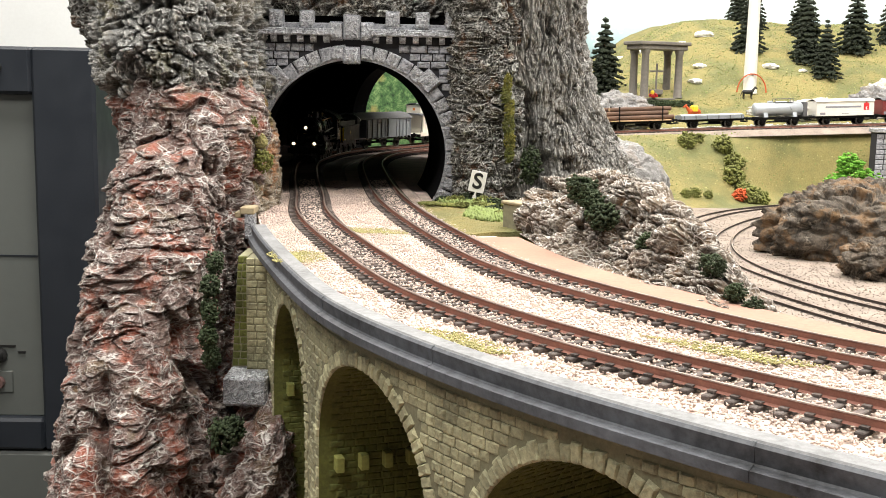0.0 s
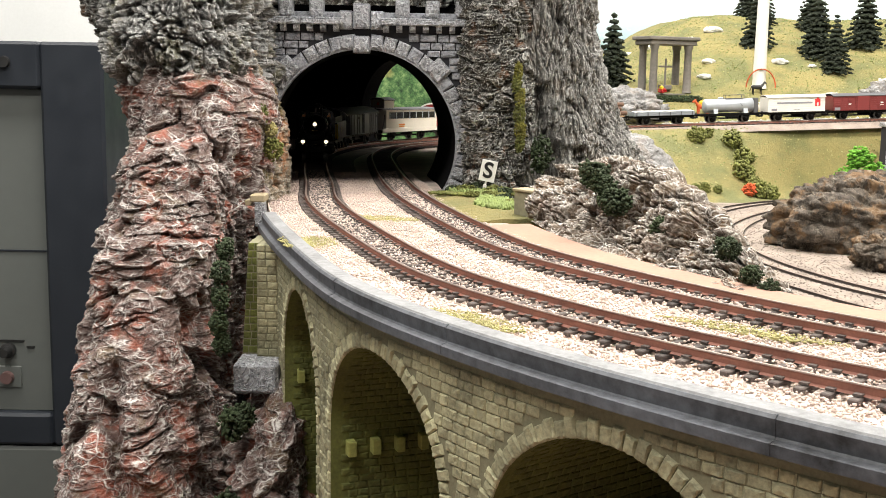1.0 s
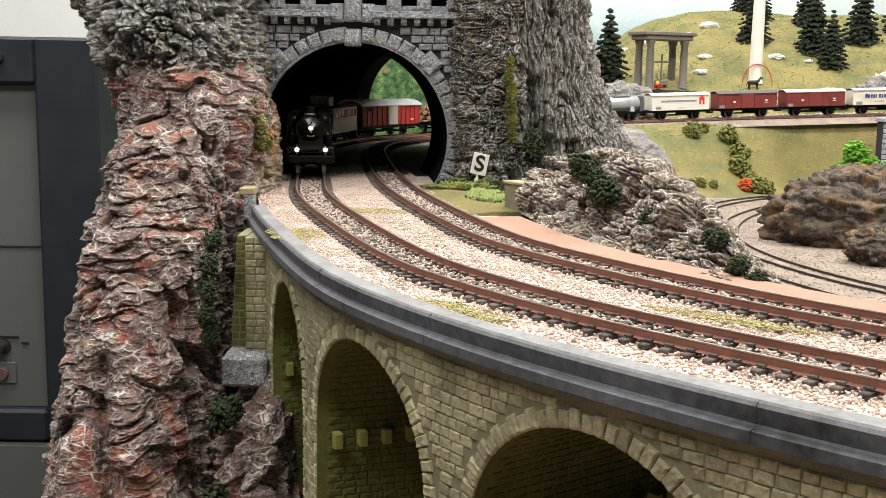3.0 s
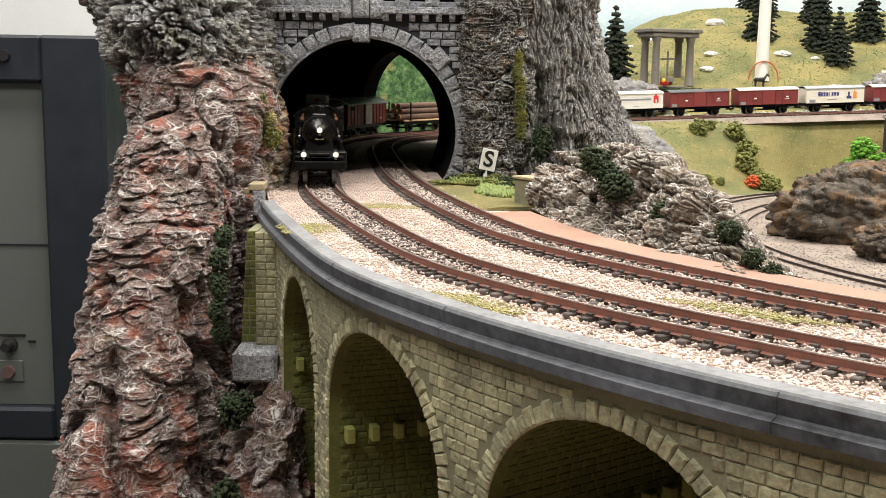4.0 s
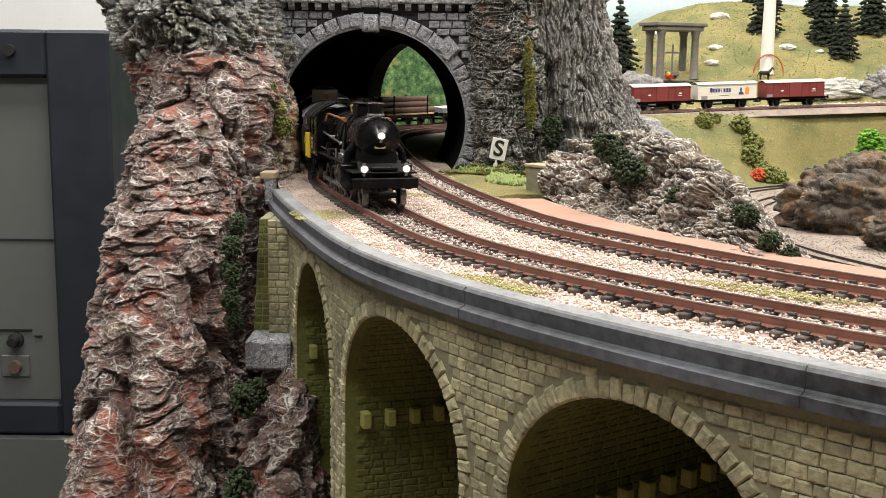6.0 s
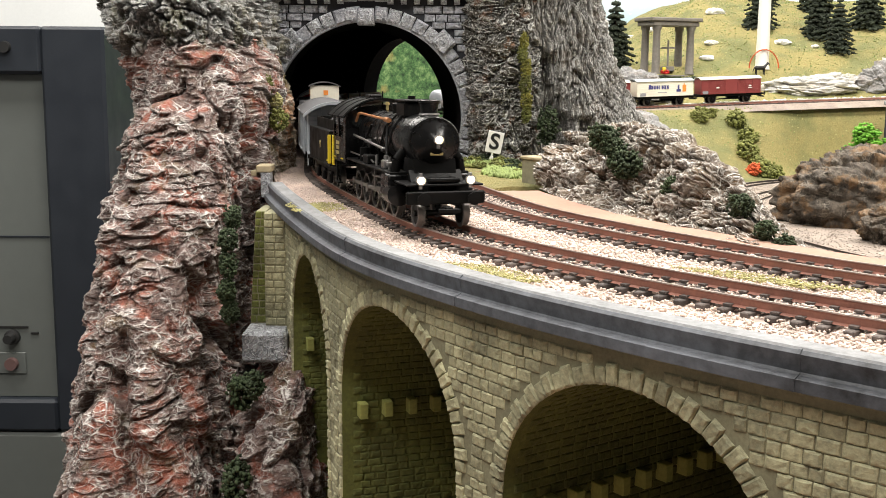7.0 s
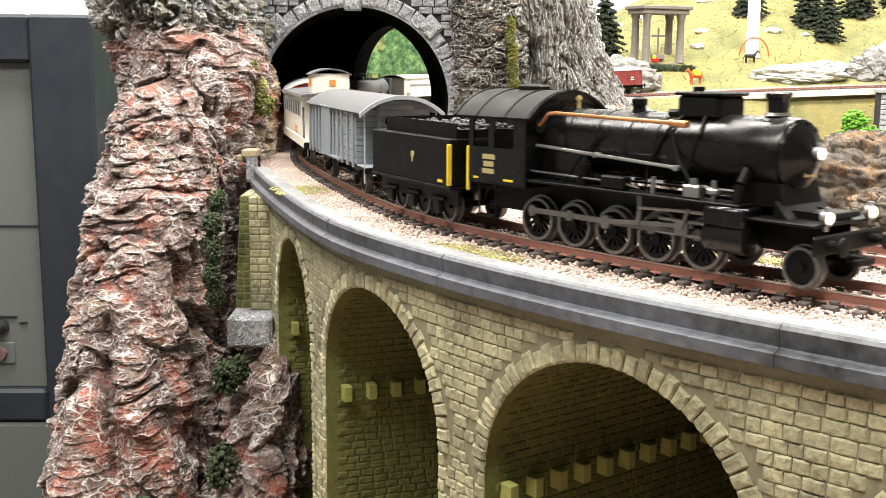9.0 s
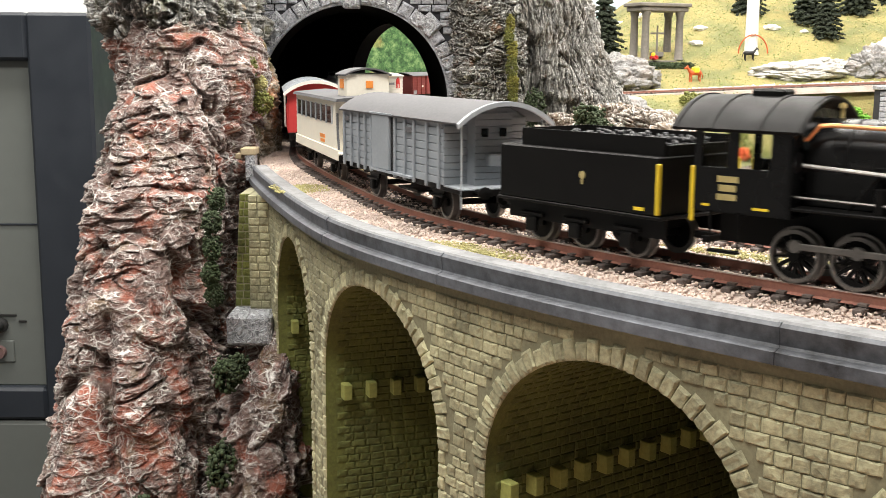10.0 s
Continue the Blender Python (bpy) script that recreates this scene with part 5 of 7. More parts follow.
def loco():
    t = thing("steam_locomotive", "black steam locomotive with copper pipe and lit headlamps on the rails", "locomotive")
    zc = .0338
    part("boiler", Geo().lathe((-.046, 0, zc), (.059, 0, zc), ((0, .0104), (.72, .0104), (.721, .0108), (.985, .0108), (1, .0103)), 36), "black", t, smooth=True)
    for x in (-.030, -.014, .002, .016):
        part("boiler_band", Geo().lathe((x, 0, zc), (x + .0007, 0, zc), ((0, .01055), (1, .01055)), 36), "black_matt", t)
    g = Geo().lathe((.0585, 0, zc), (.0668, 0, zc), ((0, .0098), (.18, .0096), (.22, .0088), (1, .0024)), 36)
    g.rod((.0665, 0, zc), (.0685, 0, zc), .0008, 8)
    d = part("smokebox_door", g, "black", t, "cone-shaped black smokebox door", smooth=True)
    for k in range(14):
        a = 2 * math.pi * k / 14
        part("door_clamp", Geo().box(-.0006, .0006, -.0004, .0004, -.0008, .0008, 0, 0, Matrix.Translation((.0599, .0092 * math.cos(a), zc + .0092 * math.sin(a))) @ Matrix.Rotation(-a + math.pi / 2, 4, "X")), "black_matt", d)
    part("chimney", Geo().lathe((.0485, 0, .0435), (.0485, 0, .0512), ((0, .0052), (.12, .0039), (.3, .0034), (.78, .0038), (.8, .0043), (.95, .0045), (1, .0040)), 20), "black", t, smooth=True)
    part("chimney_ring", Geo().lathe((.0485, 0, .0448), (.0485, 0, .0457), ((0, .0044), (1, .0040)), 20), "steel", t, "bright metal ring at the chimney foot")
    g = Geo().box(.0200, .0340, -.0060, .0060, .0425, .0503, .0014).box(.0194, .0346, -.0063, .0063, .0497, .0508, .0004).rod((.0230, 0, .0505), (.0230, 0, .0522), .0016, 10).box(.0150, .0200, -.0045, .0045, .0425, .0455, .0008)
    part("sandbox", g, "black_matt", t, "boxy black sand dome")
    part("steam_dome", Geo().lathe((-.0035, 0, .043), (-.0035, 0, .0485), ((0, .0026), (.5, .0022), (.55, .0027), (.9, .0027), (1, .0015)), 14), "black_matt", t, smooth=True)
    part("safety_valve", Geo().rod((-.039, .002, .043), (-.039, .002, .0482), .0007, 8).lathe((-.039, .002, .0468), (-.039, .002, .0478), ((0, .0012), (1, .0012)), 10), "gold", t, "small brass valve")
    # firebox
    part("firebox", Geo().box(-.046, -.018, -.0098, .0098, .020, .036, .0015), "black", t)
    # cab
    cab = Geo()
    cab.box(-.0705, -.0452, -.0166, -.0158, .0185, .0305).box(-.0705, -.0452, .0158, .0166, .0185, .0305)
    for sy in (-1, 1):
        for x0, x1 in ((-.0705, -.0685), (-.0615, -.0590), (-.0505, -.0452)):
            cab.box(x0, x1, min(sy * .0158, sy * .0166), max(sy * .0158, sy * .0166), .0305, .0405)
        cab.box(-.0705, -.0452, min(sy * .0158, sy * .0166), max(sy * .0158, sy * .0166), .0400, .0425)
    cab.prism([(-.0166, .0185), (.0166, .0185), (.0166, .0425), (.010, .0455), (0, .0468), (-.010, .0455), (-.0166, .0425)], "x", -.0459, -.0451)
    cab.box(-.0705, -.0452, -.0160, .0160, .0180, .0190)
    c = part("cab", cab, "black", t)
    for sy in (-1, 1):
        for x0, x1 in ((-.0685, -.0615), (-.0590, -.0505)):
            part("cab_window", Geo().box(x0, x1, sy * .0161 - .0001, sy * .0161 + .0001, .0305, .0400), "clear_glass", c, "clear cab window pane")
        part("spectacle", Geo().lathe((-.0450, sy * .0112, .0385), (-.0445, sy * .0112, .0385), ((0, .0024), (1, .0024)), 14), "dark_glass", c, "round cab front window")
        part("number_plate", Geo().box(-.0640, -.0585, min(sy * .0166, sy * .0168), max(sy * .0166, sy * .0168), .0265, .0282).box(-.0635, -.0590, min(sy * .0166, sy * .0168), max(sy * .0166, sy * .0168), .0240, .0258).box(-.0640, -.0588, min(sy * .0166, sy * .0168), max(sy * .0166, sy * .0168), .0216, .0233), "gold", c, "small pale lettering bars")
        part("grab_rail", Geo().box(-.0712, -.0702, min(sy * .0160, sy * .0172), max(sy * .0160, sy * .0172), .0150, .0305, .0003), "yellow", c, "yellow upright cab handrail")
        part("yellow_mark", Geo().box(-.0680, -.0660, min(sy * .0166, sy * .0168), max(sy * .0166, sy * .0168), .0196, .0203).box(-.0545, -.0505, min(sy * .0166, sy * .0168), max(sy * .0166, sy * .0168), .0196, .0203), "yellow", c, "small yellow marks")
    part("cab_roof", Geo().prism(arc_roof(.0362, .0088, .0410, 18), "x", -.0765, -.0405), "black_matt", t, "arched matt black cab roof", smooth=True)
    for x in (-.0755, -.0660, -.0535, -.0420):
        part("roof_rib", Geo().prism(arc_roof(.0366, .0090, .0411, 18, .0009), "x", x - .0005, x + .0005), "black_matt", t, smooth=True)
    part("roof_vent", Geo().box(-.063, -.054, -.003, .003, .0488, .0515, .0006), "black_matt", t)
    # running boards, frames, cylinders
    for sy in (-1, 1):
        part("running_board", Geo().box(-.046, .050, min(sy * .0088, sy * .0162), max(sy * .0088, sy * .0162), .0203, .0211, .0002), "black_matt", t)
        g = Geo().lathe((.0375, sy * .0128, .0118), (.0535, sy * .0128, .0118), ((0, .0036), (.05, .0048), (.95, .0048), (1, .0036)), 18).box(.038, .053, sy * .0128 - .0045, sy * .0128 + .0045, .0145, .0203, .0008)
        part("cylinder", g, "black", t, smooth=True)
        part("crosshead_guide", Geo().box(.022, .0385, sy * .0132 - .0007, sy * .0132 + .0007, .0138, .0146).box(.022, .0385, sy * .0132 - .0007, sy * .0132 + .0007, .0098, .0105).box(.0275, .0315, sy * .0132 - .0012, sy * .0132 + .0012, .0100, .0143, .0003), "grey_steel", t, "steel crosshead and guide bars")
        g = Geo().pipe([(-.0450, sy * .0118, .0388), (-.0425, sy * .0118, .0388), (-.0385, sy * .0114, .0425), (-.0350, sy * .0110, .0428), (.0250, sy * .0110, .0418)], .00062, 8).rod((.0225, sy * .0110, .0418), (.028, sy * .0110, .0417), .0011, 10)
        part("copper_pipe", g, "copper", t, "bright copper steam pipe along the boiler", smooth=True)
        g = Geo().pipe([(-.0430, sy * .0128, .0322), (.0270, sy * .0128, .0292)], .00055, 8).rod((-.010, sy * .0108, .0308), (-.010, sy * .0136, .0308), .0009, 8).rod((.0265, sy * .0115, .0292), (.0265, sy * .0136, .0292), .0009, 8)
        part("handrail", g, "steel", t, "bright steel handrail", smooth=True)
        part("pipework", Geo().pipe([(.022, sy * .0100, .039), (.026, sy * .0116, .031), (.034, sy * .0135, .0225), (.036, sy * .0135, .0203)], .0005, 6).pipe([(-.008, sy * .0108, .0385), (-.020, sy * .0122, .0285), (-.026, sy * .0135, .0215)], .0005, 6), "black_matt", t)
        part("air_pump", Geo().rod((-.016, sy * .0125, .0211), (-.016, sy * .0125, .0275), .0023, 12).box(-.004, .008, min(sy * .0118, sy * .0156), max(sy * .0118, sy * .0156), .0211, .0252, .0005), "black_matt", t)
        part("valve_fitting", Geo().rod((.039, sy * .0138, .0203), (.039, sy * .0138, .0268), .0006, 8).box(.0375, .0405, sy * .0138 - .0012, sy * .0138 + .0012, .0228, .0246, .0004).rod((.020, sy * .0140, .0211), (.020, sy * .0140, .0262), .0006, 8), "steel", t, "small bright steel fittings")
        part("step", Geo().box(-.066, -.058, min(sy * .0150, sy * .0172), max(sy * .0150, sy * .0172), .0070, .0077).box(-.066, -.0655, sy * .0160 - .0003, sy * .0160 + .0003, .0070, .0185).box(-.0585, -.058, sy * .0160 - .0003, sy * .0160 + .0003, .0070, .0185), "black_matt", t)
        part("frame_plate", Geo().box(-.068, .078, min(sy * .0052, sy * .0060), max(sy * .0052, sy * .0060), .0085, .0200), "black_matt", t)
        part("brake_hanger", Geo().box(-.0285, -.0275, min(sy * .0086, sy * .0096), max(sy * .0086, sy * .0096), .004, .012).box(-.0110, -.0100, min(sy * .0086, sy * .0096), max(sy * .0086, sy * .0096), .004, .012).box(.0070, .0080, min(sy * .0086, sy * .0096), max(sy * .0086, sy * .0096), .004, .012), "black_matt", t)
        part("steam_pipe", Geo().pipe([(.047, sy * .0100, .0300), (.047, sy * .0128, .0262), (.0465, sy * .0136, .0205)], .0019, 10), "black_matt", t, smooth=True)
        part("reverser_rod", Geo().pipe([(-.044, sy * .0140, .0238), (.006, sy * .0140, .0232), (.014, sy * .0140, .0222)], .0004, 6), "grey_steel", t)
        part("expansion_link", Geo().prism([(.0125, .0120), (.0145, .0110), (.0155, .0160), (.0150, .0205), (.0128, .0200), (.0135, .0160)], "y", min(sy * .0128, sy * .0138), max(sy * .0128, sy * .0138)), "grey_steel", t, "dark steel valve gear link")
        part("radius_rod", Geo().pipe([(.0140, sy * .0142, .0165), (.0300, sy * .0142, .0172), (.0400, sy * .0138, .0172)], .0005, 6).pipe([(.0300, sy * .0146, .0120), (.0320, sy * .0146, .0180)], .0005, 6), "grey_steel", t, "thin steel valve rods")
        part("mechanical_oiler", Geo().box(.0300, .0350, min(sy * .0118, sy * .0150), max(sy * .0118, sy * .0150), .0211, .0250, .0005).rod((.0325, sy * .0134, .0250), (.0325, sy * .0134, .0268), .0010, 8), "steel", t, "bright metal oil pump")
        part("sand_pipe", Geo().pipe([(.030, sy * .0062, .0440), (.031, sy * .0100, .0390), (.029, sy * .0116, .0300), (.0285, sy * .0120, .0212)], .00045, 6).pipe([(.023, sy * .0062, .0440), (.020, sy * .0102, .0385), (.0155, sy * .0118, .0290), (.0150, sy * .0122, .0212)], .00045, 6), "black_matt", t)
    part("smokebox_saddle", Geo().prism([(.040, .0205), (.062, .0205), (.060, .0270), (.042, .0270)], "y", -.0085, .0085), "black_matt", t)
    g = Geo().box(.050, .082, -.0150, .0150, .0172, .0180, .0002).box(.0815, .0835, -.0155, .0155, .0100, .0152, .0005).prism([(.060, .0180), (.066, .0180), (.060, .0225)], "y", -.0105, .0105).box(.068, .079, -.0058, .0058, .0180, .0200, .0006)
    part("front_platform", g, "black_matt", t)
    part("beam_rail", Geo().rod((.0805, -.006, .0195), (.0805, .006, .0195), .0009, 8), "black_matt", t)
    part("plate_bar", Geo().box(.0640, .0646, -.0026, .0026, .0286, .0306, .0002), "gold", t, "small number bar on the smokebox")
    buffers(t, .0835, 1, .0125)
    coupler(t, .0825, 1)
    for y, z, x in ((-.0098, .0196, .0832), (.0098, .0196, .0832), (0, .0352, .0690)):
        lamp(t, x, y, z)
    # the boiler and cab were laid out long: draw both ends in, and lower it
    for o in t.children_recursive:
        for q in o.data.vertices:
            if q.co.x < .018:
                q.co.x = q.co.x + .0197 if q.co.x < -.0445 else .018 + (q.co.x - .018) * .70
            elif q.co.x > .045:
                q.co.x = .045 + (q.co.x - .045) * .62
            q.co.y, q.co.z = q.co.y * .95, q.co.z * .885
    axles = (-.0265, -.0115, .0035, .0185, .0335)
    for x in axles:
        wheelset(t, x, .0065, 13, "driving_wheelset")
    wheelset(t, .062, .0050, 0, "leading_wheelset")
    r = .0065 * .43
    for sy in (-1, 1):
        g = Geo().box(-.0265, .0335, -.0004, .0004, -.0008, .0008, .0002)
        for x in axles:
            g.rod((x, -.0005, 0), (x, .0005, 0), .0016, 12)
        c = part("coupling_rod", g, "grey_steel", t, "grey steel coupling rod")
        SWING.append((c, r, (0, sy * .0112, .0065)))
        g = Geo().box(.0035, .0330, -.0004, .0004, -.0007, .0007, .0002, 0, Matrix.Rotation(-.07, 4, "Y")).rod((.0035, -.0006, 0), (.0035, .0006, 0), .0019, 12)
        c = part("connecting_rod", g, "grey_steel", t, "grey steel connecting rod")
        SWING.append((c, r, (0, sy * .0124, .0065)))
    return t


def tender():
    t = thing("tender", "black locomotive tender with coal and yellow handrails", "tender")
    part("tank", Geo().box(-.0375, .0350, -.0163, .0163, .0145, .0318, .0004), "black_matt", t)
    g = Geo()
    for sy in (-1, 1):
        g.box(-.0300, .0340, min(sy * .0128, sy * .0134), max(sy * .0128, sy * .0134), .0315, .0372)
    g.box(-.0300, -.0294, -.0134, .0134, .0315, .0372)
    part("coal_rail", g, "black_matt", t)
    rng = np.random.RandomState(3)
    n = 420
    p = np.stack([rng.uniform(-.022, .033, n), rng.uniform(-.0122, .0122, n), rng.uniform(.0325, .0362, n)], 1)
    part("coal", scatter_mesh("coal", p, rng.uniform(.0009, .0017, n), "coal", 4), None, t, "heap of glinting black coal")
    part("deck_plate", Geo().box(-.0385, .0365, -.0165, .0165, .0135, .0145, .0002).box(.0330, .0345, -.0125, .0125, .0318, .0350), "black_matt", t)
    for sy in (-1, 1):
        part("grab_rail", Geo().box(.0345, .0355, min(sy * .0155, sy * .0172), max(sy * .0155, sy * .0172), .0150, .0300, .0003), "yellow", t, "yellow upright tender handrail")
        part("badge", Geo().lathe((.003, sy * .0163, .0243), (.003, sy * .0166, .0243), ((0, .0013), (1, .0013)), 10).box(.0026, .0034, min(sy * .0163, sy * .0166), max(sy * .0163, sy * .0166), .0215, .0235), "gold", t, "small brass badge")
        part("yellow_mark", Geo().box(.0255, .0295, min(sy * .0163, sy * .0165), max(sy * .0163, sy * .0165), .0158, .0168), "yellow", t, "small yellow mark")
        part("frame_plate", Geo().box(-.0365, .0350, min(sy * .0122, sy * .0130), max(sy * .0122, sy * .0130), .0075, .0136), "black_matt", t)
        for x in (-.024, -.003, .020):
            part("axle_box", Geo().box(x - .0026, x + .0026, min(sy * .0128, sy * .0146), max(sy * .0128, sy * .0146), .0035, .0085, .0005).box(x - .0055, x + .0055, min(sy * .0128, sy * .0142), max(sy * .0128, sy * .0142), .0085, .0100, .0003), "black_matt", t)
    buffers(t, -.0380, -1)
    coupler(t, -.0375, -1)
    coupler(t, .0350, 1)
    for o in t.children_recursive:
        for q in o.data.vertices:
            q.co.x, q.co.z = q.co.x * .83, q.co.z * .885
    for x in (-.020, -.0025, .0166):
        wheelset(t, x, .0056)
    return t


def underframe(t, length, base, tone="black_matt"):
    h = length / 2
    for sy in (-1, 1):
        part("sole_bar", Geo().box(-h, h, min(sy * .0118, sy * .0128), max(sy * .0118, sy * .0128), .0098, .0132, .0003), tone, t)
        for x in (-base / 2, base / 2):
            g = Geo().prism([(x - .0058, .0098), (x - .0014, .0040), (x + .0014, .0040), (x + .0058, .0098)], "y", min(sy * .0112, sy * .0120), max(sy * .0112, sy * .0120)).box(x - .0017, x + .0017, min(sy * .0115, sy * .0136), max(sy * .0115, sy * .0136), .0036, .0072, .0004).box(x - .0065, x + .0065, min(sy * .0118, sy * .0132), max(sy * .0118, sy * .0132), .0073, .0083, .0003)
            part("axle_guard", g, "black_matt", t)
    for s in (-1, 1):
        part("buffer_beam", Geo().box(min(s * h, s * (h - .0018)), max(s * h, s * (h - .0018)), -.0150, .0150, .0098, .0136, .0003), tone, t)
        buffers(t, s * h, s)
        coupler(t, s * h, s)
        wheelset(t, s * base / 2, .0056)
    part("brake_gear", Geo().rod((-base / 3, 0, .0055), (base / 3, 0, .0055), .0007, 6).box(-.010, .010, -.0105, .0105, .0062, .0070).rod((-.014, .006, .0078), (.004, .006, .0078), .0024, 10), "black_matt", t)


def boards(t, x0, x1, y, z0, z1, mat, pitch=.0062, width=.0014, proud=.0007):
    """Upright battens on a wagon side."""
    side = 1 if y > 0 else -1
    n = max(2, int(round((x1 - x0) / pitch)))
    for k in range(n + 1):
        x = x0 + (x1 - x0) * k / n
        part("batten", Geo().box(x - width / 2, x + width / 2, min(y, y + side * proud), max(y, y + side * proud), z0, z1, .0001), mat, t)


def planks(g, x0, x1, y, z0, z1, n):
    """A side of n horizontal planks with grooves."""
    side = 1 if y > 0 else -1
    h = (z1 - z0) / n
    for k in range(n):
        g.box(x0, x1, min(y - side * .0008, y), max(y - side * .0008, y), z0 + k * h + .00012, z0 + (k + 1) * h - .00012, .00018)
    return g


def ribbed_roof(t, x0, x1, width, rise, z, mat, ribs=0, label=""):
    r = part("roof", Geo().prism(arc_roof(width, rise, z, 14), "x", x0, x1), mat, t, label, smooth=True)
    for k in range(ribs):
        x = x0 + (x1 - x0) * (k + .5) / ribs
        part("roof_rib", Geo().prism(arc_roof(width * 1.004, rise, z + .00025, 14, .0008), "x", x - .0004, x + .0004), mat, r)


def grey_van():
    t = thing("goods_van", "grey two-axle goods van with end platform and arched roof", "goods van")
    L = .122
    underframe(t, L, .066)
    g = Geo().box(-.060, .0450, -.0148, .0148, .0134, .0360)
    for sy in (-1, 1):
        planks(g, -.0605, .0455, sy * .0156, .0134, .0362, 8)
    for x, s in ((-.0605, -1), (.0455, 1)):
        for k in range(9):
            g.box(min(x, x + s * .0006), max(x, x + s * .0006), -.0155, .0155, .0136 + k * .0026, .0160 + k * .0026, .00015)
    part("body", g, "grey_van", t)
    for sy in (-1, 1):
        for x in (-.0590, -.0500, -.0410, -.0330, -.0255, .0010, .0110, .0200, .0320, .0430):
            part("batten", Geo().box(x - .0008, x + .0008, sy * .0156 - (.0 if sy > 0 else .0009), sy * .0156 + (.0009 if sy > 0 else 0), .0120, .0362, .0002), "grey_van", t)
        d = part("door", Geo().box(-.0225, -.0035, min(sy * .0158, sy * .0170), max(sy * .0158, sy * .0170), .0140, .0356, .0003), "grey_van", t, "smooth grey sliding door")
        part("door_rail", Geo().box(-.0240, .0200, min(sy * .0156, sy * .0174), max(sy * .0156, sy * .0174), .0132, .0140).box(-.0240, .0010, min(sy * .0156, sy * .0174), max(sy * .0156, sy * .0174), .0355, .0362), "grey_van", t)
        # solid black strip, the slot's shade put into its colour
        part("door_gap_shade", Geo().box(-.0035, -.0012, min(sy * .0150, sy * .0158), max(sy * .0150, sy * .0158), .0142, .0356), "sign_black", t, "black strip for the shade in the slot beside the door")
        part("vent_hatch", Geo().box(.0125, .0185, min(sy * .0156, sy * .0164), max(sy * .0156, sy * .0164), .0300, .0322, .0002).box(-.0570, -.0520, min(sy * .0156, sy * .0164), max(sy * .0156, sy * .0164), .0310, .0330, .0002), "roof_grey", t)
        part("corner_post", Geo().rod((.0595, sy * .0148, .0060), (.0595, sy * .0148, .0365), .00035, 8), "silver", t, "thin pale corner post")
    g = Geo().prism([(-.0154, .0355), (.0154, .0355), (.0150, .0372), (.010, .0398), (.005, .0414), (0, .0418), (-.005, .0414), (-.010, .0398), (-.0150, .0372)], "x", .0440, .0454)
    part("gable", g, "grey_van", t)
    g = Geo().box(.0450, .0520, -.0068, .0068, .0134, .0404)
    for k in range(11):
        g.box(.0518, .0526, -.0069, .0069, .0136 + k * .0023, .0157 + k * .0023, .00015)
    c = part("brake_cabin", g, "grey_van", t, "narrow boarded brake cabin")
    for y in (-.0034, .0034):
        part("cabin_window", Geo().box(.0524, .0530, y - .0012, y + .0012, .0305, .0334), "dark_glass", c, "small dark square window")
    part("lamp_shelf", Geo().box(.0522, .0560, -.0030, .0030, .0205, .0245, .0006), "grey_van", c)
    part("platform", Geo().box(.0450, .0610, -.0150, .0150, .0128, .0136, .0002), "grey_van", t)
    ribbed_roof(t, -.0625, .0625, .0346, .0070, .0358, "roof_grey", 0, "smooth grey arched roof")
    part("roof_rim", Geo().prism(arc_roof(.0352, .0074, .0356, 14, .0016), "x", .0615, .0632), "silver", t, "pale roof rim")
    for o in t.children_recursive:
        if not o.name.startswith("wheelset"):
            for q in o.data.vertices:
                q.co.x, q.co.y, q.co.z = q.co.x * .90, q.co.y * .96, q.co.z * (.92 if q.co.z > .012 else 1)
    return t


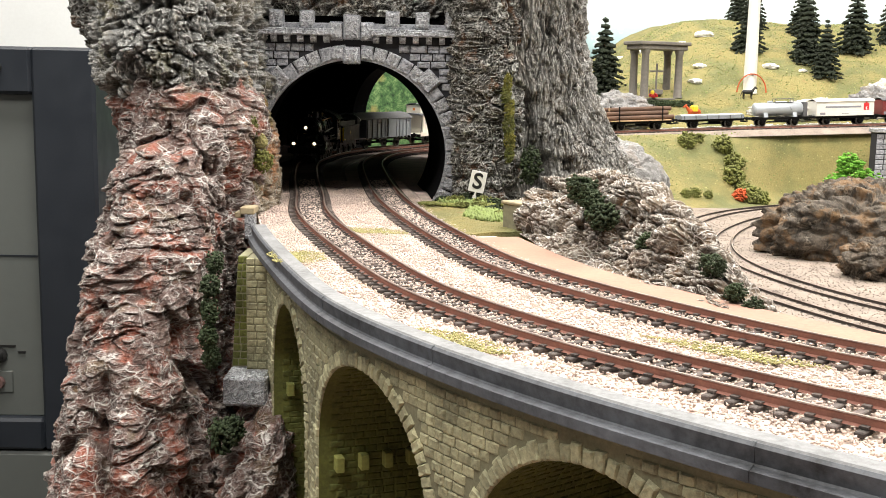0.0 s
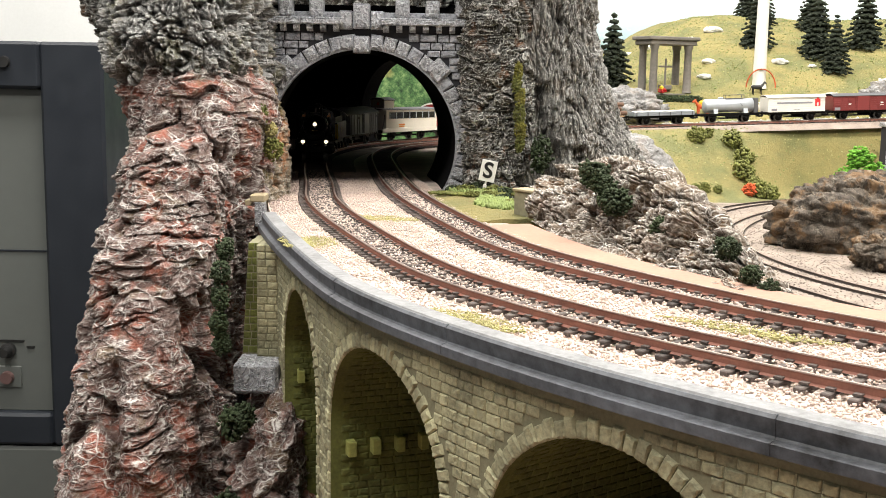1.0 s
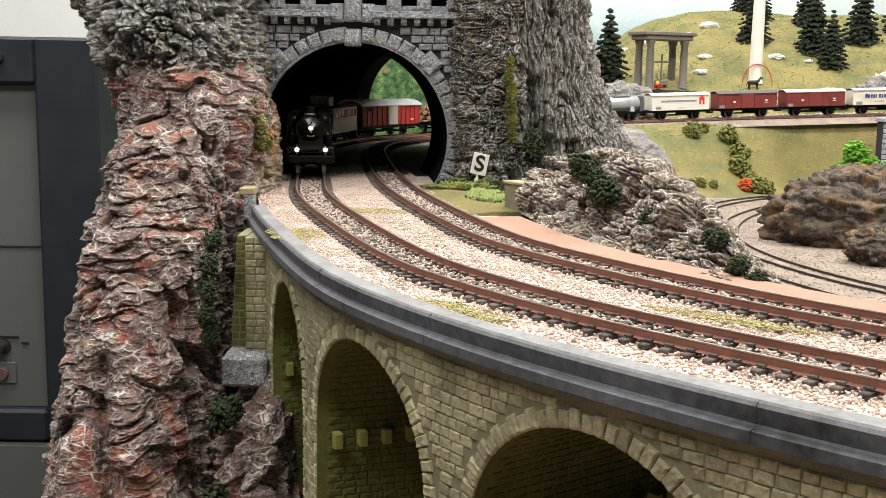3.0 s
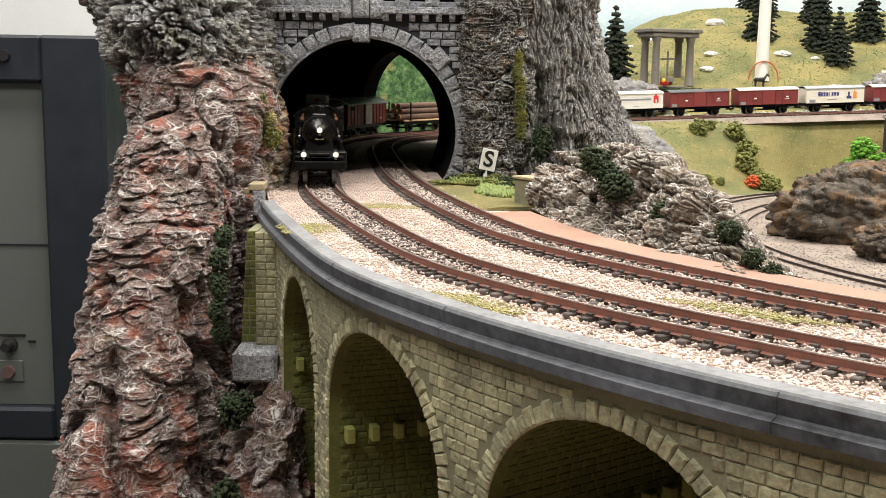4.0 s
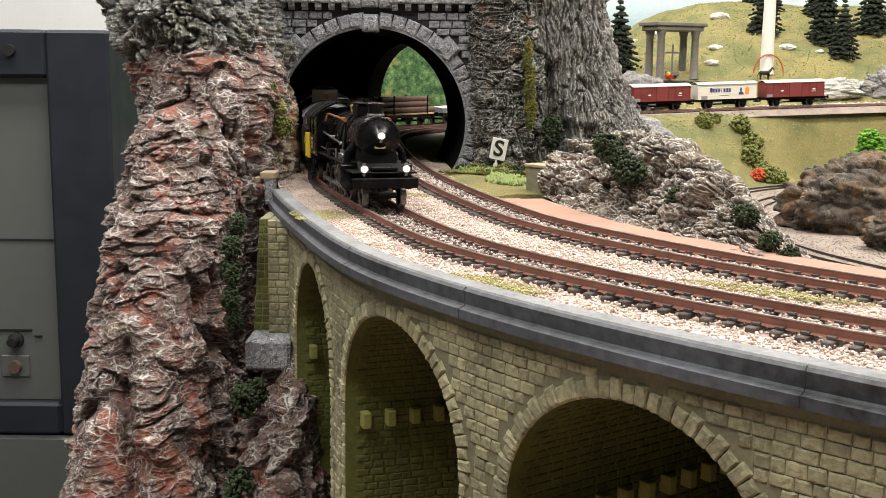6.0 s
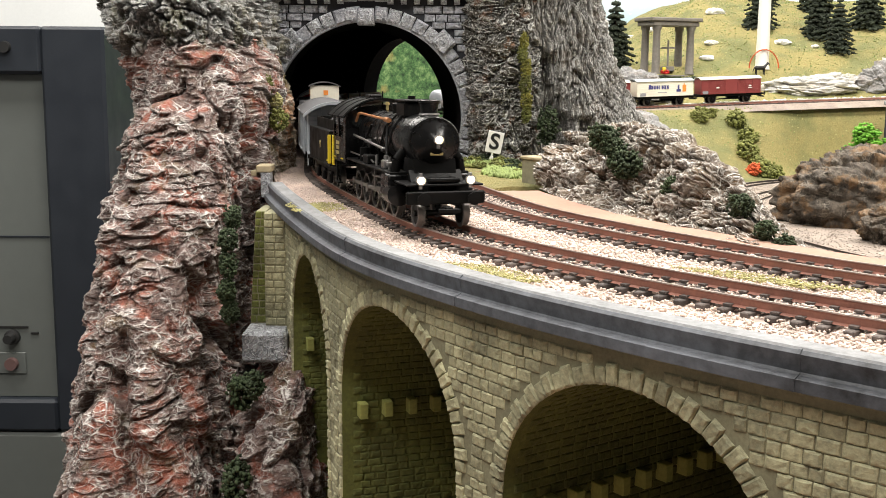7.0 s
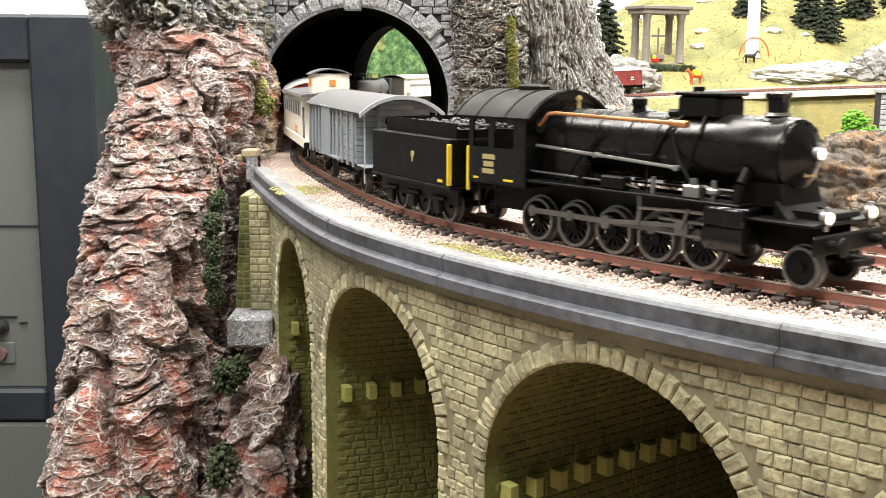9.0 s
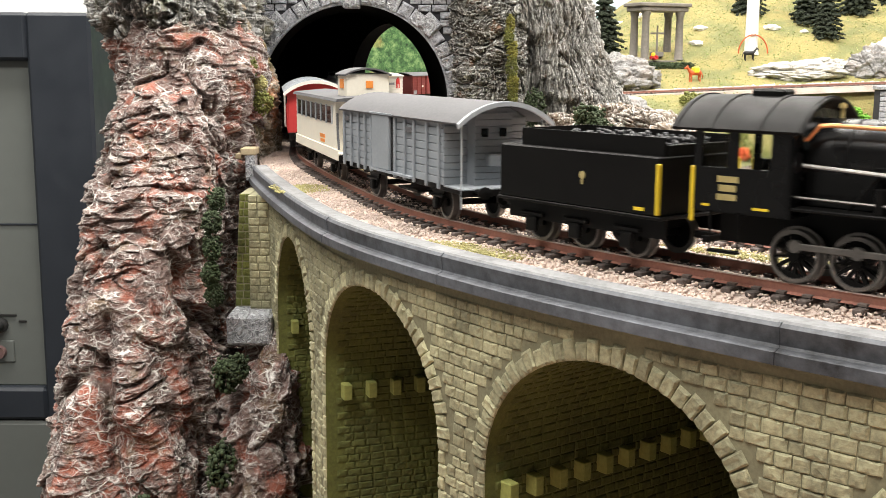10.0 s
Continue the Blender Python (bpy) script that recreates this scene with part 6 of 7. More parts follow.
def cream_van():
    t = thing("goods_van", "cream guard's van with side windows and roof lookout", "goods van")
    L = .112
    underframe(t, L, .060)
    g = Geo().box(-.055, .0480, -.0150, .0150, .0130, .0352, .0002)
    part("body", g, "cream", t)
    for sy in (-1, 1):
        part("valance", Geo().box(-.055, .0550, min(sy * .0148, sy * .0156), max(sy * .0148, sy * .0156), .0105, .0150, .0002), "cream", t)
        w = part("window_band", Geo().box(-.0500, .0420, min(sy * .0150, sy * .0153), max(sy * .0150, sy * .0153), .0255, .0325), "dark_glass", t, "long dark side window")
        for x in np.linspace(-.050, .042, 8):
            part("window_post", Geo().box(x - .0007, x + .0007, min(sy * .0150, sy * .0156), max(sy * .0150, sy * .0156), .0250, .0330), "silver", w)
        part("print", Geo().box(.012, .024, min(sy * .0150, sy * .0152), max(sy * .0150, sy * .0152), .0180, .0196).box(.013, .023, min(sy * .0150, sy * .0152), max(sy * .0150, sy * .0152), .0160, .0174), "orange_print", t, "small orange-red printed bars")
        part("step_board", Geo().box(-.052, -.044, min(sy * .0145, sy * .0165), max(sy * .0145, sy * .0165), .0085, .0092), "black_matt", t)
        part("handrail", Geo().pipe([(.0505, sy * .0146, .0300), (.0520, sy * .0148, .0230), (.0545, sy * .0148, .0150)], .0005, 6), "roof_grey", t)
    part("platform", Geo().box(.0480, .0560, -.0150, .0150, .0128, .0138, .0002), "cream", t)
    part("roof", Geo().prism([(-.0166, .0350), (.0166, .0350), (.0158, .0362), (0, .0376), (-.0158, .0362)], "x", -.0565, .0570), "roof_grey", t, "flat dark grey roof")
    g = Geo().box(.0250, .0440, -.0092, .0092, .0365, .0462)
    c = part("lookout", g, "cream", t, "cream roof lookout with a curved lid")
    part("lookout_roof", Geo().prism(arc_roof(.0206, .0028, .0460, 10), "x", .0238, .0452), "roof_grey", c)
    part("lookout_window", Geo().box(.0438, .0443, -.0008, .0022, .0402, .0432).box(.0310, .0380, -.0096, -.0090, .0400, .0440), "orange_print", c, "small lit orange-framed window")
    return t


def red_van(label, white_door):
    t = thing("goods_van", label, "goods van")
    underframe(t, .123, .066)
    g = Geo().box(-.0600, .0600, -.0148, .0148, .0132, .0352)
    part("body", g, "red_bright", t)
    for sy in (-1, 1):
        boards(t, -.0590, .0590, sy * .0148, .0134, .0352, "red_bright", .0098)
        part("door", Geo().box(-.0100, .0100, min(sy * .0156, sy * .0166), max(sy * .0156, sy * .0166), .0136, .0350, .0003), "white" if white_door else "red_bright", t, "pale silver-white sliding door")
        part("vent_hatch", Geo().box(.0400, .0500, min(sy * .0150, sy * .0160), max(sy * .0150, sy * .0160), .0285, .0325, .0002), "dark_glass", t)
        part("print", Geo().box(-.0450, -.0380, min(sy * .0156, sy * .0159), max(sy * .0156, sy * .0159), .0180, .0192), "white", t, "small white lettering bar")
    part("end_arch", Geo().prism([(-.0148, .0352), (.0148, .0352), (.010, .0392), (0, .0406), (-.010, .0392)], "x", .0590, .0602), "red_bright", t)
    ribbed_roof(t, -.0625, .0625, .0346, .0064, .0348, "silver", 9, "pale grey ribbed arched roof")
    part("end_rim", Geo().prism(arc_roof(.0352, .0068, .0346, 14, .0018), "x", .0612, .0632), "white", t, "white roof rim")
    return t


def log_wagon(label, seed):
    t = thing("log_wagon", label, "log wagon", group="log wagons")
    underframe(t, .096, .058)
    part("floor_planks", Geo().box(-.048, .048, -.0150, .0150, .0130, .0146, .0003), "wood_end", t)
    for sy in (-1, 1):
        for x in (-.034, .034):
            part("stake", Geo().box(x - .0009, x + .0009, min(sy * .0142, sy * .0154), max(sy * .0142, sy * .0154), .0125, .0345, .0002), "black_matt", t)
    rng = np.random.RandomState(seed)
    for k, (y, z) in enumerate(((-.0098, .0180), (-.0032, .0181), (.0034, .0180), (.0099, .0181), (-.0068, .0242), (.0, .0243), (.0067, .0242), (-.0034, .0300), (.0034, .0301))):
        r = rng.uniform(.0030, .0034)
        a, b = -.050 + rng.uniform(-.004, .006), .050 + rng.uniform(-.008, .004)
        g = Geo().lathe((a, y, z), (b, y + rng.uniform(-.0005, .0005), z), ((0, r), (.3, r * 1.02), (.6, r * .95), (1, r * .92)), 10, 0, False)
        lg = part("log", g, "wood", t, "brown bark-covered log", smooth=True)
        part("cut_end", Geo().lathe((a - .0002, y, z), (a + .001, y, z), ((0, r * .97), (1, r * .97)), 10).lathe((b - .001, y, z), (b + .0002, y, z), ((0, r * .9), (1, r * .9)), 10), "wood_end", lg)
    return t


def flat_wagon():
    t = thing("flat_wagon", "grey low-sided wagon with a pale load", "flat wagon")
    underframe(t, .094, .052)
    g = Geo()
    for sy in (-1, 1):
        planks(g, -.047, .047, sy * .0156, .0132, .0186, 2)
    for x in (-.047, .046):
        g.box(x, x + .001, -.0150, .0150, .0132, .0186)
    g.box(-.047, .047, -.0150, .0150, .0130, .0138)
    part("sides", g, "grey_van", t)
    for sy in (-1, 1):
        for x in np.linspace(-.043, .043, 6):
            part("strap", Geo().box(x - .0006, x + .0006, min(sy * .0156, sy * .0162), max(sy * .0156, sy * .0162), .0130, .0186), "roof_grey", t)
    nu, nv = 40, 16
    x, y = np.meshgrid(np.linspace(-.0458, .0458, nu), np.linspace(-.0146, .0146, nv), indexing="ij")
    z = .0188 + .0012 * np.cos(y / .0146 * 1.4) + .0006 * fbm(np.stack([x.ravel() * 150, y.ravel() * 150, 0 * x.ravel()], 1), 3).reshape(x.shape)
    part("load", grid_mesh("load", np.stack([x, y, z], -1).reshape(-1, 3), nu, nv, "sand"), None, t, "pale sand load")
    return t


def tank_wagon():
    t = thing("tank_wagon", "silver-grey tank wagon with a railed walkway", "tank wagon")
    underframe(t, .088, .050)
    part("tank", Geo().lathe((-.040, 0, .0245), (.036, 0, .0245), ((0, .005), (.015, .0085), (.04, .0098), (.96, .0098), (.985, .0085), (1, .005)), 24), "silver", t, "silver-grey tank barrel", smooth=True)
    for x in (-.025, .020):
        part("saddle", Geo().prism([(-.0110, .0132), (.0110, .0132), (.0090, .0200), (-.0090, .0200)], "x", x - .003, x + .003), "silver", t)
    part("walkway", Geo().box(-.024, .004, -.005, .005, .0342, .0348).pipe([(-.024, -.005, .0345), (-.024, -.005, .0395), (.004, -.005, .0395), (.004, -.005, .0345)], .0004, 6).pipe([(-.024, .005, .0345), (-.024, .005, .0395), (.004, .005, .0395), (.004, .005, .0345)], .0004, 6), "roof_grey", t)
    part("brake_cabin", Geo().box(-.0440, -.0375, -.0100, .0100, .0132, .0345, .0006), "roof_grey", t, "grey upright end cabin")
    part("dome", Geo().lathe((.010, 0, .033), (.010, 0, .0368), ((0, .0040), (.8, .0040), (1, .003)), 14), "silver", t, smooth=True)
    return t


def box_wagon(name, label, mat, roof, L=.092, emblem=None, roof_label="", bat=True):
    t = thing(name, label, "box wagon")
    underframe(t, L, L * .56)
    h = L / 2 - .0015
    g = Geo().box(-h, h, -.0146, .0146, .0132, .0348)
    part("body", g, mat, t)
    for sy in (-1, 1):
        for k in range(7):
            part("plank", planks(Geo(), -h, h, sy * .0154, .0132 + k * .0216 / 7, .0132 + (k + 1) * .0216 / 7, 1), mat, t)
    if bat:
        for sy in (-1, 1):
            for x in np.linspace(-h + .001, h - .001, 9):
                part("batten", Geo().box(x - .0006, x + .0006, min(sy * .0154, sy * .0161), max(sy * .0154, sy * .0161), .0132, .0348), mat, t)
            part("door", Geo().box(-.009, .009, min(sy * .0156, sy * .0165), max(sy * .0156, sy * .0165), .0136, .0344, .0003), mat, t)
            part("print", Geo().box(-.030, -.026, min(sy * .0161, sy * .0163), max(sy * .0161, sy * .0163), .0230, .0250).box(-.031, -.025, min(sy * .0161, sy * .0163), max(sy * .0161, sy * .0163), .0205, .0213).box(.018, .022, min(sy * .0161, sy * .0163), max(sy * .0161, sy * .0163), .0215, .0235), "white", t, "small white lettering bars")
            part("grey_plate", Geo().box(h - .010, h - .002, min(sy * .0161, sy * .0164), max(sy * .0161, sy * .0164), .0138, .0180), "grey_print", t)
    part("roof", Geo().prism(arc_roof(.0334, .0036, .0346, 10), "x", -h - .001, h + .001), roof, t, roof_label, smooth=True)
    for sy in (-1, 1):
        a, b = min(sy * .0154, sy * .0157), max(sy * .0154, sy * .0157)
        if emblem == "red":
            g = Geo().box(-.036, -.028, a, b, .0210, .0310).box(-.0335, -.0305, a, b, .0310, .0330)
            part("emblem", g, "red", t, "red tower emblem")
            part("emblem", Geo().box(-.0330, -.0310, min(a, sy * .0159), max(b, sy * .0159), .0215, .0260), "white", t)
            part("print", Geo().box(-.024, .030, a, b, .0250, .0275).box(-.005, .005, a, b, .0160, .0166), "grey_print", t, "grey lettering bar")
            part("dark_plate", Geo().box(.030, .038, a, b, .0150, .0185), "grey_print", t)
        if emblem == "blue":
            g = Geo()
            for k, w in enumerate((.0036, .003, .003, .003, .0012, .003, .003, .003)):
                g.box(.026 - k * .0040 - w, .026 - k * .0040, a, b, .0235, .0285 if k else .0298)
            part("print", g, "blue_print", t, "row of dark blue printed bars")
            part("emblem", Geo().box(-.024, -.017, a, b, .0190, .0225).box(-.0215, -.0190, a, b, .0225, .0290), "blue_print", t, "blue and orange printed figures as plain shapes")
            part("emblem", Geo().box(-.032, -.0265, a, b, .0190, .0280).box(-.0300, -.0280, a, b, .0280, .0305), "orange_print", t)
            part("print", Geo().box(-.002, .012, a, b, .0180, .0190), "grey_print", t)
            part("dark_plate", Geo().box(.030, .039, a, b, .0140, .0185), "grey_print", t)
    return t


TRAIN = [(loco(), .062, .060), (tender(), .150, .036)]
behind = .189
for build, pitch, base in (
    (grey_van, .124, .066), (cream_van, .126, .060), (lambda: red_van("bright red goods van with a white sliding door", True), .156, .066),
    (lambda: log_wagon("flat wagon loaded with brown logs behind the red van", 5), .130, .058), (lambda: log_wagon("second flat wagon loaded with brown logs", 9), .121, .058),
    (flat_wagon, .105, .052), (tank_wagon, .0995, .05), (lambda: box_wagon("refrigerator_wagon", "white refrigerator wagon with red tower emblem", "white", "cream", .090, "red", bat=False), .10, .05),
    (lambda: box_wagon("box_wagon", "oxide-red boarded box wagon behind the white one", "red_van", "roof_grey"), .1035, .052), (lambda: box_wagon("box_wagon", "oxide-red boarded box wagon with a pale roof", "red_van", "cream"), .1035, .052),
    (lambda: box_wagon("refrigerator_wagon", "cream refrigerator wagon with blue and orange print", "cream", "silver", .090, "blue", bat=False), .10, .05),
    (lambda: box_wagon("box_wagon", "oxide-red boarded box wagon at the end of the train", "red_van", "cream"), .1035, .052)):
    TRAIN.append((build(), behind + pitch / 2, base))
    behind += pitch

S_FRONT = s_near(-.0655, .6135, NEAR) - .4140


def front_s(t):
    """Where the leading wheel stands on the outer track at t seconds."""
    return S_FRONT + float(np.interp(t, (0, 1, 2, 2.6, 4.5, 6.5, 7.5, 9.0, 10.0), (.035, .125, .212, .262, .4180, .5920, .684, .806, .890)))


def on_track(s, base):
    a, b = NEAR.at(s - base / 2)[0], NEAR.at(s + base / 2)[0]
    c, d = (a + b) / 2, b - a
    yaw, pitch = math.degrees(math.atan2(d[1], d[0])), math.degrees(math.atan2(d[2], math.hypot(d[0], d[1])))
    return pose(*c, 0, -pitch, yaw)

# ---- small things on the layout ----
def clump(name, label, mat, x, y, z, rx, ry, rz, n, size, seed, kind="", category="bush", up=1.0):
    """A bush of many small clumps with an uneven outline."""
    rng = np.random.RandomState(seed)
    d = rng.normal(size=(n, 3))
    d /= np.linalg.norm(d, axis=1)[:, None]
    k = rng.uniform(.35, 1, (n, 1)) ** .6 * (1 + .35 * fbm(d * 1.7 + seed, 2)[:, None])
    p = d * k * np.array((rx, ry, rz)) + np.array((x, y, z + rz * .7))
    me = scatter_mesh(name, p, rng.uniform(.55, 1.2, n) * size, mat, seed, up)
    return tagged(new(name, me), label, category, "", kind)


def flock(label, mat, pts, size, seed, name="moss_flock", category="moss", up=.5):
    rng = np.random.RandomState(seed)
    pts = np.asarray(pts, float)
    return tagged(new(name, scatter_mesh(name, pts, rng.uniform(.6, 1.2, len(pts)) * size, mat, seed, up)), label, category, "", "stuff")


def patch(x, y, lx, ly, yaw, n, seed, z=-.0040):
    rng = np.random.RandomState(seed)
    a, r = rng.uniform(0, 2 * math.pi, n), rng.uniform(0, 1, n) ** .6
    u, v = lx * r * np.cos(a), ly * r * np.sin(a)
    u = u * (1 + .4 * vnoise(np.stack([a * 1.2, 0 * a, 0 * a + seed], 1)))
    c, s = math.cos(yaw), math.sin(yaw)
    return np.stack([x + u * c - v * s, y + u * s + v * c, z + rng.uniform(0, .0007, n)], 1)


def on_deck():
    for k, (x, y, lx, ly, yaw) in enumerate(((-.031, .571, .017, .010, -.3), (-.061, .487, .013, .013, -1.2), (.011, .327, .024, .0065, -.86), (.092, .318, .026, .0062, -.72))):
        flock("yellow-green moss flock on the ballast", "moss_yellow", patch(x, y, lx, ly, yaw, 900, 60 + k), .00055, 60 + k)
    flock("yellow-green moss flock beside the tunnel mouth", "moss_yellow", patch(-.058, .475, .010, .012, -1.2, 500, 71), .0006, 71)
    rng = np.random.RandomState(2)
    p = np.vstack([patch(.031, .640, .012, .030, .15, 1800, 81, -.005), patch(.024, .695, .016, .012, 0, 900, 82, -.004)])
    p[:, 2] += rng.uniform(0, .0035, len(p))
    flock("fresh green grass tuft at the foot of the mountain", "grass_tuft", p, .0011, 83, "grass_tuft", "grass", 1.9)
    flock("dark green grass under the sign", "leaf_olive", patch(.022, .690, .024, .016, 0, 900, 84, -.003) + np.array((0, 0, .001)), .0015, 84, "grass_tuft", "grass", .8)
    for k, (x, y, r, mat) in enumerate(((.006, .700, .006, "leaf_dark"), (.014, .694, .007, "leaf_olive"), (.022, .700, .008, "leaf_dark"), (.031, .692, .007, "leaf_olive"), (.038, .690, .006, "leaf_dark"), (.028, .672, .006, "leaf_olive"), (.036, .660, .005, "leaf_dark"), (.018, .676, .005, "leaf_olive"), (.040, .640, .004, "leaf_olive"))):
        clump("grass_tuft", "green flock tuft at the rock's foot", mat, x, y, -.0028, r, r * .8, r * .5, 260, r * .13, 500 + k, category="grass")
    # sign board with its letter
    t = thing("signal_sign", "white S sign board on a thin post in the grass", "sign", pose(.0245, .6960, -.005, 0, 11, -6) @ Matrix.Scale(1.1, 4))
    part("post", Geo().rod((0, 0, 0), (0, 0, .010), .0006, 8).box(-.0011, .0011, -.0009, -.0003, .0058, .0076), "sign_white", t)
    part("board", Geo().box(-.0046, .0046, -.0006, .0004, .0095, .0220, .0002), "sign_white", t, "white enamel board")
    part("board_rim", Geo().box(-.0049, .0049, -.0003, .0005, .0092, .0223, .0002), "sign_black", t)
    curve = bpy.data.curves.new("letter", "FONT")
    curve.body, curve.size, curve.align_x, curve.align_y, curve.extrude, curve.offset = "S", .0125, "CENTER", "CENTER", .0001, .0003
    curve.materials.append(M["sign_black"])
    letter = new("letter", curve)
    letter.parent, letter.matrix_basis = t, pose(0, -.00075, .0158, 90, 0, 0)
    # concrete box beside the inner track
    t = thing("concrete_box", "mossy concrete cable box with a flat lid", "cable box", pose(.0480, .584, -.006, 0, 0, -56))
    part("body", Geo().box(-.0115, .0115, -.0044, .0044, 0, .0158, .0004), "box_stone", t)
    part("lid", Geo().box(-.0124, .0124, -.0052, .0052, .0158, .0175, .0004), "fence_wood", t, "straw-coloured flat lid")
    # end pillar of the viaduct
    t = thing("end_pillar", "square stone pillar with a straw-coloured cap and pale plinth", "pillar")
    part("shaft", Geo().box(-.0908, -.0798, .527, .545, -.069, -.0124, .0005), "via_joint", t)
    side = [(-.0990, -.069), (-.0908, -.069), (-.0908, -.0124), (-.0955, -.0124)]
    part("pilaster", Geo().prism(side, "y", .532, .560), "via_joint", t)
    rng = np.random.RandomState(6)
    k = 0
    for z in np.arange(-.0675, -.0140, .0037):
        x = -.0908
        while x < -.0815:
            w = min(rng.uniform(.0034, .0058), -.0798 - x)
            set_block("stone", "via_stone", k, t, x + w / 2, .5272, z + .0018, w * .94, .0006, .0034)
            x += w
            k += 1
        wide = float(np.interp(z, (-.069, -.0124), (.0080, .0045)))
        split = rng.uniform(.3, .7)
        for a, b in ((0, split), (split, 1)):
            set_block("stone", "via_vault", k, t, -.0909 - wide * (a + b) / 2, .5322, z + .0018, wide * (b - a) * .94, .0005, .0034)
            k += 1
    part("cap", Geo().box(-.1050, -.0970, .590, .604, .0014, .0052, .0005).box(-.1085, -.1050, .594, .602, -.0010, .0020, .0004), "fence_wood", t, "straw-coloured cap block")
    part("cap_foot", Geo().box(-.1025, -.0975, .590, .600, -.0122, .0014, .0005), "portal_pale", t)
    part("plinth", Geo().box(-.1000, -.0785, .512, .55, -.083, -.068, .0015), "portal_pale", t, "pale blue-grey rough plinth")


on_deck()


def greenery():
    for k, (x, y, z, r) in enumerate(((-.1035, .515, -.012, .0055), (-.1045, .508, -.022, .006), (-.1040, .505, -.033, .006), (-.1045, .503, -.045, .006), (-.1035, .504, -.055, .0055), (-.099, .502, -.092, .008), (-.097, .478, -.128, .010), (-.128, .452, -.142, .010), (-.090, .49, -.086, .006))):
        clump("ivy_bush", "dark green ivy bush on the red rock", "leaf_dark", x, y, z - r, r * .75, r, r * 1.1, 330, r * .16, 200 + k)
    for k, (x, y, z, r, mat) in enumerate(((-.105, .622, .050, .006, "leaf_olive"), (-.098, .628, .030, .007, "leaf_olive"), (-.100, .63, .040, .005, "moss_yellow"), (-.122, .70, .098, .008, "leaf_olive"))):
        clump("moss_cushion", "yellow-green moss cushion on the rock", mat, x, y, z - r, r * .8, r * .6, r, 320, r * .14, 230 + k)
    for k, (x, y, z, r) in enumerate(((.070, .508, .026, .0075), (.078, .496, .015, .0075), (.074, .503, .021, .006), (.1096, .418, .006, .0055), (.112, .393, .000, .0042), (.117, .386, -.004, .004), (.092, .458, .008, .0055))):
        clump("ivy_bush", "dark green bush growing on the pale outcrop", "leaf_dark", x, y, z - r * .6, r, r, r * .9, 380, r * .15, 250 + k)
    for k, (x, y, z, r, mat) in enumerate(((.062, .705, .020, .010, "leaf_dark"), (.0455, .708, .066, .005, "leaf_olive"), (.0475, .706, .056, .0055, "moss_strip"), (.047, .705, .046, .006, "leaf_olive"), (.0485, .704, .036, .0055, "moss_strip"), (.048, .703, .028, .005, "leaf_olive"), (.046, .708, .074, .0045, "moss_strip"))):
        clump("moss_cushion", "moss cushion on the bark mountain", mat, x, y, z - r * .7, r * .7, r * .6, r * 1.3, 320, r * .13, 270 + k)
    # bank bushes and the meadow
    def bank(x, y):
        return float(hill_height(np.array([x]), np.array([y]))[0])
    spots = ((.352, 1.545, .016, "leaf_olive"), (.372, 1.56, .010, "leaf_olive"), (.405, 1.552, .018, "leaf_olive"), (.418, 1.535, .018, "leaf_olive"), (.412, 1.515, .020, "leaf_olive"), (.425, 1.505, .017, "leaf_olive"), (.432, 1.495, .020, "leaf_olive"), (.415, 1.49, .013, "leaf_red"), (.445, 1.492, .016, "leaf_olive"), (.345, 1.45, .010, "leaf_olive"), (.33, 1.44, .009, "leaf_olive"), (.365, 1.46, .008, "leaf_olive"), (.585, 1.575, .016, "leaf_olive"), (.598, 1.575, .012, "leaf_orange"), (.592, 1.55, .013, "leaf_red"), (.600, 1.535, .012, "leaf_red"))
    for k, (x, y, r, mat) in enumerate(spots):
        clump("bush", {"leaf_olive": "olive-green flock bush on the grassy bank", "leaf_red": "red autumn bush on the grassy bank", "leaf_orange": "orange autumn bush on the grassy bank"}[mat], mat, x, y, bank(x, y) - r * .2, r * .8, r * .7, r * .8, 300, r * .15, 300 + k)
    for k, x in enumerate(np.linspace(.305, .405, 11)):
        clump("hedge_bush", "low dark green hedge before the temple", "leaf_dark", x, 1.782, bank(x, 1.782) - .003, .010, .008, .007, 130, .0019, 330 + k)
    clump("bush", "orange autumn bush beside the back track", "leaf_orange", .287, 1.70, bank(.287, 1.70), .011, .010, .008, 200, .002, 351)
    # the bright little tree by the boulder
    x, y = .478, 1.25
    t = thing("leafy_tree", "bright green leafy little tree behind the boulder", "tree", pose(x, y, -.083) @ Matrix.Scale(1.15, 4))
    part("trunk", Geo().lathe((0, 0, 0), (0, 0, .035), ((0, .003), (.5, .0022), (1, .0015)), 8).rod((0, 0, .02), (.012, .003, .036), .0011, 6).rod((0, 0, .018), (-.012, -.002, .034), .0011, 6), "trunk", t)
    rng = np.random.RandomState(8)
    pts = []
    for cx, cz, r in ((0, .052, .016), (-.014, .040, .015), (.015, .042, .015), (.024, .030, .011), (-.024, .028, .012), (.002, .034, .016), (-.006, .064, .010)):
        d = rng.normal(size=(210, 3))
        d /= np.linalg.norm(d, axis=1)[:, None]
        pts.append(d * r * rng.uniform(.5, 1.1, (210, 1)) + np.array((cx, 0, cz)))
    pts = np.vstack(pts)
    part("crown", scatter_mesh("crown", pts, rng.uniform(.0016, .0032, len(pts)), "leaf_light", 9), None, t, "bright green crumbly foliage")


greenery()


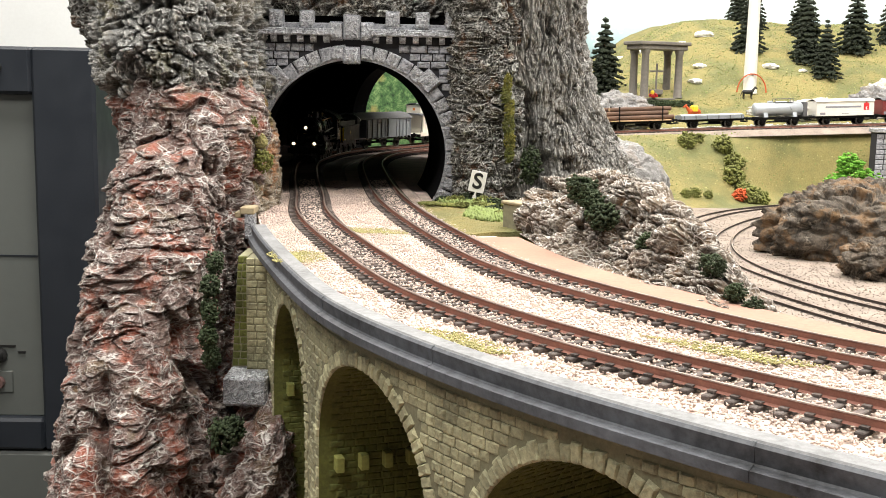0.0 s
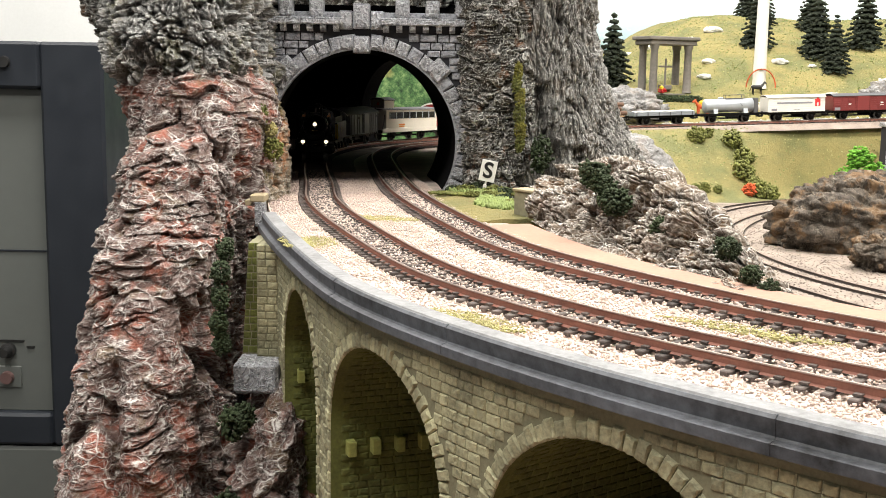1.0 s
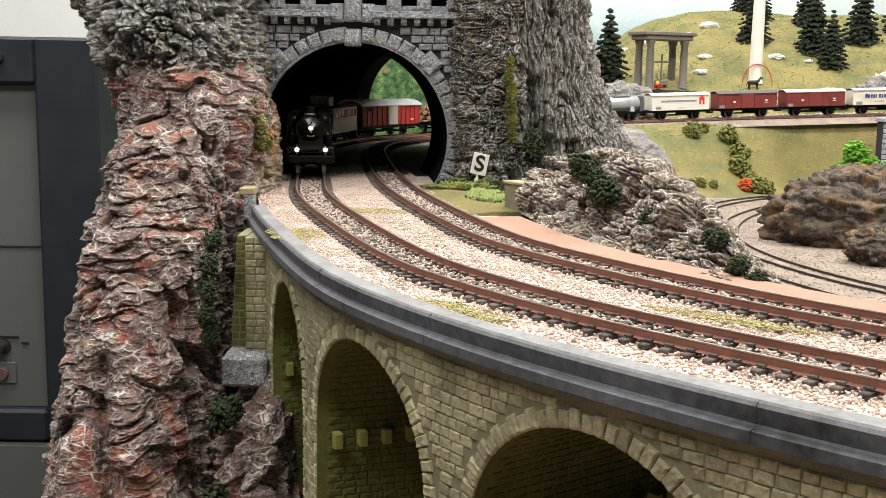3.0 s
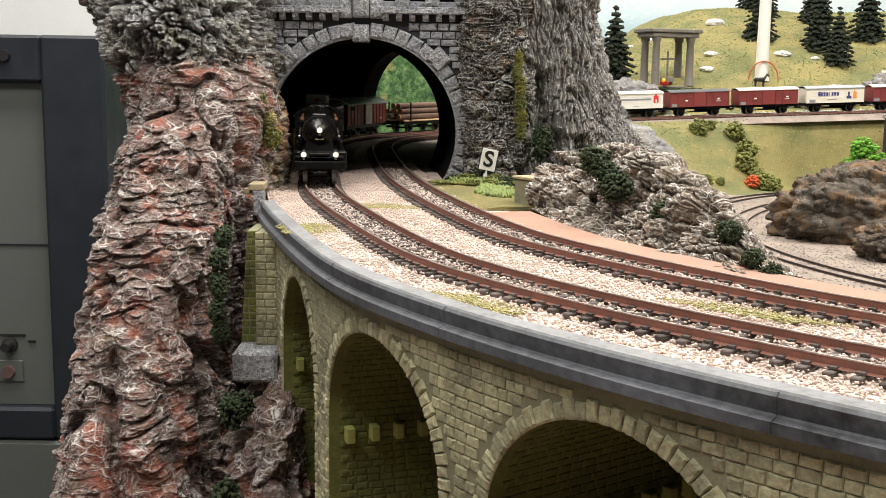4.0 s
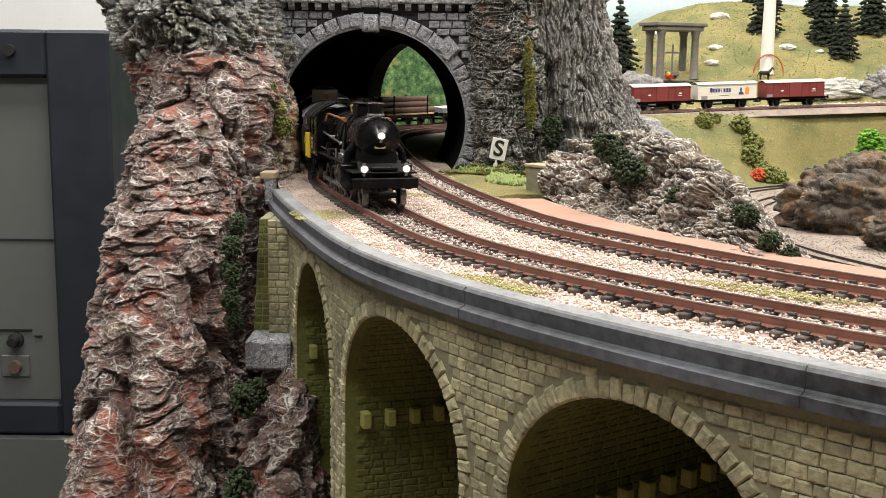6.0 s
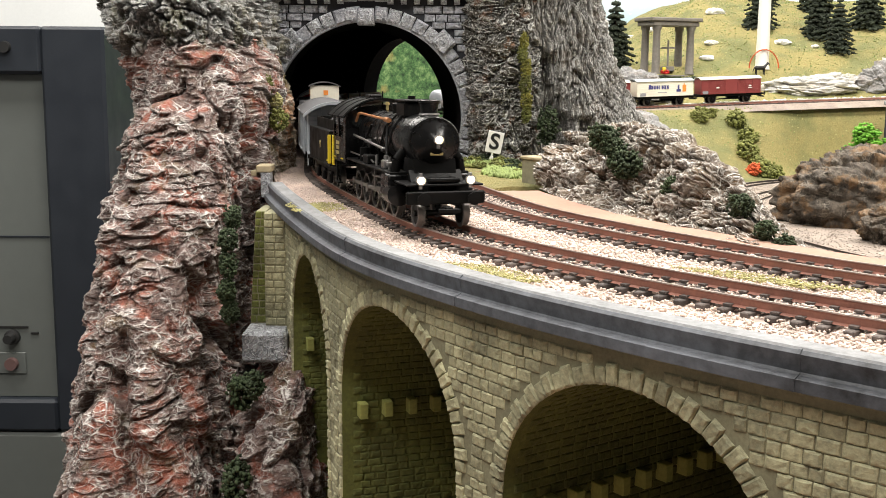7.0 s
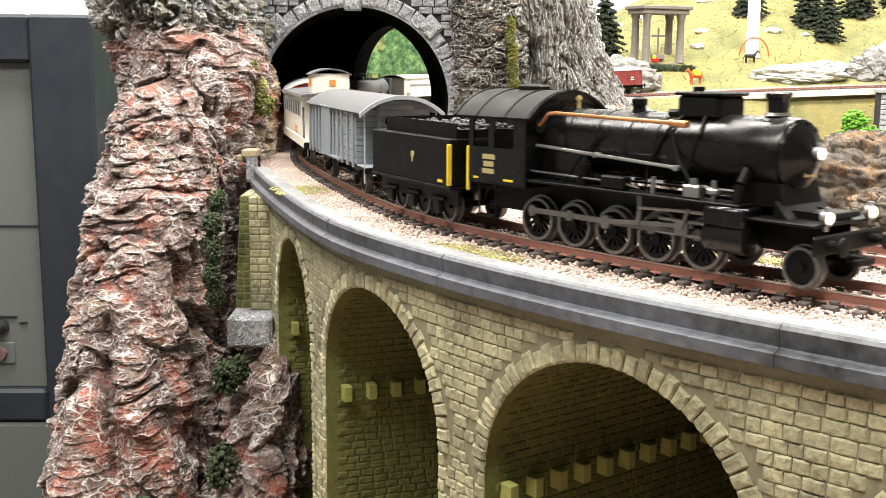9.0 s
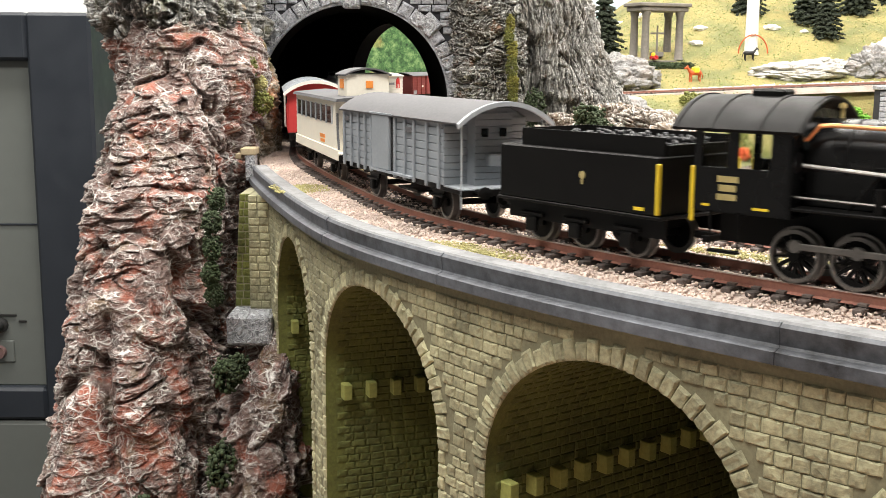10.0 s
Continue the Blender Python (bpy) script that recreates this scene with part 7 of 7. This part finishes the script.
def fir(x, y, z, h, seed):
    t = thing("fir_tree", "dark green model fir tree on the meadow hill", "tree", pose(x, y, z - .002, 0, 0, seed * 47), group="fir trees")
    part("trunk", Geo().lathe((0, 0, 0), (0, 0, h * .9), ((0, h * .03), (1, h * .006)), 7), "trunk", t)
    rng = np.random.RandomState(seed)
    pts, size = [], []
    tiers = 13
    for k in range(tiers):
        f = k / (tiers - 1)
        zz, r = h * (.10 + .88 * f), h * .27 * (1 - f) ** .85 + h * .012
        n = int(230 * (1 - f) + 30)
        a, q = rng.uniform(0, 2 * math.pi, n), rng.uniform(.15, 1.05, n)
        q *= 1 + .22 * np.sin(a * 5 + k)
        pts.append(np.stack([r * q * np.cos(a), r * q * np.sin(a), zz - .45 * r * q + rng.uniform(-.01, .01, n) * h], 1))
        size.append(rng.uniform(.022, .046, n) * h)
    pts = np.vstack(pts)
    part("crown", scatter_mesh("crown", pts, np.concatenate(size), "leaf_fir", seed), None, t, "dense dark needle tiers")
    return t


def hill_at(x, y):
    return float(hill_height(np.array([x]), np.array([y]))[0])


def meadow():
    for k, (x, y, h) in enumerate(((.284, 1.90, .125), (.556, 2.00, .105), (.610, 2.16, .085), (.648, 1.950, .112), (.657, 1.884, .094), (.750, 2.006, .115), (.69, 2.12, .10), (.84, 2.06, .11), (.60, 2.24, .09))):
        fir(x, y, hill_at(x, y), h, 400 + k)
    # temple ruin
    x, y = .357, 1.815
    z = hill_at(x, y) - .002
    t = thing("temple_ruin", "weathered stone temple ruin with four columns", "temple", pose(x, y, z - .004, 0, 0, 24) @ Matrix.Scale(1.06, 4))
    part("base", Geo().box(-.038, .038, -.020, .020, 0, .003, .001), "temple", t)
    for cx in (-.031, .031):
        for cy in (-.015, .015):
            part("column", Geo().lathe((cx, cy, .004), (cx, cy, .076), ((0, .0078), (.05, .0062), (.9, .0054), (.93, .0068), (1, .0074)), 12), "temple", t, smooth=True)
    part("architrave", Geo().box(-.042, .042, -.022, .022, .076, .083, .001).box(-.046, .046, -.025, .025, .083, .0885, .001), "temple", t)
    t = thing("stone_cross", "thin stone cross inside the temple ruin", "cross", pose(x + .001, y, z + .005))
    part("shaft", Geo().box(-.0014, .0014, -.0012, .0012, 0, .050, .0003), "temple", t)
    part("arm", Geo().box(-.011, .011, -.0011, .0011, .036, .039, .0003), "temple", t)
    part("plinth", Geo().box(-.010, .010, -.008, .008, 0, .008, .001), "temple", t)
    clump("flower_bed", "red and yellow flowers before the cross", "red", x - .008, y - .028, z + .001, .007, .005, .004, 60, .0018, 420, category="flowers")
    clump("flower_bed", "yellow flowers before the cross", "yellow", x - .010, y - .03, z + .006, .003, .003, .003, 30, .0016, 421, category="flowers")
    # white tower
    x, y = .5165, 1.832
    z = hill_at(x, y) - .003
    t = thing("white_tower", "tall white tapering tower on the meadow", "tower", pose(x, y, z))
    part("shaft", Geo().lathe((0, 0, 0), (0, 0, .34), ((0, .0108), (1, .0070)), 24), "tower", t, smooth=True)
    part("foot", Geo().lathe((0, 0, 0), (0, 0, .006), ((0, .0125), (1, .0118)), 24), "tower", t)
    g = Geo()
    g.pipe([(.024 * math.cos(a), -.012, .0 + .030 * math.sin(a)) for a in np.linspace(0, math.pi, 14)], .0011, 6)
    tagged(part("red_hoop", g, "leaf_red", None, m=pose(x, y, z + .002)), "thin red hoop standing before the tower", "hoop")
    # horses
    for nm, mat, hx, hy, s, yaw in (("black", "sign_black", .506, 1.804, .85, 10), ("chestnut", "leaf_red", .402, 1.728, 1.0, 200)):
        t = thing("model_horse", nm + " model horse standing on the meadow", "horse", pose(hx, hy, hill_at(hx, hy) - .001, 0, 0, yaw))
        part("body", Geo().lathe((-.011 * s, 0, .014 * s), (.010 * s, 0, .0145 * s), ((0, .002 * s), (.12, .0042 * s), (.5, .004 * s), (.88, .0042 * s), (1, .002 * s)), 10), mat, t, smooth=True)
        for lx in (-.008, .008):
            for ly in (-.0022, .0022):
                part("leg", Geo().lathe((lx * s, ly * s, 0), (lx * s, ly * s, .012 * s), ((0, .0011 * s), (.4, .0008 * s), (1, .0018 * s)), 6), mat, t)
        part("neck", Geo().lathe((.009 * s, 0, .016 * s), (.015 * s, 0, .023 * s), ((0, .003 * s), (1, .0017 * s)), 8), mat, t)
        part("head", Geo().lathe((.0135 * s, 0, .024 * s), (.0195 * s, 0, .0205 * s), ((0, .0017 * s), (.4, .0018 * s), (1, .001 * s)), 8), mat, t)
        part("tail", Geo().rod((-.011 * s, 0, .016 * s), (-.0145 * s, 0, .007 * s), .0008 * s, 6), mat, t)
        if nm == "chestnut":
            part("blanket", Geo().box(-.006, .005, -.005, .005, .013, .0235, .002), "yellow", t, "yellow bundle on its back")
    # pale stones in the grass
    for k, (x, y, r) in enumerate(((.385, 2.12, .008), (.452, 2.06, .007), (.495, 2.08, .012), (.455, 1.93, .008), (.432, 1.86, .008), (.575, 1.92, .010), (.625, 1.90, .005), (.36, 2.2, .006))):
        boulder("meadow_stone", x, y, hill_at(x, y) + r * .2, r * 1.2, r, r * .5, 50 + k, "small white stone lying in the meadow grass", "sign_white", .35)
    # stone wall with an arch beside the bank
    t = thing("stone_wall", "grey stone retaining wall with an arched opening", "stone wall", pose(.665, 1.535, -.083))
    arch = [(-.05, 0), (-.05, .098), (.12, .098), (.12, 0), (.052, 0)] + [(.022 + .030 * math.cos(a), .038 + .030 * math.sin(a)) for a in np.linspace(0, math.pi, 14)] + [(-.008, 0)]
    part("wall", Geo().prism(arch, "y", 0, .02), "portal_joint", t)
    rng = np.random.RandomState(77)
    k = 0
    for z in np.arange(.003, .095, .0072):
        x = -.05
        while x < .075:
            w = rng.uniform(.008, .013)
            if math.hypot(x + w / 2 - .022, max(z - .034, 0)) > .038:
                set_block("stone", "portal_stone", k, t, x + w / 2, .0002, z + .0034, w * .93, .0016, .0066)
                k += 1
            x += w
    part("coping", Geo().box(-.053, .12, -.004, .022, .098, .104, .001), "portal_pale", t)
    # near-black plate behind the arch, the opening's shade put into colour
    part("arch_shade_plate", Geo().box(-.008, .052, .021, .024, 0, .07), "tunnel_dark", t)
    # grass fibres
    rng = np.random.RandomState(15)
    n = 26000
    x, y = rng.uniform(.22, 1.0, n), rng.uniform(1.30, 2.35, n)
    near = np.abs(y - np.interp(x, NEAR.c[NEAR.s < S_MOUTH][::-1, 0], NEAR.c[NEAR.s < S_MOUTH][::-1, 1])) > .034
    low = hill_height(x, y) > -.074
    keep = near & low
    x, y = x[keep], y[keep]
    p = np.stack([x, y, hill_height(x, y) + .0006], 1)
    flock("olive static-grass tufts on the meadow", "leaf_olive", p[::7], .0013, 16, "meadow_grass", "grass", .9)
    flock("green static-grass tufts on the meadow", "grass_tuft", p[1::4], .0015, 17, "meadow_grass", "grass", .9)
    flock("straw static-grass tufts on the meadow", "moss_yellow", p[2::4], .0014, 18, "meadow_grass", "grass", .9)


meadow()
tagged(part("wooden_post", Geo().box(-.62, -.555, 1.10, 1.16, -1.1, -.335, .004), "wood_end", None), "yellowish wooden post standing beside the cabinet", "post")


# ---- stones of the viaduct ----
def face_yaw(s):
    n = np.array([np.interp(s, NEAR.s, NEAR.n[:, k]) for k in range(2)])
    return math.atan2(n[0], -n[1])


def viaduct_stones():
    rng = np.random.RandomState(21)
    rest, count, k = Geo(), 0, 0
    z = -.0160
    while z > -.125:
        h = rng.uniform(.0031, .0038)
        s = S_PILLAR - .005 + rng.uniform(0, .004)
        while s < CENTRES[3] + .02:
            w = rng.uniform(.0034, .0060)
            mid, cz = s + w / 2, z - h / 2
            clear = True
            for c in CENTRES:
                dx = max(abs(mid - c) - w / 2, 0)
                if (cz > SPRING and math.hypot(dx, max(cz - h / 2 - SPRING, 0)) < ARCH_R + .0044) or (cz <= SPRING and dx < ARCH_R + .0030):
                    clear = False
            if clear:
                p = NEAR.at(mid, FACE)[0]
                a = NEAR.at([s, s + w], FACE)
                wide = float(np.linalg.norm(a[1] - a[0])) * .945
                deep = .00055 * rng.uniform(.6, 1.5)
                if S_ARCH + .022 < mid < S_ARCH + .20 and z > -.075 and count < 300:
                    set_block("stone", "via_stone", k, viaduct, p[0], p[1], cz, wide, deep, h * .935, 0, face_yaw(mid))
                    count += 1
                else:
                    m = Matrix.Translation((p[0], p[1], cz)) @ Matrix.Rotation(face_yaw(mid), 4, "Z") @ Matrix.Diagonal((wide, deep, h * .935, 1))
                    rest.add(*rock_face(40 + k % 6), 0, m)
                k += 1
            s += w
        z -= h
    tagged(part("stonework", rest, "via_stone", viaduct, "weathered ochre-grey block courses"), kind="stuff")
    # arch rings, alternately long and short
    for c in CENTRES[:4]:
        n = 37
        for i in range(n):
            a = math.pi * (i + .5) / n
            long = .0060 if i % 2 else .0049
            r = ARCH_R + long / 2 - .0004
            s, z = c + r * math.cos(a), SPRING + r * math.sin(a)
            p = NEAR.at(s, FACE)[0]
            wide = math.pi * ARCH_R / n
            set_block("voussoir", "via_stone", i, viaduct, p[0], p[1], z, wide * (.96 + .10 * abs(math.sin(a))), .0009 + .0003 * (i % 2), long, math.pi / 2 - a, face_yaw(s))
        for side in (-1, 1):
            for j, z in enumerate(np.arange(SPRING - .0022, -.125, -.0042)):
                w = .0042 if j % 2 else .0030
                s = c + side * (ARCH_R + w / 2 - .0002)
                p = NEAR.at(s, FACE)[0]
                set_block("quoin", "via_stone", j, viaduct, p[0], p[1], z, w, .0008, .0039, 0, face_yaw(s))
    # block courses inside the vaults, and the corbels
    lining = Geo()
    k = 0
    for c in CENTRES[:3]:
        for j in range(-20, 32):
            z = SPRING + j * .0029
            ang = math.pi - max(j, 0) * .0029 / ARCH_R
            if j >= 0:
                s, z = c + ARCH_R * math.cos(ang), SPRING + ARCH_R * math.sin(ang)
                inward, along = (-math.cos(ang), -math.sin(ang)), (math.sin(ang), -math.cos(ang))
            else:
                s, inward, along = c - ARCH_R, (1, 0), (0, 1)
            yaw = NEAR.yaw(s)
            tx, ty = math.cos(yaw), math.sin(yaw)
            nx, ny = ty, -tx
            o = FACE - .004 - (.003 if j % 2 else 0)
            while o > BACK + .004:
                w = rng.uniform(.0040, .0064)
                p = NEAR.at(s, o - w / 2)[0]
                ex = Vector((-nx, -ny, 0))
                ey = -Vector((tx * inward[0], ty * inward[0], inward[1]))
                ez = Vector((tx * along[0], ty * along[0], along[1]))
                m = Matrix.Translation((p[0], p[1], z)) @ Matrix((ex, ey, ez)).transposed().to_4x4() @ Matrix.Diagonal((w * .93, .0005, .0027, 1))
                lining.add(*rock_face(40 + k % 6), 0, m)
                o -= w
                k += 1
        for i in range(11):
            p = NEAR.at(c - ARCH_R + .0015, FACE - .0075 - .0098 * i)[0]
            m = Matrix.Translation((p[0], p[1], -.0718)) @ Matrix.Rotation(NEAR.yaw(c - ARCH_R), 4, "Z")
            part("corbel", Geo().box(-.0016, .0032, -.0017, .0017, -.0030, .0030, .0003), "corbel", viaduct, m=m)
    tagged(part("vault_stonework", lining, "via_vault", viaduct, "olive-stained block courses of the vaults, darkened for shade"), kind="stuff")


viaduct_stones()


# ---- how the train runs, its wheels and rods ----
def motions():
    even = np.linspace(0, 10, 41)
    fine = np.arange(0, 301, 2) / 30
    for ob, back, base in TRAIN:
        walk(ob, [(t, on_track(front_s(t) - back, base)) for t in even])
    run = [front_s(t) - S_FRONT for t in fine]
    for w, r, x in SPIN:
        walk(w, [(t, pose(x, 0, r) @ Matrix.Rotation(d / r, 4, "Y")) for t, d in zip(fine, run)])
    for rod, r, (x, y, z) in SWING:
        walk(rod, [(t, pose(x + r * math.cos(d / .0065), y, z - r * math.sin(d / .0065))) for t, d in zip(fine, run)])


motions()
